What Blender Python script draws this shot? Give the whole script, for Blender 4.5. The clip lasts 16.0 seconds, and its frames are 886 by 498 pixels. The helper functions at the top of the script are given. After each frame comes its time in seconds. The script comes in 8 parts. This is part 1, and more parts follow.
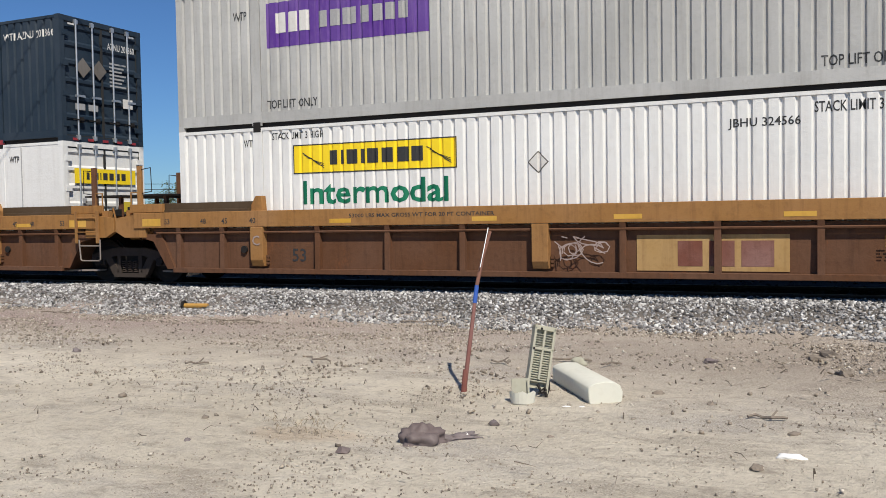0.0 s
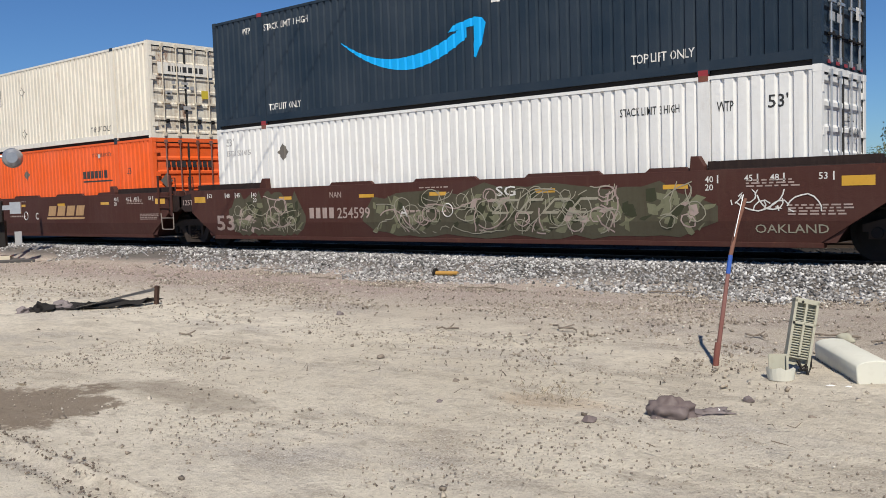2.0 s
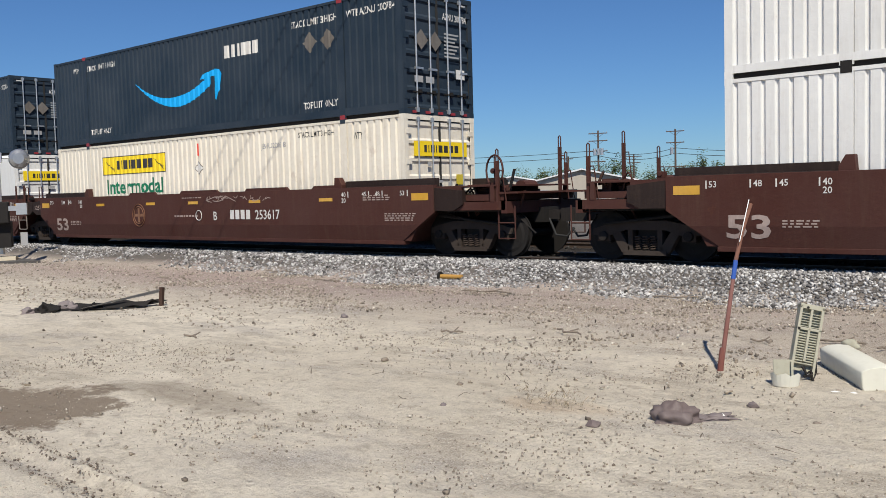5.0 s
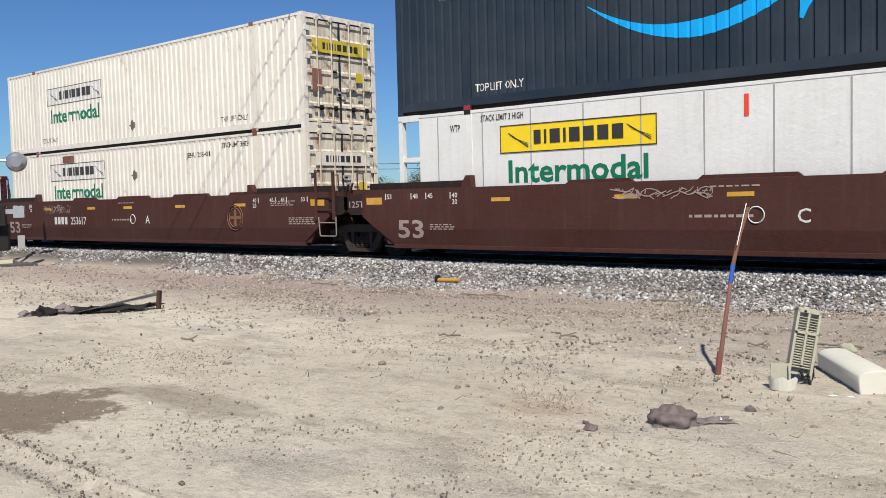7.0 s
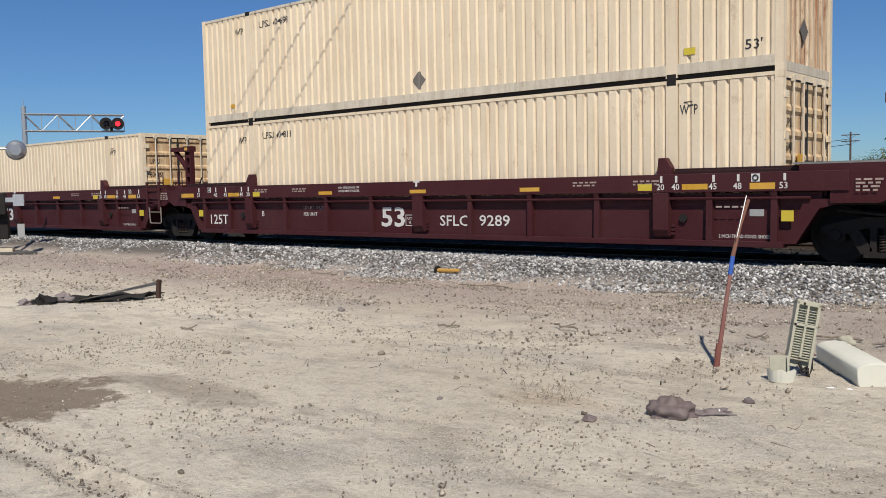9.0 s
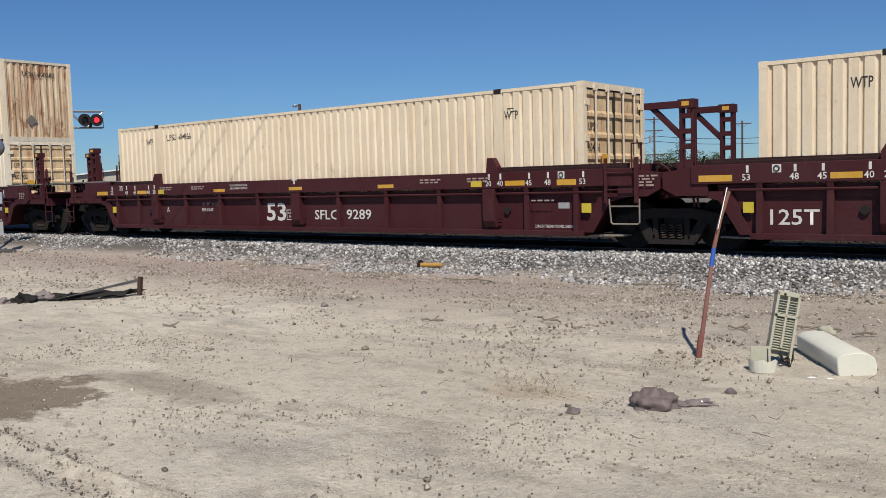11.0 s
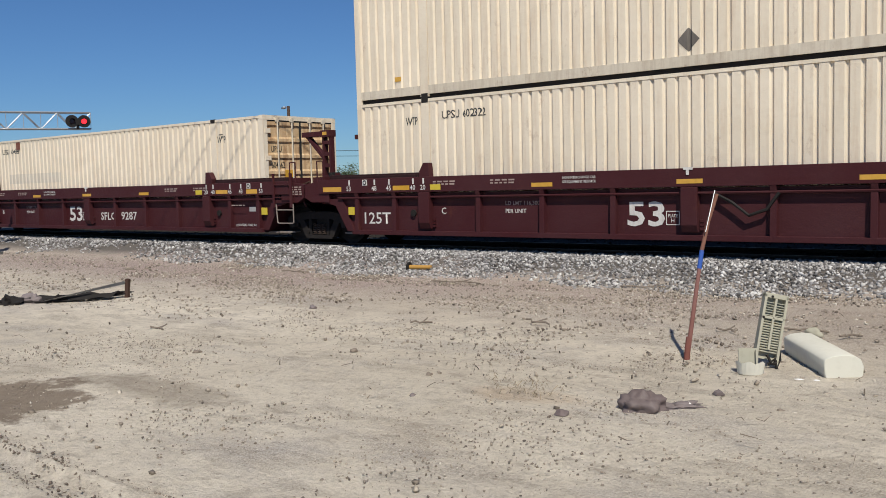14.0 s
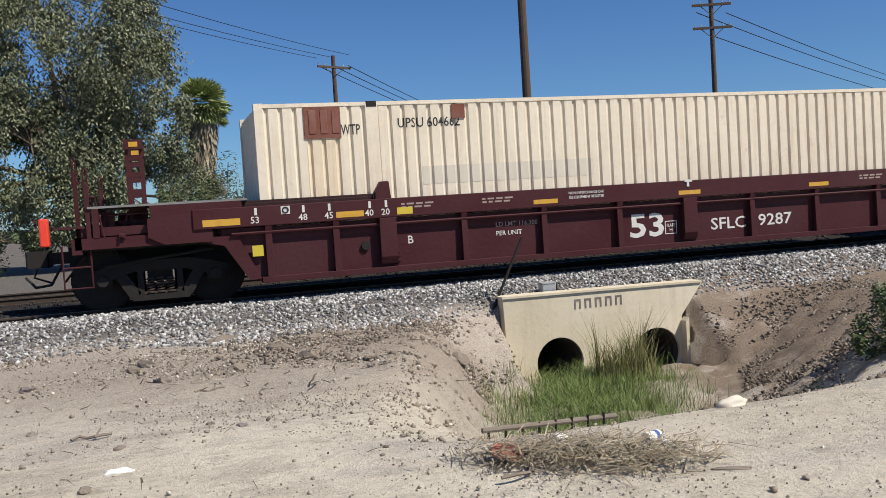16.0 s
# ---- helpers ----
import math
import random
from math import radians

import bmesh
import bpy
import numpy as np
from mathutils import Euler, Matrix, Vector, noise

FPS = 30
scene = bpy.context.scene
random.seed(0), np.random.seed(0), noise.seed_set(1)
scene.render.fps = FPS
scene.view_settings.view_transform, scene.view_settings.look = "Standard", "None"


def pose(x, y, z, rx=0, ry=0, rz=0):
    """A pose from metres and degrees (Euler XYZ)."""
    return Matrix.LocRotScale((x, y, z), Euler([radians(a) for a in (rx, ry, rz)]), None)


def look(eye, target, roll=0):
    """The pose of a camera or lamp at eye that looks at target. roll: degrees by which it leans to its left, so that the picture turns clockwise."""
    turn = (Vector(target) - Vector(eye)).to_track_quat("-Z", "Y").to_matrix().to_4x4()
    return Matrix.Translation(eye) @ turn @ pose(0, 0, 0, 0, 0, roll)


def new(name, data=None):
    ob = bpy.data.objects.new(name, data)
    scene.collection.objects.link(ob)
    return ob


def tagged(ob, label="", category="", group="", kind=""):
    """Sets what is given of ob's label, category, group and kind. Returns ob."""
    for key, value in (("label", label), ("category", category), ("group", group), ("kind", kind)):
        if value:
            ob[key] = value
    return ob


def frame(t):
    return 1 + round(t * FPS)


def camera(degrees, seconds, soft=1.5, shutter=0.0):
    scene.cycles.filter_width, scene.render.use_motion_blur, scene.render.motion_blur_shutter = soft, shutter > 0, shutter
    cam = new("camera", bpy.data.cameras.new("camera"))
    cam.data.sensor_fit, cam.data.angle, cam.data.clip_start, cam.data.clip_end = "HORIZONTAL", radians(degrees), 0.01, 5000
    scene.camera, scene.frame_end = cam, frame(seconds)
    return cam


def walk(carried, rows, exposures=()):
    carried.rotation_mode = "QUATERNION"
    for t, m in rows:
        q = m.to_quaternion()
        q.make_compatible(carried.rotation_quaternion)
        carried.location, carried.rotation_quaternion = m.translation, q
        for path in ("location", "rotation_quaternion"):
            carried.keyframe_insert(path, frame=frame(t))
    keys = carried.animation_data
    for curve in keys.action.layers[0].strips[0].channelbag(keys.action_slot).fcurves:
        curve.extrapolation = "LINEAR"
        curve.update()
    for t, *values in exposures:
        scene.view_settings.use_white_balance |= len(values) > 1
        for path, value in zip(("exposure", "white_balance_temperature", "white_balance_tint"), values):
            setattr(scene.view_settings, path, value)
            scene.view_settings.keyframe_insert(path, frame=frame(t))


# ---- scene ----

# ================= camera and walk =================
EYE = Vector((0.0, 0.0, 1.393))


def aim(yaw, pitch, roll):
    a, b = radians(yaw), radians(pitch)
    way = Vector((math.sin(a) * math.cos(b), math.cos(a) * math.cos(b), math.sin(b)))
    return look(EYE, EYE + way, -roll)


cam = camera(52.35, 16.0, 0.6)
walk(cam, [
    (0.0, aim(-24.28, -2.15, 0.99)), (0.5, aim(-32.55, -3.45, 0.59)), (1.0, aim(-36.59, -3.36, 1.18)),
    (1.5, aim(-38.60, -3.59, 1.66)), (2.0, aim(-39.89, -3.73, 1.85)), (2.5, aim(-40.87, -3.68, 1.68)),
    (3.0, aim(-41.15, -3.57, 1.66)), (5.5, aim(-40.04, -3.48, 1.52)), (6.0, aim(-40.04, -3.43, 1.54)),
    (6.5, aim(-40.10, -3.31, 1.52)), (7.0, aim(-40.03, -3.29, 1.45)), (7.5, aim(-39.94, -3.40, 1.39)),
    (8.0, aim(-39.93, -3.53, 1.44)), (8.5, aim(-39.92, -3.62, 1.37)), (9.0, aim(-40.03, -3.89, 1.16)),
    (9.5, aim(-40.15, -4.10, 1.08)), (10.0, aim(-39.68, -4.16, 1.33)), (12.5, aim(-38.63, -4.31, 1.57)),
    (13.0, aim(-38.69, -4.23, 1.57)), (13.5, aim(-38.71, -4.31, 1.44)), (14.0, aim(-38.23, -4.16, 1.50)),
    (14.5, aim(-35.13, -3.97, 1.19)), (15.0, aim(-23.97, -3.28, 1.35)), (15.2, aim(-16.32, -2.88, 1.60)),
    (15.4, aim(-7.61, -2.58, 1.77)), (15.6, aim(1.34, -2.43, 2.49)), (15.8, aim(9.90, -2.53, 2.99)),
    (16.0, aim(17.62, -2.86, 3.61))], [(0.0, 0.06), (1.0, 0.13), (3.0, -0.02), (5.5, 0.10), (7.0, 0.16), (8.5, 0.02), (10.0, -0.03), (12.5, -0.08), (14.0, -0.10), (15.0, 0.05), (16.0, 0.18)])

# ================= world and sun =================
SUN_EL, SUN_AZ = 51.0, -44.0        # height, and the heading in which the light travels (from +y towards +x)
world = bpy.data.worlds.new("sky")
scene.world = world
world.use_nodes = True
wn = world.node_tree.nodes
sky = wn.new("ShaderNodeTexSky")
sky.sky_type, sky.sun_disc = "NISHITA", False
sky.sun_elevation, sky.sun_rotation = radians(SUN_EL), radians(180 + SUN_AZ)
sky.air_density, sky.dust_density, sky.ozone_density, sky.altitude = 1.0, 0.1, 2.5, 600
wn["Background"].inputs["Strength"].default_value = 0.056
tint = wn.new("ShaderNodeMix")                     # clear dry air: a deeper blue
tint.data_type, tint.blend_type = "RGBA", "MULTIPLY"
tint.inputs[0].default_value, tint.inputs[7].default_value = 1.0, (0.64, 0.98, 1.42, 1)
world.node_tree.links.new(sky.outputs[0], tint.inputs[6])
world.node_tree.links.new(tint.outputs[2], wn["Background"].inputs[0])
sun = new("sun", bpy.data.lights.new("sun", "SUN"))
sun.data.energy, sun.data.angle, sun.data.color = 5.0, radians(0.53), (1.0, 0.935, 0.82)
ce = math.cos(radians(SUN_EL))
sun_way = Vector((math.sin(radians(SUN_AZ)) * ce, math.cos(radians(SUN_AZ)) * ce, -math.sin(radians(SUN_EL))))
sun.matrix_world = look(Vector((0, 0, 60)), Vector((0, 0, 60)) + sun_way)


# ================= materials =================
def shader(name):
    m = bpy.data.materials.new(name)
    m.use_nodes = True
    return m, m.node_tree.nodes, m.node_tree.links, m.node_tree.nodes["Principled BSDF"]


def mixcol(n, l, fac, a, b):
    x = n.new("ShaderNodeMix")
    x.data_type = "RGBA"
    for sock, v in ((x.inputs[0], fac), (x.inputs[6], a), (x.inputs[7], b)):
        if isinstance(v, bpy.types.NodeSocket):
            l.new(v, sock)
        elif isinstance(v, tuple):
            sock.default_value = (*v, 1)
        else:
            sock.default_value = v
    return x.outputs[2]


def noise_tex(n, l, vec, scale, detail=4, rough=0.6):
    t = n.new("ShaderNodeTexNoise")
    t.inputs["Scale"].default_value, t.inputs["Detail"].default_value, t.inputs["Roughness"].default_value = scale, detail, rough
    l.new(vec, t.inputs["Vector"])
    return t.outputs["Fac"]


def ramp(n, l, fac, lo, hi):
    r = n.new("ShaderNodeMapRange")
    r.inputs[1].default_value, r.inputs[2].default_value = lo, hi
    l.new(fac, r.inputs[0])
    return r.outputs[0]


def times(n, l, a, k):
    x = n.new("ShaderNodeMath")
    x.operation = "MULTIPLY"
    l.new(a, x.inputs[0])
    if isinstance(k, bpy.types.NodeSocket):
        l.new(k, x.inputs[1])
    else:
        x.inputs[1].default_value = k
    return x.outputs[0]


def coords(n, l, shift=True):
    """Object coordinates, shifted by a random step for each object."""
    c = n.new("ShaderNodeTexCoord")
    if not shift:
        return c.outputs["Object"]
    i = n.new("ShaderNodeObjectInfo")
    k = n.new("ShaderNodeVectorMath")
    k.operation = "MULTIPLY_ADD"
    cv = n.new("ShaderNodeCombineXYZ")
    for q in range(3):
        l.new(i.outputs["Random"], cv.inputs[q])
    l.new(cv.outputs[0], k.inputs[0])
    k.inputs[1].default_value = (37.0, 17.0, 5.0)
    l.new(c.outputs["Object"], k.inputs[2])
    return k.outputs[0]


def scaled(n, l, vec, s):
    m = n.new("ShaderNodeMapping")
    m.inputs["Scale"].default_value = s
    l.new(vec, m.inputs["Vector"])
    return m.outputs[0]


def paint(name, col, dirt=(0.10, 0.06, 0.035), amount=0.25, streak=0.3, rough=0.5, metal=0.0, fade=0.12, grain=9.0, bump=0.02, rust=0.0, wear=0.0):
    """Weathered paint: large fading, fine grime, streaks that run down, and rust blotches."""
    m, n, l, b = shader(name)
    v = coords(n, l)
    big = noise_tex(n, l, v, 0.6, 3)
    fine = noise_tex(n, l, v, grain, 6, 0.7)
    run = noise_tex(n, l, scaled(n, l, v, (5.0, 5.0, 0.35)), 1.6, 5, 0.65)
    pale = tuple(min(1, c + (1 - c) * fade) for c in col)
    dark = tuple(c * (1 - fade * 1.6) for c in col)
    c = mixcol(n, l, ramp(n, l, big, 0.3, 0.7), dark, pale)
    c = mixcol(n, l, times(n, l, ramp(n, l, fine, 0.5, 0.85), amount), c, dirt)
    c = mixcol(n, l, times(n, l, ramp(n, l, run, 0.5 - wear, 0.8 - wear * 1.3), streak), c, dirt)
    if rust:
        spot = noise_tex(n, l, scaled(n, l, v, (1.0, 1.0, 0.55)), 2.3, 8, 0.75)
        c = mixcol(n, l, times(n, l, ramp(n, l, spot, 0.60 - wear * 0.7, 0.68 - wear * 0.6), rust), c, (0.20, 0.075, 0.03))
    l.new(c, b.inputs["Base Color"])
    rr = n.new("ShaderNodeMapRange")
    rr.inputs[3].default_value, rr.inputs[4].default_value = rough - 0.1, min(1, rough + 0.25)
    l.new(fine, rr.inputs[0])
    l.new(rr.outputs[0], b.inputs["Roughness"])
    b.inputs["Metallic"].default_value = metal
    b.inputs["Specular IOR Level"].default_value = 0.2
    if bump:
        bp = n.new("ShaderNodeBump")
        bp.inputs["Strength"].default_value, bp.inputs["Distance"].default_value = 0.4, bump
        l.new(fine, bp.inputs["Height"])
        l.new(bp.outputs[0], b.inputs["Normal"])
    return m


def plain(name, col, rough=0.6, var=0.15, scale=25.0, metal=0.0, bump=0.0):
    m, n, l, b = shader(name)
    v = coords(n, l)
    f = noise_tex(n, l, v, scale, 5)
    l.new(mixcol(n, l, f, tuple(c * (1 - var) for c in col), tuple(min(1, c * (1 + var)) for c in col)), b.inputs["Base Color"])
    b.inputs["Roughness"].default_value, b.inputs["Metallic"].default_value = rough, metal
    if bump:
        bp = n.new("ShaderNodeBump")
        bp.inputs["Strength"].default_value, bp.inputs["Distance"].default_value = 0.6, bump
        l.new(f, bp.inputs["Height"])
        l.new(bp.outputs[0], b.inputs["Normal"])
    return m


def glow(name, col, power):
    m, n, l, b = shader(name)
    b.inputs["Base Color"].default_value = (*col, 1)
    b.inputs["Emission Color"].default_value, b.inputs["Emission Strength"].default_value = (*col, 1), power
    return m


def islands(name, cols, rough=0.9, scale=40.0, bump=0.004):
    """Loose pieces in one mesh: each takes its own tone."""
    m, n, l, b = shader(name)
    g = n.new("ShaderNodeNewGeometry")
    r = n.new("ShaderNodeValToRGB")
    r.color_ramp.interpolation = "LINEAR"
    for i, c in enumerate(cols):
        e = r.color_ramp.elements[i] if i < 2 else r.color_ramp.elements.new(1)
        e.color = (*c, 1)
    for i, e in enumerate(r.color_ramp.elements):
        e.position = i / (len(cols) - 1)
    l.new(g.outputs["Random Per Island"], r.inputs[0])
    f = noise_tex(n, l, coords(n, l, False), scale, 3)
    l.new(mixcol(n, l, times(n, l, ramp(n, l, f, 0.45, 0.8), 0.45), r.outputs[0], tuple(c * 0.5 for c in cols[0])), b.inputs["Base Color"])
    b.inputs["Roughness"].default_value = rough
    return m


def dirt_material():
    """Trodden pale dirt with pinkish gravel towards the line, damp and tyre marks, dark banks at the ditch."""
    m, n, l, b = shader("dirt")
    v = coords(n, l, False)
    big = noise_tex(n, l, v, 0.22, 4)
    mid = noise_tex(n, l, v, 1.7, 6, 0.65)
    fine = noise_tex(n, l, v, 22, 6, 0.7)
    grit = noise_tex(n, l, v, 70, 3, 0.6)
    c = mixcol(n, l, ramp(n, l, big, 0.35, 0.68), (0.572, 0.51, 0.41), (0.715, 0.65, 0.542))
    c = mixcol(n, l, times(n, l, ramp(n, l, mid, 0.48, 0.72), 0.45), c, (0.42, 0.36, 0.28))
    c = mixcol(n, l, times(n, l, ramp(n, l, fine, 0.5, 0.72), 0.50), c, (0.25, 0.21, 0.165))
    c = mixcol(n, l, times(n, l, ramp(n, l, grit, 0.62, 0.75), 0.6), c, (0.74, 0.70, 0.62))
    patchy = noise_tex(n, l, scaled(n, l, v, (0.6, 1.3, 1.0)), 0.7, 7, 0.68)
    gr = mixcol(n, l, ramp(n, l, grit, 0.40, 0.62), (0.20, 0.175, 0.16), (0.56, 0.52, 0.48))
    c = mixcol(n, l, times(n, l, ramp(n, l, patchy, 0.50, 0.66), 0.62), c, gr)
    pale = noise_tex(n, l, scaled(n, l, v, (0.5, 1.6, 1.0)), 1.1, 5, 0.6)
    c = mixcol(n, l, times(n, l, ramp(n, l, pale, 0.56, 0.72), 0.45), c, (0.74, 0.675, 0.56))
    churn = noise_tex(n, l, scaled(n, l, v, (0.5, 1.3, 1.0)), 1.9, 6, 0.66)
    c = mixcol(n, l, times(n, l, ramp(n, l, churn, 0.53, 0.62), 0.45), c, mixcol(n, l, ramp(n, l, grit, 0.42, 0.6), (0.20, 0.168, 0.135), (0.50, 0.44, 0.36)))
    crust = noise_tex(n, l, scaled(n, l, v, (0.8, 1.2, 1.0)), 4.2, 6, 0.66)
    c = mixcol(n, l, times(n, l, ramp(n, l, crust, 0.58, 0.65), 0.40), c, (0.27, 0.225, 0.18))
    lumps = noise_tex(n, l, v, 7.5, 5, 0.7)
    c = mixcol(n, l, times(n, l, ramp(n, l, lumps, 0.52, 0.72), 0.42), c, (0.26, 0.225, 0.185))
    sx = n.new("ShaderNodeSeparateXYZ")
    l.new(v, sx.inputs[0])
    # gravel sheet towards the track
    yy = n.new("ShaderNodeMath")
    yy.operation = "ADD"
    l.new(sx.outputs[1], yy.inputs[0])
    l.new(times(n, l, mid, 4.0), yy.inputs[1])
    gmask = ramp(n, l, yy.outputs[0], 9.8, 12.8)
    gcol = mixcol(n, l, ramp(n, l, grit, 0.4, 0.65), (0.16, 0.128, 0.108), (0.60, 0.52, 0.455))
    c = mixcol(n, l, times(n, l, gmask, 0.72), c, gcol)
    # track bed, darkened for the shade in the gaps between ballast stones
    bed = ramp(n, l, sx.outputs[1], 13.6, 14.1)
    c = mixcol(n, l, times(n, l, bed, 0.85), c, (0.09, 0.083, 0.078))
    # bands along the tracks: oil stain plus painted shade under the train
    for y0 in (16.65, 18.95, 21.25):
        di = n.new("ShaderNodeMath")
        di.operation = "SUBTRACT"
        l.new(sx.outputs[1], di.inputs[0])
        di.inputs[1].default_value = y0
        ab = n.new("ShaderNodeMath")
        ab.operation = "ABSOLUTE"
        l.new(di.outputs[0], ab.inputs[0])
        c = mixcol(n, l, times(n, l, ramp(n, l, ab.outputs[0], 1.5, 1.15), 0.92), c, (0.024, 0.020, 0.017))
    # damp patch
    def blob(cx, cy, rx, ry, edge):
        mp = n.new("ShaderNodeMapping")
        mp.vector_type = "TEXTURE"
        mp.inputs["Location"].default_value = (cx, cy, 0)
        mp.inputs["Scale"].default_value = (rx, ry, 1000)
        l.new(v, mp.inputs["Vector"])
        le = n.new("ShaderNodeVectorMath")
        le.operation = "LENGTH"
        l.new(mp.outputs[0], le.inputs[0])
        ad = n.new("ShaderNodeMath")
        ad.operation = "ADD"
        l.new(le.outputs["Value"], ad.inputs[0])
        l.new(times(n, l, mid, 3.2), ad.inputs[1])
        return ramp(n, l, ad.outputs[0], 2.60 + edge, 2.60 - edge)
    c = mixcol(n, l, times(n, l, blob(-7.70, 3.50, 0.95, 0.58, 0.12), 0.85), c, (0.19, 0.145, 0.105))
    c = mixcol(n, l, times(n, l, blob(-6.75, 4.45, 0.95, 0.30, 0.22), 0.45), c, (0.20, 0.16, 0.12))
    c = mixcol(n, l, times(n, l, blob(11.2, 11.2, 4.3, 3.5, 0.3), 0.9), c, (0.21, 0.16, 0.12))
    c = mixcol(n, l, times(n, l, blob(-16.5, 11.9, 8.5, 1.7, 0.5), 0.68), c, mixcol(n, l, ramp(n, l, grit, 0.42, 0.6), (0.20, 0.145, 0.13), (0.52, 0.42, 0.385)))
    c = mixcol(n, l, times(n, l, blob(2.6, 11.6, 1.9, 1.5, 0.3), 0.75), c, mixcol(n, l, ramp(n, l, grit, 0.4, 0.62), (0.15, 0.118, 0.095), (0.42, 0.35, 0.28)))
    c = mixcol(n, l, times(n, l, blob(0.9, 10.4, 3.2, 1.9, 0.6), 0.72), c, mixcol(n, l, ramp(n, l, grit, 0.4, 0.62), (0.19, 0.155, 0.125), (0.48, 0.41, 0.335)))
    c = mixcol(n, l, times(n, l, blob(-3.9, 5.9, 0.4, 0.2, 0.35), 0.22), c, (0.45, 0.27, 0.13))
    l.new(c, b.inputs["Base Color"])
    b.inputs["Roughness"].default_value = 0.95
    b.inputs["Specular IOR Level"].default_value = 0.15
    b1 = n.new("ShaderNodeBump")
    b1.inputs["Strength"].default_value, b1.inputs["Distance"].default_value = 0.8, 0.045
    l.new(fine, b1.inputs["Height"])
    b2 = n.new("ShaderNodeBump")
    b2.inputs["Strength"].default_value, b2.inputs["Distance"].default_value = 0.6, 0.018
    l.new(grit, b2.inputs["Height"])
    l.new(b1.outputs[0], b2.inputs["Normal"])
    l.new(b2.outputs[0], b.inputs["Normal"])
    return m


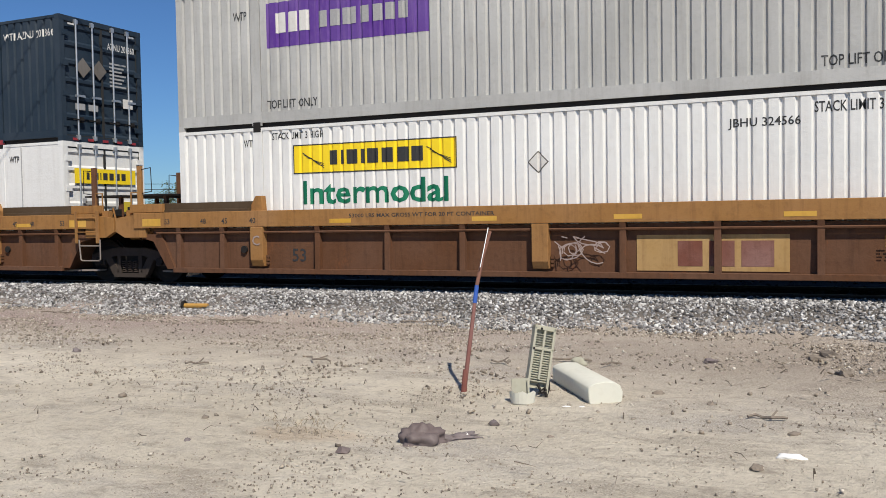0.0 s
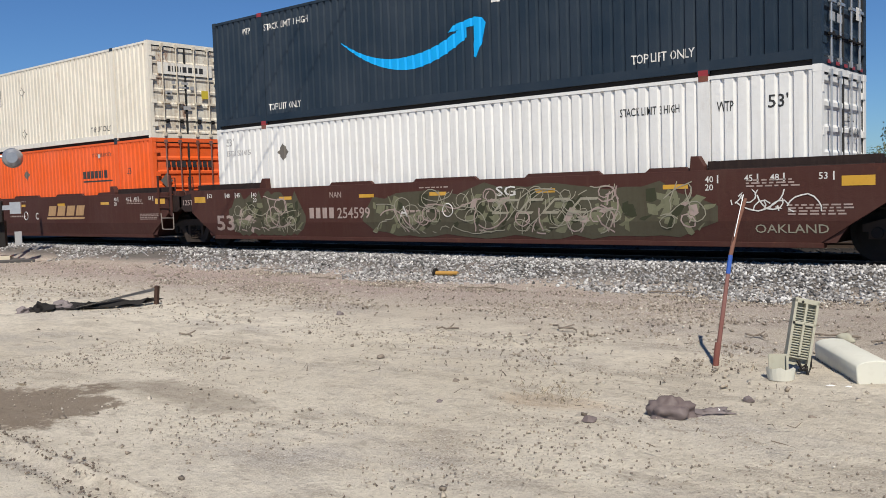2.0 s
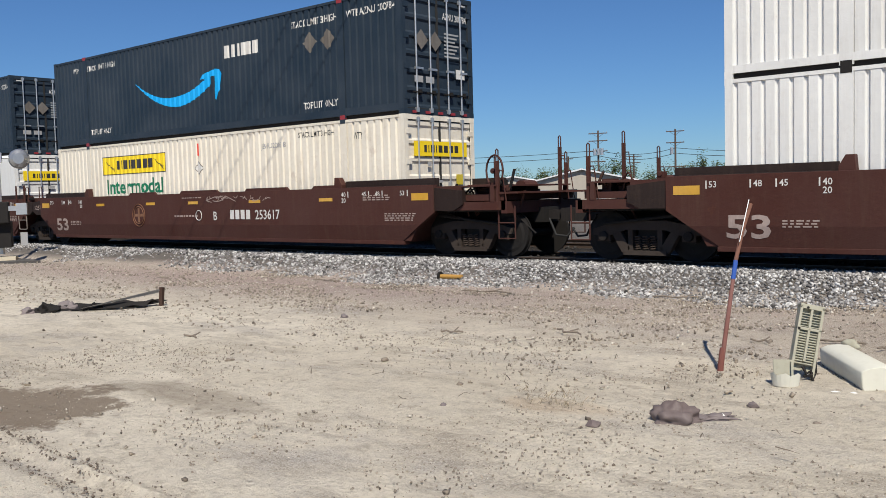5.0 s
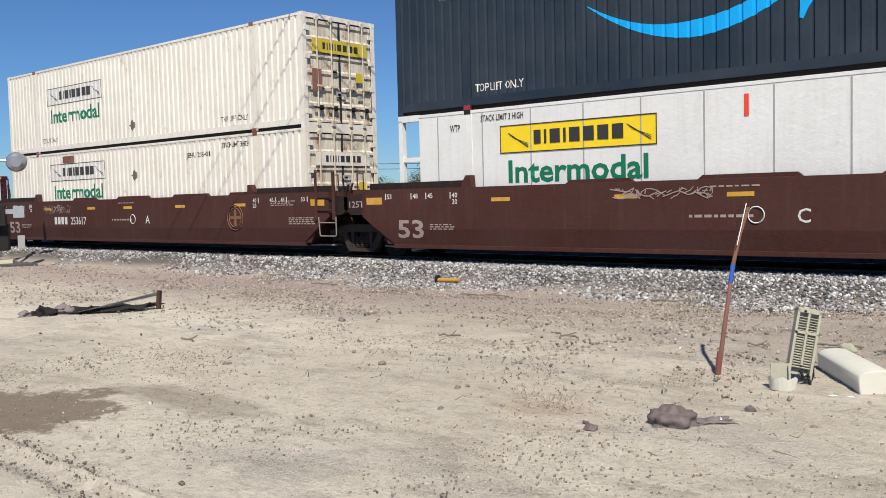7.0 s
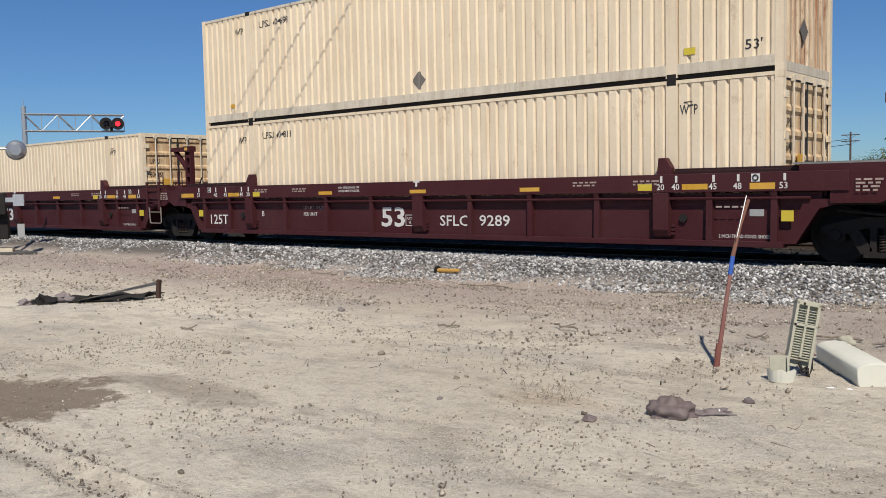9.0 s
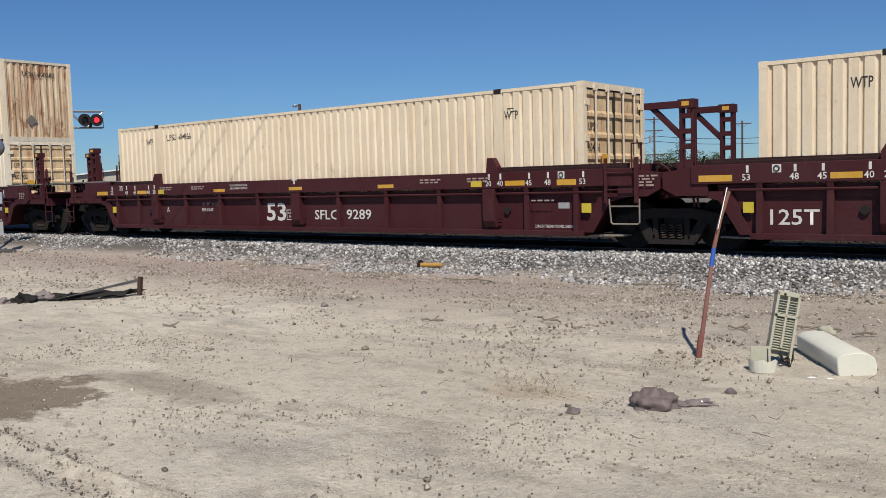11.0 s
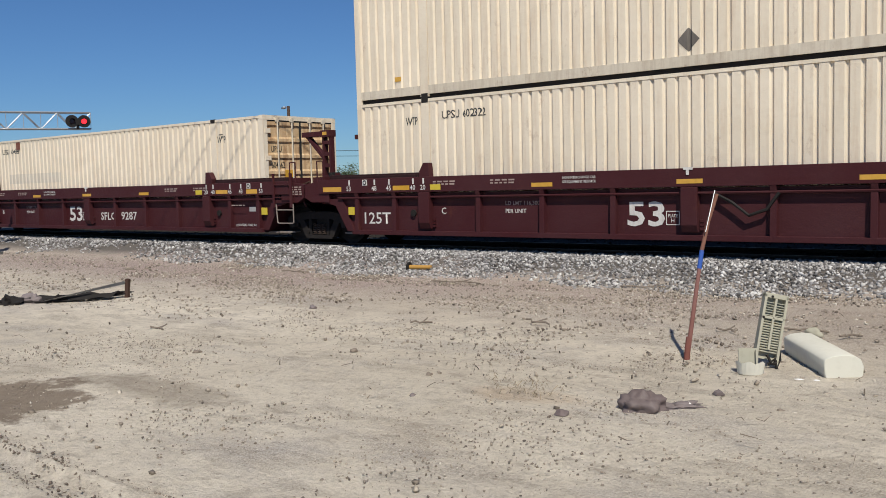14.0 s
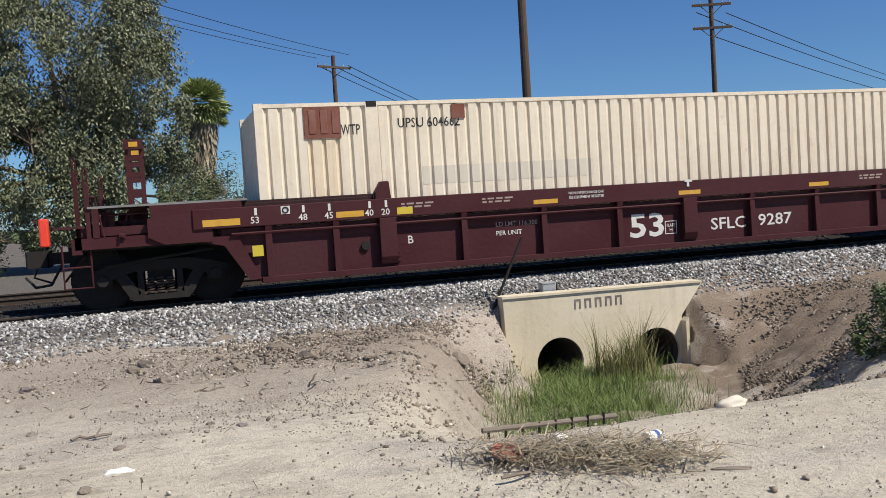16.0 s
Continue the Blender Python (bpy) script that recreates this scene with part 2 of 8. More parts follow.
M = dict(
    dirt=dirt_material(),
    ballast=islands("ballast", [(0.035, 0.033, 0.032), (0.25, 0.24, 0.235), (0.50, 0.49, 0.48), (0.10, 0.092, 0.088), (0.36, 0.345, 0.335), (0.74, 0.73, 0.71)]),
    pebble=islands("pebble", [(0.11, 0.088, 0.07), (0.46, 0.40, 0.32), (0.20, 0.165, 0.13), (0.34, 0.285, 0.22), (0.66, 0.61, 0.53)]),
    # stones by the rails: oil, and the train's shade put into their colour
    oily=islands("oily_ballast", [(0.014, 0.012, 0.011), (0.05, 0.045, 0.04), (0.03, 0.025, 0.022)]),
    steel=plain("rail_steel", (0.06, 0.04, 0.03), 0.8, 0.3, 12, 0.1),
    shine=plain("rail_head", (0.16, 0.15, 0.14), 0.5, 0.3, 12, 0.6),
    tie=plain("tie_wood", (0.05, 0.04, 0.032), 0.9, 0.4, 14, 0, 0.01),
    asphalt=plain("asphalt", (0.075, 0.072, 0.07), 0.9, 0.35, 30, 0, 0.004),
    white_box=paint("white_container_paint", (0.74, 0.74, 0.72), (0.28, 0.24, 0.19), 0.14, 0.20, 0.45, 0, 0.05, rust=0.10),
    grey_box=paint("grey_container_paint", (0.43, 0.43, 0.415), (0.17, 0.15, 0.13), 0.25, 0.30, 0.5, 0, 0.08, rust=0.12),
    jb_old=paint("old_white_paint", (0.75, 0.72, 0.65), (0.38, 0.28, 0.18), 0.24, 0.30, 0.5, 0, 0.05, rust=0.32, wear=0.03),
    tan_box=paint("tan_white_paint", (0.75, 0.70, 0.595), (0.34, 0.23, 0.12), 0.22, 0.32, 0.5, 0, 0.06, rust=0.22),
    cream=paint("cream_container_paint", (0.75, 0.635, 0.465), (0.45, 0.25, 0.11), 0.16, 0.42, 0.5, 0, 0.06, rust=0.30, wear=0.0),
    cream_pale=paint("pale_cream_paint", (0.76, 0.675, 0.535), (0.42, 0.25, 0.13), 0.18, 0.34, 0.5, 0, 0.06, rust=0.25),
    cream_rail=paint("grey_cream_rail", (0.62, 0.56, 0.45), (0.24, 0.15, 0.09), 0.3, 0.4, 0.5, 0, 0.05, rust=0.4, wear=0.05),
    navy=paint("dark_slate_blue_paint", (0.014, 0.027, 0.044), (0.040, 0.050, 0.058), 0.18, 0.2, 0.42, 0, 0.02),
    orange=paint("orange_container_paint", (0.80, 0.115, 0.018), (0.33, 0.08, 0.03), 0.2, 0.25, 0.45, 0, 0.03, rust=0.1),
    ttx=paint("weathered_yellow_car_paint", (0.31, 0.15, 0.042), (0.11, 0.055, 0.025), 0.5, 0.6, 0.6, 0, 0.03, rust=0.5),
    ttx_low=paint("rusty_brown_car_side", (0.12, 0.052, 0.024), (0.055, 0.028, 0.016), 0.5, 0.6, 0.7, 0, 0.02, rust=0.5),
    bnsf=paint("brown_car_paint", (0.062, 0.0215, 0.016), (0.088, 0.050, 0.036), 0.30, 0.45, 0.6, 0, 0.010, rust=0.15),
    sflc=paint("maroon_car_paint", (0.052, 0.0105, 0.0135), (0.055, 0.019, 0.017), 0.2, 0.25, 0.5, 0, 0.010, rust=0.12),
    black=plain("oily_black_steel", (0.012, 0.010, 0.009), 0.8, 0.4, 9, 0.2, 0.004),
    truckgrey=paint("grimy_cast_steel", (0.022, 0.019, 0.018), (0.06, 0.048, 0.04), 0.4, 0.3, 0.75, 0.1, 0.004),
    truckbrown=paint("dusty_cast_steel", (0.048, 0.036, 0.029), (0.03, 0.022, 0.017), 0.4, 0.4, 0.8, 0.0, 0.01),
    # scuffed car paints, darkened to hold the shade on guides and end plates
    guide_bnsf=paint("shaded_scuffed_brown", (0.022, 0.013, 0.011), (0.06, 0.04, 0.03), 0.4, 0.5, 0.6, 0, 0.006),
    guide_sflc=paint("shaded_scuffed_maroon", (0.026, 0.009, 0.010), (0.06, 0.03, 0.026), 0.4, 0.5, 0.6, 0, 0.006),
    guide_ttx=paint("shaded_scuffed_olive", (0.070, 0.044, 0.021), (0.05, 0.03, 0.018), 0.4, 0.5, 0.6, 0, 0.02),
    scuffed=paint("bare_worn_steel", (0.26, 0.22, 0.19), (0.10, 0.06, 0.045), 0.4, 0.3, 0.6, 0.2, 0.06),
    deckgrey=paint("worn_deck_steel", (0.22, 0.22, 0.21), (0.08, 0.04, 0.03), 0.4, 0.2, 0.6, 0.3, 0.08),
    rubber=plain("black_rubber", (0.02, 0.02, 0.02), 0.85),
    letter_white=paint("white_lettering", (0.64, 0.63, 0.60), (0.25, 0.15, 0.12), 0.35, 0.3, 0.6, 0, 0.03, bump=0),
    letter_dim=paint("dimmed_white_lettering", (0.36, 0.28, 0.25), (0.12, 0.06, 0.05), 0.5, 0.4, 0.7, 0, 0.03, bump=0),
    letter_black=plain("black_lettering", (0.03, 0.03, 0.03), 0.55, 0.3),
    letter_grey=plain("faded_grey_lettering", (0.33, 0.33, 0.33), 0.6, 0.25),
    letter_gold=paint("faded_gold_lettering", (0.44, 0.27, 0.13), (0.15, 0.07, 0.04), 0.5, 0.4, 0.7, 0, 0.05, bump=0),
    seal_gold=paint("worn_gold_emblem", (0.20, 0.095, 0.05), (0.08, 0.035, 0.025), 0.6, 0.5, 0.7, 0, 0.03, bump=0),
    jb_door=paint("peeling_white_door", (0.70, 0.66, 0.56), (0.22, 0.12, 0.06), 0.35, 0.6, 0.6, 0, 0.06, rust=0.8, wear=0.07),
    yellow=plain("yellow_panel_paint", (0.86, 0.62, 0.012), 0.5, 0.08, 4),
    reflector=paint("amber_reflector_sheet", (0.60, 0.33, 0.03), (0.25, 0.13, 0.04), 0.3, 0.3, 0.4, 0, 0.06, bump=0),
    faded_yellow=paint("faded_yellow_paint", (0.44, 0.27, 0.10), (0.15, 0.07, 0.03), 0.4, 0.4, 0.7, 0, 0.06, bump=0),
    cream_rusty=paint("rust_streaked_cream", (0.66, 0.53, 0.36), (0.27, 0.105, 0.04), 0.3, 0.9, 0.6, 0, 0.08, rust=0.75, wear=0.10),
    stain=paint("dull_cream_stain", (0.66, 0.60, 0.50), (0.40, 0.30, 0.19), 0.2, 0.3, 0.6, 0, 0.05, bump=0),
    lemon=plain("lemon_sticker", (0.56, 0.44, 0.04), 0.5, 0.1),
    green=plain("green_lettering", (0.0, 0.155, 0.075), 0.5, 0.12),
    mint=plain("faded_green_lettering", (0.12, 0.52, 0.30), 0.5, 0.15),
    sky_blue=plain("bright_blue_paint", (0.0, 0.36, 0.80), 0.45, 0.06),
    purple=paint("purple_panel_paint", (0.10, 0.035, 0.26), (0.3, 0.2, 0.4), 0.2, 0.4, 0.5, 0, 0.05, bump=0),
    red=plain("red_paint", (0.28, 0.028, 0.035), 0.5, 0.15),
    eot=plain("red_orange_plastic", (0.80, 0.06, 0.03), 0.45, 0.1),
    rust_dark=paint("dark_rusty_iron", (0.060, 0.030, 0.020), (0.02, 0.014, 0.011), 0.4, 0.4, 0.8, 0, 0.02),
    rust=paint("rust_plate", (0.19, 0.055, 0.03), (0.08, 0.03, 0.02), 0.5, 0.5, 0.8, 0, 0.1),
    olive=paint("olive_spray_paint", (0.072, 0.066, 0.042), (0.05, 0.028, 0.02), 0.45, 0.4, 0.6, 0, 0.012, bump=0),
    spray=paint("pale_spray_paint", (0.30, 0.28, 0.21), (0.09, 0.07, 0.05), 0.45, 0.4, 0.6, 0, 0.04, bump=0),
    olive_pale=paint("pale_olive_spray", (0.16, 0.16, 0.095), (0.06, 0.05, 0.03), 0.35, 0.3, 0.6, 0, 0.02, bump=0),
    moss=paint("dark_green_spray", (0.036, 0.040, 0.020), (0.04, 0.03, 0.02), 0.3, 0.3, 0.6, 0, 0.006, bump=0),
    placard=paint("grimy_brown_grey_placard", (0.13, 0.115, 0.10), (0.05, 0.035, 0.03), 0.3, 0.3, 0.6, 0, 0.06, bump=0),
    cream_door=paint("rust_stained_cream_door", (0.68, 0.51, 0.30), (0.30, 0.125, 0.045), 0.3, 0.6, 0.6, 0, 0.08, rust=0.55, wear=0.09),
    alu=plain("galvanised_steel", (0.50, 0.51, 0.52), 0.4, 0.2, 14, 0.7),
    concrete=paint("pale_concrete", (0.66, 0.58, 0.43), (0.24, 0.19, 0.13), 0.28, 0.30, 0.9, 0, 0.08, 14, 0.012),
    hole=plain("corrugated_pipe_steel", (0.05, 0.045, 0.04), 0.8, 0.4, 8, 0.2),
    plastic=paint("off_white_plastic", (0.66, 0.65, 0.56), (0.40, 0.36, 0.28), 0.25, 0.12, 0.4, 0, 0.05, 12, 0.002),
    clod=islands("brown_clod", [(0.085, 0.066, 0.052), (0.27, 0.225, 0.18), (0.15, 0.118, 0.093), (0.20, 0.16, 0.125)]),
    debris=islands("dark_litter", [(0.045, 0.036, 0.028), (0.14, 0.11, 0.08), (0.08, 0.062, 0.047), (0.30, 0.25, 0.18)]),
    grille=paint("yellowed_grey_plastic", (0.40, 0.385, 0.30), (0.19, 0.175, 0.12), 0.35, 0.2, 0.6, 0, 0.06, 14, 0.004),
    bag=paint("grey_brown_cloth", (0.155, 0.12, 0.115), (0.27, 0.23, 0.20), 0.4, 0.1, 0.45, 0, 0.1, 16, 0.01),
    polered=paint("red_brown_painted_steel", (0.17, 0.050, 0.035), (0.09, 0.05, 0.04), 0.4, 0.2, 0.6, 0, 0.1),
    polewood=plain("brown_flaking_wood", (0.17, 0.075, 0.05), 0.8, 0.3, 20, 0, 0.004),
    blue=plain("blue_tape", (0.022, 0.08, 0.34), 0.5, 0.15),
    wood=plain("grey_wood", (0.20, 0.165, 0.13), 0.9, 0.35, 18, 0, 0.006),
    creosote=plain("dark_pole_wood", (0.085, 0.055, 0.04), 0.9, 0.3, 10, 0, 0.01),
    ochre=plain("ochre_plastic", (0.42, 0.23, 0.05), 0.6, 0.2),
    leaf=islands("eucalyptus_leaf", [(0.075, 0.09, 0.042), (0.16, 0.178, 0.095), (0.23, 0.24, 0.14), (0.11, 0.13, 0.06)], 0.6, 3.0),
    shrub=islands("shrub_leaf", [(0.04, 0.07, 0.02), (0.10, 0.13, 0.05), (0.07, 0.10, 0.03)], 0.6, 3.0),
    grass=islands("grass_blade", [(0.05, 0.10, 0.015), (0.13, 0.20, 0.035), (0.20, 0.23, 0.07), (0.09, 0.15, 0.03)], 0.6, 6.0),
    straw=islands("dry_straw", [(0.12, 0.095, 0.065), (0.36, 0.29, 0.19), (0.21, 0.17, 0.115), (0.52, 0.45, 0.33)], 0.9, 10.0),
    weed=islands("weed_stalk", [(0.10, 0.13, 0.03), (0.26, 0.25, 0.10), (0.36, 0.30, 0.16), (0.16, 0.18, 0.05)], 0.8, 8.0),
    palm=islands("palm_leaflet", [(0.13, 0.19, 0.05), (0.36, 0.40, 0.17), (0.22, 0.28, 0.09)], 0.5, 3.0),
    bark=plain("grey_bark", (0.16, 0.12, 0.09), 0.95, 0.4, 6, 0, 0.03),
    roof=plain("white_metal_roof", (0.70, 0.71, 0.72), 0.5, 0.08, 1),
    wall=plain("beige_wall", (0.42, 0.38, 0.32), 0.9, 0.12, 2),
    dark_glass=plain("dark_window", (0.03, 0.035, 0.04), 0.2, 0.2),
    lampred=glow("lit_red_signal_lens", (1.0, 0.02, 0.03), 3.0),
    lens=plain("unlit_red_lens", (0.05, 0.012, 0.012), 0.25, 0.2),
    silver=plain("sky_sheen_lens", (0.35, 0.36, 0.38), 0.3, 0.2, 6, 0.6),
    foil=plain("crumpled_white_paper", (0.78, 0.77, 0.74), 0.7, 0.08, 20, 0, 0.01),
    seat_red=plain("faded_red_plastic", (0.36, 0.13, 0.09), 0.7, 0.2),
)


# ================= mesh helpers =================
class Build:
    """Collects vertices and faces of one mesh."""

    def __init__(self):
        self.v, self.f = [], []

    def add(self, pts, faces):
        k = len(self.v)
        self.v += [tuple(p) for p in pts]
        self.f += [tuple(k + i for i in f) for f in faces]
        return self

    def box(self, x0, x1, y0, y1, z0, z1):
        return self.add([(x, y, z) for x in (x0, x1) for y in (y0, y1) for z in (z0, z1)],
                        [(0, 1, 3, 2), (4, 6, 7, 5), (0, 4, 5, 1), (2, 3, 7, 6), (0, 2, 6, 4), (1, 5, 7, 3)])

    def prism(self, poly, axis, a, b):
        """A flat outline, pushed out along an axis: (x, z) along y, (y, z) along x, (x, y) along z."""
        def put(p, q):
            return {"y": (p[0], q, p[1]), "x": (q, p[0], p[1]), "z": (p[0], p[1], q)}[axis]
        n = len(poly)
        return self.add([put(p, a) for p in poly] + [put(p, b) for p in poly],
                        [tuple(range(n - 1, -1, -1)), tuple(range(n, 2 * n))] + [(i, (i + 1) % n, n + (i + 1) % n, n + i) for i in range(n)])

    def tube(self, p, q, r, r2=None, n=8, caps=True):
        p, q = Vector(p), Vector(q)
        d = (q - p).normalized()
        a = d.orthogonal().normalized()
        b = d.cross(a)
        r2 = r if r2 is None else r2
        ring = [(math.cos(2 * math.pi * i / n), math.sin(2 * math.pi * i / n)) for i in range(n)]
        pts = [p + (a * c + b * s) * r for c, s in ring] + [q + (a * c + b * s) * r2 for c, s in ring]
        fs = [(i, (i + 1) % n, n + (i + 1) % n, n + i) for i in range(n)]
        if caps:
            fs += [tuple(range(n - 1, -1, -1)), tuple(range(n, 2 * n))]
        return self.add(pts, fs)

    def path(self, pts, r, n=6):
        """A bent round bar through the points, in one piece."""
        P = [Vector(p) for p in pts]
        k0, ref = len(self.v), None
        for i, p in enumerate(P):
            d = ((P[min(i + 1, len(P) - 1)] - p).normalized() + (p - P[max(i - 1, 0)]).normalized()).normalized()
            a = d.orthogonal().normalized() if ref is None else (ref - d * ref.dot(d)).normalized()
            ref = a
            b = d.cross(a)
            self.v += [tuple(p + (a * math.cos(2 * math.pi * k / n) + b * math.sin(2 * math.pi * k / n)) * r) for k in range(n)]
        for i in range(len(P) - 1):
            q = k0 + i * n
            self.f += [(q + k, q + (k + 1) % n, q + n + (k + 1) % n, q + n + k) for k in range(n)]
        self.f += [tuple(range(k0 + n - 1, k0 - 1, -1)), tuple(range(k0 + (len(P) - 1) * n, k0 + len(P) * n))]
        return self

    def ring(self, c, axis, R, r, n=16, k=6):
        c, ax = Vector(c), Vector(axis).normalized()
        a = ax.orthogonal().normalized()
        b = ax.cross(a)
        pts, fs = [], []
        for i in range(n):
            t = 2 * math.pi * i / n
            d = a * math.cos(t) + b * math.sin(t)
            for j in range(k):
                s = 2 * math.pi * j / k
                pts.append(c + d * (R + r * math.cos(s)) + ax * r * math.sin(s))
        for i in range(n):
            for j in range(k):
                fs.append((i * k + j, (i + 1) % n * k + j, (i + 1) % n * k + (j + 1) % k, i * k + (j + 1) % k))
        return self.add(pts, fs)

    def mesh(self, name, bevel=0.0):
        me = bpy.data.meshes.new(name)
        me.from_pydata(self.v, [], self.f)
        if len(self.f) < 6000:
            bm = bmesh.new()
            bm.from_mesh(me)
            bmesh.ops.recalc_face_normals(bm, faces=bm.faces)
            if bevel:
                bmesh.ops.bevel(bm, geom=list(bm.edges), offset=bevel, segments=2, affect="EDGES", profile=0.6, clamp_overlap=True)
            bm.to_mesh(me)
            bm.free()
        return me


def part(name, b, mat, parent, label="", at=None, bevel=0.0, smooth=False):
    me = b.mesh(name, bevel) if isinstance(b, Build) else b
    if not me.materials:
        me.materials.append(mat)
    ob = new(name, me)
    ob.parent = parent
    if at is not None:
        ob.matrix_basis = at
    if smooth:
        me.polygons.foreach_set("use_smooth", [True] * len(me.polygons))
    if label:
        ob["label"] = label
    return ob


def thing(name, label, category, m=None, group="", kind=""):
    ob = new(name)
    ob.empty_display_size = 0.1
    if m is not None:
        ob.matrix_basis = m
    return tagged(ob, label, category, group, kind)


def solo(name, b, mat, label, category, m=None, group="", kind="", bevel=0.0, smooth=False):
    ob = part(name, b, mat, None, label, m, bevel, smooth)
    return tagged(ob, label, category, group, kind)


TEXTS = {}


def text_mesh(s, mat, bold=0.0):
    """A word as a flat mesh, one unit high, standing in x and z and facing -y."""
    key = (s, mat.name, bold)
    if key not in TEXTS:
        cu = bpy.data.curves.new("word", "FONT")
        cu.body, cu.size, cu.offset, cu.resolution_u = s, 1.4, bold, 2
        tmp = bpy.data.objects.new("word", cu)
        me = bpy.data.meshes.new_from_object(tmp)
        me.name = "lettering"
        bpy.data.objects.remove(tmp)
        me.transform(Matrix.Rotation(radians(90), 4, "X"))
        me.materials.clear()
        me.materials.append(mat)
        xs = [v.co.x for v in me.vertices] or [0, 1]
        TEXTS[key] = (me, min(xs), max(xs))
    return TEXTS[key]


def word(parent, s, mat, x, y, z, h, width=None, turn=0.0, bold=0.014):
    """Lettering h high with its left foot at x, z; width squeezes it to that length."""
    me, lo, hi = text_mesh(s, mat, bold)
    kx = h if width is None else width / (hi - lo)
    m = Matrix.Translation((x, y, z)) @ Matrix.Rotation(radians(turn), 4, "Z") @ Matrix.Diagonal((kx, 1, h, 1)) @ Matrix.Translation((-lo, 0, 0))
    return part("lettering", me, mat, parent, at=m)


# ================= ground =================
def smooth01(a, b, v):
    t = np.clip((v - a) / (b - a), 0, 1)
    return t * t * (3 - 2 * t)


def ditch(x, y):
    v = (y - 5.9) / 7.6
    mid = 3.3 + v * 3.75
    hw = 0.75 + np.clip(v, 0, 1) * 0.95
    side = np.where(x < mid, smooth01(1.5, 0.0, mid - x - hw), smooth01(3.9, 0.0, x - mid - hw))
    return 1.22 * side * smooth01(-0.02, 0.36, v) * np.where((x > 5.15) & (x < 8.75), y < 13.62, smooth01(14.0, 12.0, y))


def ground_z(x, y):
    x, y = np.asarray(x, float), np.asarray(y, float)
    z = -0.30 - 0.06 * smooth01(10.5, 13.0, y)
    z = z + 0.29 * smooth01(13.45, 14.75, y)                      # shoulder of the near line
    z = z - 0.22 * smooth01(18.2, 19.3, y) + 0.16 * smooth01(19.2, 20.0, y) - 0.42 * smooth01(23.0, 24.5, y)
    return z - ditch(x, y)


def spread(a, b, step, far, grow):
    out, s = list(np.arange(a, b, step)), step
    lo, hi = [a], [out[-1]]
    while hi[-1] < far:
        s *= grow
        hi.append(hi[-1] + s)
    s = step
    while lo[-1] > -far:
        s *= grow
        lo.append(lo[-1] - s)
    return np.array(lo[:0:-1] + out + hi[1:])


def make_ground():
    xs = spread(-17.0, 14.0, 0.14, 2500, 1.22)
    ys = np.union1d(spread(1.2, 15.6, 0.10, 2500, 1.22), np.arange(2.36, 3.2, 0.025))
    X, Y = np.meshgrid(xs, ys)
    Z = ground_z(X, Y)
    near = (X > -40) & (X < 22) & (Y > -4) & (Y < 14.6)
    idx = np.argwhere(near)
    for i, j in idx:
        p = Vector((X[i, j], Y[i, j], 0))
        k = 1.0 + 2.2 * min(1.0, float(ditch(X[i, j], Y[i, j])) * 2.0) * (1 if Y[i, j] > 7.0 else 0.3)
        k *= 1.0 + 1.6 * (1.0 if X[i, j] > -0.5 and 7.8 < Y[i, j] < 13.2 else 0.0)
        Z[i, j] += k * (0.022 * noise.noise(p * 0.8) + 0.012 * noise.noise(p * 2.7) + 0.007 * noise.noise(p * 7.0))
    # two wheel ruts that pass the camera
    line = Y - 2.80 + 0.055 * (X + 5.6) + 0.02 * np.sin(X * 1.9)
    Z -= 0.035 * np.exp(-((line + 0.10) / 0.09) ** 2) * smooth01(-3.2, -5.0, X)
    Z += 0.040 * np.exp(-((line - 0.03) / 0.032) ** 2) * smooth01(-3.2, -5.0, X) * (0.75 + 0.25 * np.sin(X * 23.0))
    ny, nx = X.shape
    verts = np.stack([X, Y, Z], -1).reshape(-1, 3)
    a = (np.arange(ny - 1)[:, None] * nx + np.arange(nx - 1)[None]).ravel()
    faces = np.stack([a, a + 1, a + nx + 1, a + nx], -1)
    cx, cy = verts[faces, 0].mean(1), verts[faces, 1].mean(1)
    mouth = (np.abs(cx - 6.2) < 0.5) | (np.abs(cx - 8.02) < 0.5)      # the ground is open where the pipes pass
    faces = faces[~(mouth & (cy > 13.52) & (cy < 13.80))]
    me = bpy.data.meshes.new("ground")
    me.from_pydata(verts.tolist(), [], faces.tolist())
    me.polygons.foreach_set("use_smooth", [True] * len(me.polygons))
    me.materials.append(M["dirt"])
    tagged(new("ground", me), "pale trodden dirt ground with gravel", "ground", kind="structure")


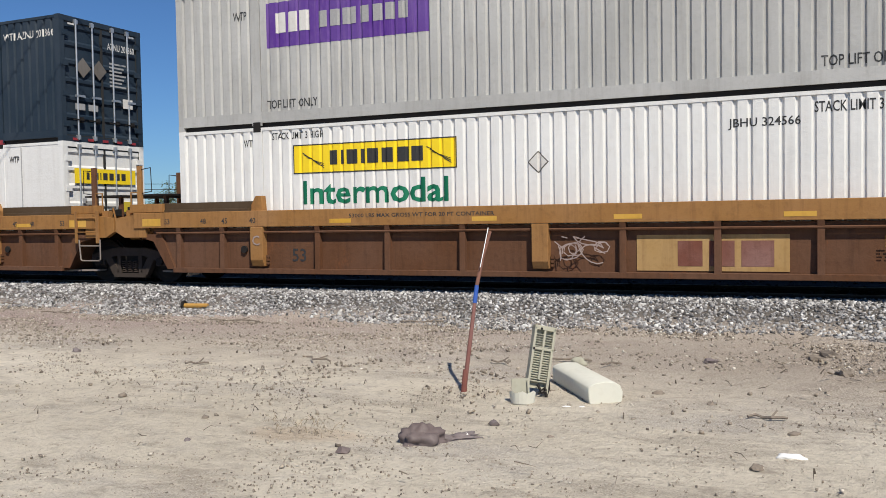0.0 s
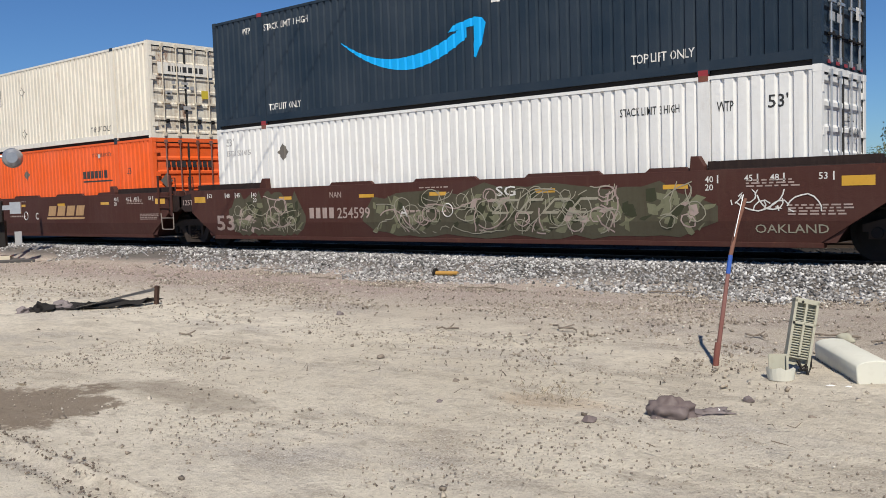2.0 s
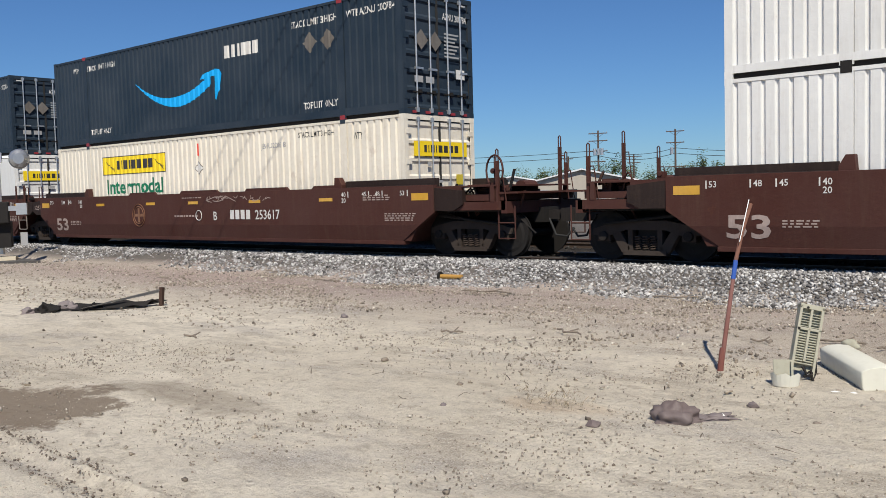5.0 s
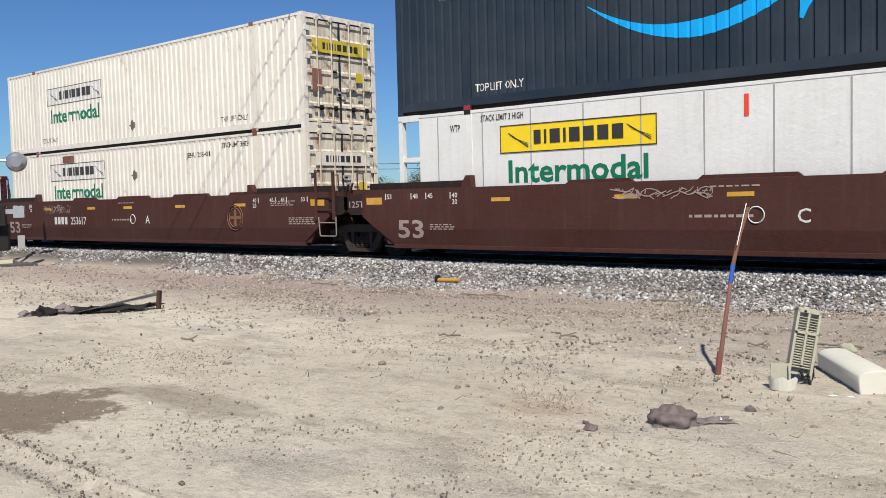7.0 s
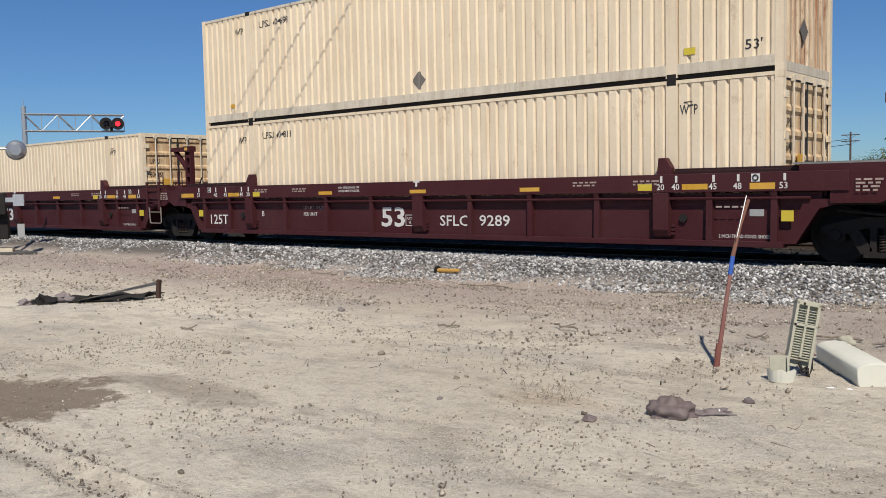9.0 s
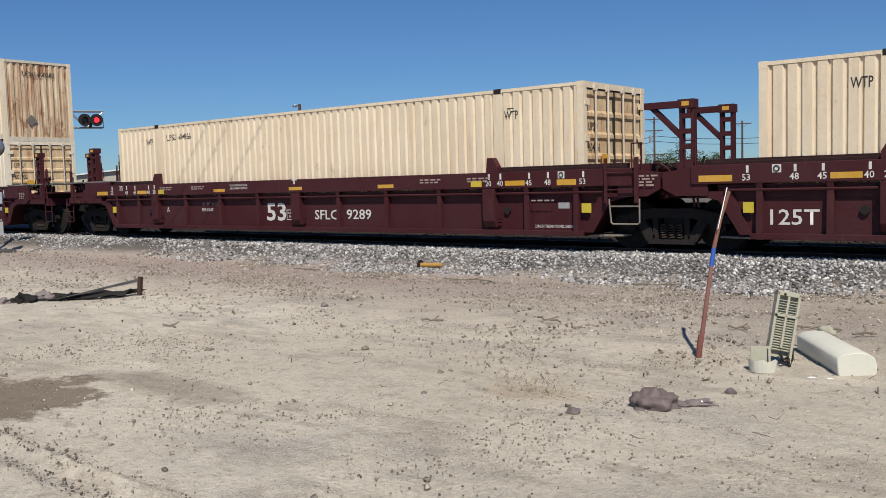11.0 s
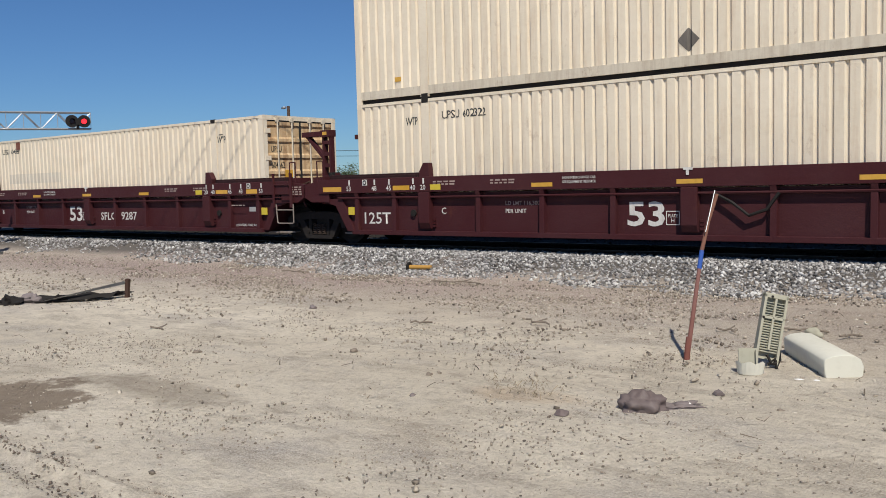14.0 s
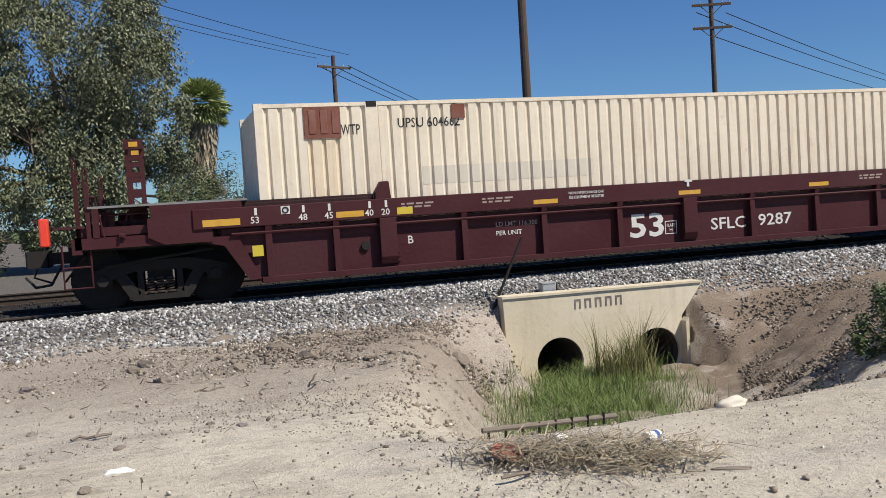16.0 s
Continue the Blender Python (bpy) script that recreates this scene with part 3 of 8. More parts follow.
def stones(name, pts, sizes, mat, label, seed, flat=0.7):
    """Many small angular stones in one mesh."""
    rng = np.random.default_rng(seed)
    n = len(pts)
    base = np.array([(x, y, z) for x in (-1, 1) for y in (-1, 1) for z in (-1, 1)], float)
    V = base[None] * (0.28 + 0.72 * rng.random((n, 8, 3)))
    V *= np.stack([np.ones(n), 0.6 + 0.4 * rng.random(n), flat * (0.6 + 0.5 * rng.random(n))], -1)[:, None]
    ax = rng.normal(size=(n, 3))
    ax /= np.linalg.norm(ax, axis=1)[:, None]
    ang = rng.random(n) * 6.28
    c, s = np.cos(ang)[:, None, None], np.sin(ang)[:, None, None]
    K = ax[:, None]
    V = V * c + np.cross(np.broadcast_to(K, V.shape), V) * s + K * (V * K).sum(-1, keepdims=True) * (1 - c)
    V = V * sizes[:, None, None] * 0.5 + pts[:, None]
    F = np.array([(0, 1, 3, 2), (4, 6, 7, 5), (0, 4, 5, 1), (2, 3, 7, 6), (0, 2, 6, 4), (1, 5, 7, 3)])
    faces = (np.arange(n)[:, None, None] * 8 + F[None]).reshape(-1, 4)
    me = bpy.data.meshes.new(name)
    me.vertices.add(n * 8)
    me.vertices.foreach_set("co", V.reshape(-1))
    me.loops.add(n * 24)
    me.loops.foreach_set("vertex_index", faces.reshape(-1))
    me.polygons.add(n * 6)
    me.polygons.foreach_set("loop_start", np.arange(0, n * 24, 4))
    me.polygons.foreach_set("loop_total", np.full(n * 6, 4))
    me.update()
    me.validate()
    me.materials.append(mat)
    return tagged(new(name, me), label, "gravel", kind="stuff")


def make_stones():
    rng = np.random.default_rng(5)
    def scatter(n, x0, x1, y0, y1, s0, s1, edge=None, sink=0.15):
        x = x0 + (x1 - x0) * rng.random(n)
        y = y0 + (y1 - y0) * rng.random(n)
        if edge is not None:
            keep = rng.random(n) < edge(x, y)
            x, y = x[keep], y[keep]
        keep = ditch(x, y) < 0.12
        x, y = x[keep], y[keep]
        s = s0 + (s1 - s0) * rng.random(len(x)) ** 2
        return np.stack([x, y, ground_z(x, y) + s * sink], -1), s
    toe = lambda x, y: smooth01(12.75, 13.75, y - 0.9 * smooth01(-13.0, -25.0, x) + 0.35 * np.sin(x * 0.9) + 0.25 * np.sin(x * 2.3))
    a = [scatter(52000, -17, 14, 12.6, 15.7, 0.03, 0.09, toe), scatter(11000, -42, -17, 12.9, 15.7, 0.05, 0.11, toe),
         scatter(3000, 14, 24, 12.9, 15.7, 0.05, 0.11, toe)  , scatter(2500, -40, 20, 22.6, 25.0, 0.06, 0.12)]
    stones("ballast", np.concatenate([q[0] for q in a]), np.concatenate([q[1] for q in a]), M["ballast"], "grey crushed stone ballast along the track", 3)
    # these stones carry oil and the under-train shade in their colour
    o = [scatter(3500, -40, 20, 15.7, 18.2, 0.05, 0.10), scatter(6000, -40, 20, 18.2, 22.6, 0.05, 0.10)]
    stones("oily_ballast", np.concatenate([q[0] for q in o]), np.concatenate([q[1] for q in o]), M["oily"], "oily ballast under the train and between the tracks, darkened for shade", 6)
    thin = lambda x, y: 0.2 + 0.8 * smooth01(7.5, 12.0, y)
    heaps = lambda x, y: 0.25 + 0.75 * smooth01(-0.3, 0.9, np.sin(x * 1.3 + 0.7 * np.sin(y * 2.1)) + np.sin(y * 1.7 + 1.1 * np.sin(x * 0.8)))
    drift = lambda x, y: thin(x, y) * (0.10 + 0.90 * smooth01(-0.5, 0.7, np.sin(x * 0.9 + 1.3 * np.sin(y * 1.3)) + np.sin(y * 2.6 + 1.4 * np.sin(x * 0.6 + 1.0))))
    b = [scatter(64000, -17, 12, 7.0, 13.5, 0.012, 0.050, drift, 0.2), scatter(42000, -10, 6, 2.2, 8.5, 0.006, 0.024, heaps, 0.2),
         scatter(5000, -40, -15, 5.0, 13.4, 0.03, 0.07, None, 0.2), scatter(700, -14, 10, 3.0, 12.5, 0.025, 0.06, None, 0.2)]
    stones("pebbles", np.concatenate([q[0] for q in b]), np.concatenate([q[1] for q in b]), M["pebble"], "loose pebbles and grit on the dirt", 4)
    e = [scatter(2400, -17, 6, 6.5, 13.4, 0.016, 0.06, drift, 0.15), scatter(260, -9, 3, 3.2, 7.0, 0.012, 0.03, heaps, 0.15)]
    stones("earth_clods", np.concatenate([q[0] for q in e]), np.concatenate([q[1] for q in e]), M["clod"], "dark crumbled clods of earth on the dirt", 14)
    # crumbs thrown up along a tyre rut, and loose grit on the near bank
    n = 1100
    x = -7.6 + 3.6 * rng.random(n)
    y = 2.80 - 0.055 * (x + 5.6) - 0.02 * np.sin(x * 1.9) + rng.normal(0.06, 0.045, n) - 0.27 * (rng.random(n) < 0.35)
    s = 0.005 + 0.022 * rng.random(n) ** 3
    stones("rut_crumbs", np.stack([x, y, ground_z(x, y) + 0.012 + s * 0.1], -1), s, M["clod"], "dark crumbs of earth along a tyre rut", 8)
    n = 9000
    x, y = 1.2 + 5.5 * rng.random(n), 6.2 + 7.2 * rng.random(n)
    dd = ditch(x, y)
    keep = (dd > 0.03) & (dd < 1.0) & (x < 3.9 + (y - 5.9) * 0.49)
    x, y = x[keep], y[keep]
    s = 0.010 + 0.05 * rng.random(len(x)) ** 3
    stones("bank_grit", np.stack([x, y, ground_z(x, y) + s * 0.15], -1), s, M["pebble"], "loose grit and pebbles on the ditch bank", 9)
    n = 7000
    x, y = 0.4 + 5.2 * rng.random(n), 9.3 + 4.2 * rng.random(n)
    keep = (x < 3.9 + (y - 5.9) * 0.49) & (ditch(x, y) < 1.0) & (rng.random(n) < smooth01(0.4, 2.4, x) * smooth01(9.3, 10.8, y))
    x, y = x[keep], y[keep]
    s = 0.016 + 0.08 * rng.random(len(x)) ** 3
    stones("bank_rubble", np.stack([x, y, ground_z(x, y) + s * 0.12], -1), s, M["clod"], "brown rubble on the near bank of the ditch", 17)
    # brown clods on the banks of the ditch
    n = 42000
    x, y = 2.2 + 10.5 * rng.random(n), 6.2 + 7.2 * rng.random(n)
    dd = ditch(x, y)
    keep = (dd > 0.05) & (dd < 1.12) & (x > 3.9 + (y - 5.9) * 0.49)
    x, y = x[keep], y[keep]
    s = 0.015 + 0.075 * rng.random(len(x)) ** 4
    stones("clods", np.stack([x, y, ground_z(x, y) + s * 0.1], -1), s, M["clod"], "loose brown clods on the ditch banks", 7, 0.5)


YC = 16.65                      # middle of the near track; z = 0 is the top of its rails


def make_track(yc, name, ties):
    prof = [(-0.075, -0.17), (0.075, -0.17), (0.07, -0.155), (0.012, -0.13), (0.012, -0.045), (0.036, -0.03), (0.036, -0.003), (-0.036, -0.003), (-0.036, -0.03), (-0.012, -0.045), (-0.012, -0.13), (-0.07, -0.155)]
    for s in (-1, 1):
        y = yc + s * 0.7535
        r = solo("rail", Build().prism([(y + p[0], p[1]) for p in prof], "x", -300, 300), M["steel"], "rusty steel rail spiked to the ties", "rail", group=name, kind="structure")
        part("rail_head", Build().box(-300, 300, y - 0.03, y + 0.03, -0.003, 0.0), M["shine"], r, "polished running surface")
    me = Build().box(-0.115, 0.115, -1.3, 1.3, -0.33, -0.15).mesh("tie", 0.012)
    me.materials.append(M["tie"])
    for i in range(ties):
        o = new("tie", me)
        o.matrix_basis = pose(-46 + i * 0.52, yc, 0)
        tagged(o, "dark weathered wooden railway tie", "railway tie", name)


make_ground()
make_track(YC, "near track", 140)
make_track(21.25, "far track", 110)

# ================= train =================
LEN, WID, HIG = 16.154, 2.591, 2.896
PITCH = 0.238
# right-hand container end of each unit at 0 s is UNIT[i] + 3.08
UNIT = [0.0, -19.53, -43.09, -62.47, -81.86, -105.62, -125.13, -144.49, -168.10, -187.57, -207.11, -230.48, -250.01, -269.47]
RUN = [(0.0, 3.08), (1.5, 29.56), (3.0, 56.08), (5.5, 100.47), (8.0, 144.93), (10.0, 180.49), (12.5, 224.95), (14.0, 251.65), (15.0, 269.43), (15.6, 280.15), (16.0, 287.34)]
MOVING, WHEELS = [], []


def corrugation(x):
    """How deep the pressed side lies behind its outer face at x."""
    u = ((x + LEN / 2) % PITCH) / PITCH
    for a, b, da, db in ((0, 0.64, 0, 0), (0.64, 0.76, 0, 1), (0.76, 0.90, 1, 1), (0.90, 1.0, 1, 0)):
        if u <= b:
            return 0.038 * (da + (db - da) * (u - a) / (b - a))
    return 0.0


def breaks(x0, x1):
    out = [x0]
    k = math.floor((x0 + LEN / 2) / PITCH)
    while True:
        for f in (0, 0.64, 0.76, 0.90):
            x = (k + f) * PITCH - LEN / 2
            if x0 + 1e-4 < x < x1 - 1e-4:
                out.append(x)
        k += 1
        if k * PITCH - LEN / 2 > x1:
            return out + [x1]


def on_side(x0, x1, lo, hi, flat, lift=0.004):
    """A painted patch that follows the pressed side between the heights lo(x) and hi(x)."""
    xs = breaks(x0, x1)
    b = Build()
    pts = []
    for x in xs:
        y = -WID / 2 + 0.012 + (0 if flat else corrugation(x)) - lift
        pts += [(x, y, lo(x)), (x, y, hi(x))]
    return b.add(pts, [(2 * i, 2 * i + 2, 2 * i + 3, 2 * i + 1) for i in range(len(xs) - 1)])


SHELL = {}


def shell(key, make):
    if key not in SHELL:
        SHELL[key] = make()
    return SHELL[key]


def corr_side():
    xs = breaks(-LEN / 2 + 0.10, LEN / 2 - 0.10)
    b = Build()
    pts = []
    for x in xs:
        y = -WID / 2 + 0.012 + corrugation(x)
        pts += [(x, y, 0.14), (x, y, HIG - 0.05)]
    b.add(pts, [(2 * i, 2 * i + 2, 2 * i + 3, 2 * i + 1) for i in range(len(xs) - 1)])
    return b


def flat_side(left):
    return Build().box(left, LEN / 2 - 0.08, -WID / 2 + 0.012, -WID / 2 + 0.05, 0.14, HIG - 0.05)


def end_corr(sx):
    """Pressed end wall, facing sx."""
    b = Build()
    n = 10
    ys = []
    for i in range(n):
        y = -1.2 + i * 2.4 / n
        ys += [(y, 0), (y + 0.10, 0), (y + 0.14, 0.04), (y + 0.20, 0.04)]
    ys.append((1.2, 0))
    pts = []
    for y, d in ys:
        pts += [(sx * (LEN / 2 - 0.02 - d), y, 0.16), (sx * (LEN / 2 - 0.02 - d), y, HIG - 0.08)]
    return b.add(pts, [(2 * i, 2 * i + 2, 2 * i + 3, 2 * i + 1) for i in range(len(ys) - 1)])


def container(label, body, rail, post, flat=False, front_right=False, castings="black", lower=0.14, doors=None, floor_z=0.36, unit=1, bars="alu"):
    c = thing("container", label, "shipping container", group="containers on the train")
    MOVING.append((c, unit, floor_z))
    bm, rm, pm = M[body], M[rail], M[post]
    def put(name, key, make, mat, **kw):
        me = shell((key, mat.name), lambda: make().mesh(name))
        return part(name, me, mat, c, **kw)
    left = -LEN / 2 + 0.08
    if flat:
        left = -LEN / 2 + 0.62
        put("side_panel", "flat_n", lambda: flat_side(left), bm)
        for i in range(12):
            x = left + 0.55 + i * 1.24
            put("panel_seam", ("seam", i), lambda: Build().box(x - 0.014, x + 0.014, -WID / 2 + 0.006, -WID / 2 + 0.012, 0.16, HIG - 0.1), M["letter_grey"])
        put("front_wall", "flat_f", lambda: Build().box(left, left + 0.04, -1.24, 1.24, 0.16, HIG - 0.06), bm)
        put("open_frame", "frame", lambda: Build().box(-LEN / 2, -LEN / 2 + 0.12, -WID / 2, -WID / 2 + 0.12, 0, HIG).box(-LEN / 2, -LEN / 2 + 0.12, WID / 2 - 0.12, WID / 2, 0, HIG)
            .box(-LEN / 2, left, -WID / 2, -WID / 2 + 0.1, HIG - 0.14, HIG).box(-LEN / 2, left, WID / 2 - 0.1, WID / 2, HIG - 0.14, HIG)
            .box(-LEN / 2, left, -WID / 2 + 0.02, -WID / 2 + 0.1, 1.85, 1.95).box(-LEN / 2, left, WID / 2 - 0.1, WID / 2 - 0.02, 1.85, 1.95), bm, label="white steel end frame open to the sky")
    else:
        put("side_panel", "corr_n", corr_side, bm)
        put("front_wall", "end_l", lambda: end_corr(-1), bm)
    put("side_panel", ("flat_far", flat), lambda: Build().box(left, LEN / 2 - 0.08, WID / 2 - 0.05, WID / 2 - 0.012, 0.14, HIG - 0.05), bm)
    put("roof", ("roof", flat), lambda: Build().box(left, LEN / 2 - 0.05, -WID / 2 + 0.04, WID / 2 - 0.04, HIG - 0.05, HIG - 0.02), bm)
    put("floor", ("floor", flat), lambda: Build().box(left, LEN / 2 - 0.05, -WID / 2 + 0.06, WID / 2 - 0.06, 0.002, 0.15), M["black"])
    for s in (-1, 1):
        ya, yb = sorted((s * (WID / 2 - 0.05), s * (WID / 2 - 0.002)))
        put("top_rail", ("top", s), lambda: Build().box(-LEN / 2 + 0.1, LEN / 2 - 0.1, ya, yb, HIG - 0.075, HIG - 0.012), rm)
        put("bottom_rail", ("bot", s, lower), lambda: Build().box(-LEN / 2 + 0.1, LEN / 2 - 0.1, ya, yb, 0.03 if lower < 0.2 else 0.085, lower), rm)
        for x in (-6.06, 6.06):
            put("lift_post", ("lift", s, x), lambda: Build().box(x - 0.11, x + 0.11, ya - 0.003 * (s < 0), yb + 0.003 * (s > 0), 0.03, HIG - 0.05), pm)
            for z in (0.0, HIG - 0.10):
                put("casting", ("liftcast", s, x, z), lambda: Build().box(x - 0.09, x + 0.09, ya - 0.008, yb + 0.008, z, z + 0.10), M[castings])
        for sx in (-1, 1):
            xa, xb = sorted((sx * LEN / 2, sx * (LEN / 2 - 0.14)))
            yc, yd = sorted((s * (WID / 2 - 0.14), s * WID / 2))
            if not (flat and sx < 0):
                put("corner_post", ("post", s, sx), lambda: Build().box(xa, xb, yc, yd, 0.12, HIG - 0.12), pm)
            for z in (0.0, HIG - 0.12):
                put("corner_casting", ("cast", s, sx, z), lambda: Build().box(xa - 0.003, xb + 0.003, yc - 0.003, yd + 0.003, z, z + 0.12), pm)
    if front_right:
        put("front_wall", "end_r", lambda: end_corr(1), M["cream_rusty"])
        for z0, z1 in ((0.0, 0.16), (HIG - 0.09, HIG)):
            put("end_rail", ("endrail", z0), lambda: Build().box(LEN / 2 - 0.1, LEN / 2 - 0.005, -1.15, 1.15, z0, z1), rm)
    else:
        put("door_sill", "dsill", lambda: Build().box(LEN / 2 - 0.12, LEN / 2 - 0.01, -1.16, 1.16, 0.0, 0.13), pm)
        put("door_header", "dhead", lambda: Build().box(LEN / 2 - 0.12, LEN / 2 - 0.01, -1.16, 1.16, HIG - 0.12, HIG), pm)
        for s in (-1, 1):
            def leaf():
                b = Build()
                y0, y1 = sorted((s * 0.015, s * 1.15))
                zs, prev = [(0.14, 0.0)], 0
                for k in range(6):
                    z = 0.2 + k * 0.42
                    zs += [(z, 0), (z + 0.05, 0.035), (z + 0.30, 0.035), (z + 0.35, 0)]
                zs.append((HIG - 0.13, 0))
                pts = []
                for z, d in zs:
                    pts += [(LEN / 2 - 0.03 - d, y0, z), (LEN / 2 - 0.03 - d, y1, z)]
                return b.add(pts, [(2 * i, 2 * i + 1, 2 * i + 3, 2 * i + 2) for i in range(len(zs) - 1)])
            d = put("door", ("leaf", s), leaf, M[doors or body])
            for y in (0.32, 0.82):
                part("locking_bar", shell(("rod", s, y, bars), lambda: Build().tube((LEN / 2 + 0.012, s * y, 0.05), (LEN / 2 + 0.012, s * y, HIG - 0.05), 0.022, n=6)
                     .box(LEN / 2 - 0.03, LEN / 2 + 0.03, s * y - 0.05, s * y + 0.05, 0.06, 0.16).box(LEN / 2 - 0.03, LEN / 2 + 0.03, s * y - 0.05, s * y + 0.05, HIG - 0.16, HIG - 0.06)
                     .box(LEN / 2 - 0.02, LEN / 2 + 0.035, s * y - 0.04, s * y + 0.22, 1.05, 1.10).mesh("locking_bar")), M[bars], d)
            part("gasket", shell(("gasket", s), lambda: Build().box(LEN / 2 - 0.045, LEN / 2 - 0.022, *sorted((s * 1.15, s * 1.19)), 0.13, HIG - 0.12).mesh("gasket")), M["rubber"], d)
            part("door_seal", shell(("seal", s), lambda: Build().box(LEN / 2 - 0.05, LEN / 2 - 0.024, *sorted((s * 0.003, s * 0.03)), 0.13, HIG - 0.12)
                 .box(LEN / 2 - 0.05, LEN / 2 - 0.024, *sorted((s * 0.003, s * 1.17)), 0.125, 0.155).box(LEN / 2 - 0.05, LEN / 2 - 0.024, *sorted((s * 0.003, s * 1.17)), HIG - 0.15, HIG - 0.12).mesh("door_seal")), M["rubber"], d)
            for y in (0.32, 0.82):
                part("door_handle", shell(("handle", s, y), lambda: Build().box(LEN / 2 + 0.01, LEN / 2 + 0.045, s * y - 0.16, s * y + 0.16, 0.50, 0.53).box(LEN / 2 - 0.03, LEN / 2 + 0.03, s * y + 0.08, s * y + 0.16, 0.46, 0.58).mesh("door_handle")), M["black"], d)
            for z in (0.4, 1.1, 1.8, 2.5):
                part("hinge", shell(("hinge", s, z, post), lambda: Build().box(LEN / 2 - 0.03, LEN / 2 + 0.012, *sorted((s * 1.06, s * 1.24)), z - 0.06, z + 0.06).mesh("hinge")), pm, d)
    c["flat"] = flat
    return c


YS = -WID / 2 + 0.004           # where lettering lies on the near side


def patch(c, x0, x1, z0, z1, mat, name="painted_panel", label=""):
    return part(name, on_side(x0, x1, lambda x: z0, lambda x: z1, c["flat"]), M[mat], c, label)


def bars(parent, x, y, z, h, widths, mat, gap=0.3, name="painted_bar"):
    """Blocks that stand for a brand or for writing that cannot be read."""
    b = Build()
    for w in widths:
        b.add([(x, y, z), (x + w, y, z), (x + w, y, z + h), (x, y, z + h)], [(0, 1, 2, 3)])
        x += w + gap * h
    return part(name, b, M[mat], parent)


def diamond(c, x, z, r, mat, end=False):
    b = Build()
    if end:
        q = LEN / 2 + 0.004
        b.add([(q, x - r, z), (q, x, z - r), (q, x + r, z), (q, x, z + r)], [(0, 1, 2, 3)])
    else:
        b.add([(x - r, YS, z), (x, YS, z - r), (x + r, YS, z), (x, YS, z + r)], [(0, 1, 2, 3)])
    return part("placard", b, M[mat], c)


def outline(c, x0, x1, z0, z1, w, mat):
    b = Build()
    y = YS - 0.004
    for a, e, lo, hi in ((x0, x1, z0, z0 + w), (x0, x1, z1 - w, z1), (x0, x0 + w, z0 + w, z1 - w), (x1 - w, x1, z0 + w, z1 - w)):
        b.add([(a, y, lo), (e, y, lo), (e, y, hi), (a, y, hi)], [(0, 1, 2, 3)])
    return part("panel_border", b, M[mat], c)


def hunt_side(c, z_off=-0.36, panel="yellow", script="green", green=True):
    """Brand panel with a scroll shape, and the word below it."""
    zt, zb = 2.85 + z_off, 2.27 + z_off
    if panel:
        patch(c, -5.2, -1.62, zb, zt, panel)
    outline(c, -5.2, -1.62, zb, zt, 0.022, "letter_black")
    bars(c, -4.35, YS - 0.006, zb + 0.16, 0.28, [0.17, 0.06, 0.24, 0.06, 0.24, 0.24, 0.24, 0.24], "letter_black", 0.28)
    b = Build()
    y = YS - 0.006
    for x0, x1 in ((-5.0, -4.5), (-2.25, -1.75)):
        for k in range(3):
            b.add([(x0 + 0.05 * k, y, zt - 0.16 - 0.05 * k), (x0 + 0.03 + 0.05 * k, y, zt - 0.16 - 0.05 * k), (x1 + 0.03, y, zb + 0.10 + 0.04 * k), (x1, y, zb + 0.10 + 0.04 * k)], [(0, 1, 2, 3)])
    part("scroll_lines", b, M["letter_black"], c)
    word(c, "Intermodal", M[script], -5.0, YS, zb - 0.60, 0.46, 3.2, bold=0.03)


def swoosh(c):
    """A curved arrow, thin at its tail."""
    def mid(x):
        u = (x + 1.05) / 1.95
        return 1.02 - 0.02 * x + 0.62 * u * u
    def half(x):
        return 0.015 + 0.165 * min(1.0, (x + 3.05) / 2.2)
    part("painted_arrow", on_side(-3.05, 0.78, lambda x: mid(x) - half(x) * 0.95, lambda x: mid(x) + half(x) * 0.75, False), M["sky_blue"], c, "bright blue curved arrow")
    y = YS - 0.004
    b = Build().add([(0.28, y, 1.54), (0.42, y, 1.68), (1.0, y, 1.78), (1.2, y, 1.74), (0.98, y, 1.60), (0.6, y, 1.56)], [(0, 1, 2, 3, 4, 5)])
    b.add([(1.2, y, 1.74), (1.3, y, 1.62), (1.22, y, 1.32), (1.02, y, 0.92), (0.93, y, 0.96), (0.98, y, 1.30), (0.98, y, 1.60)], [(0, 1, 2, 3, 4, 5, 6)])
    part("arrow_head", b, M["sky_blue"], c)


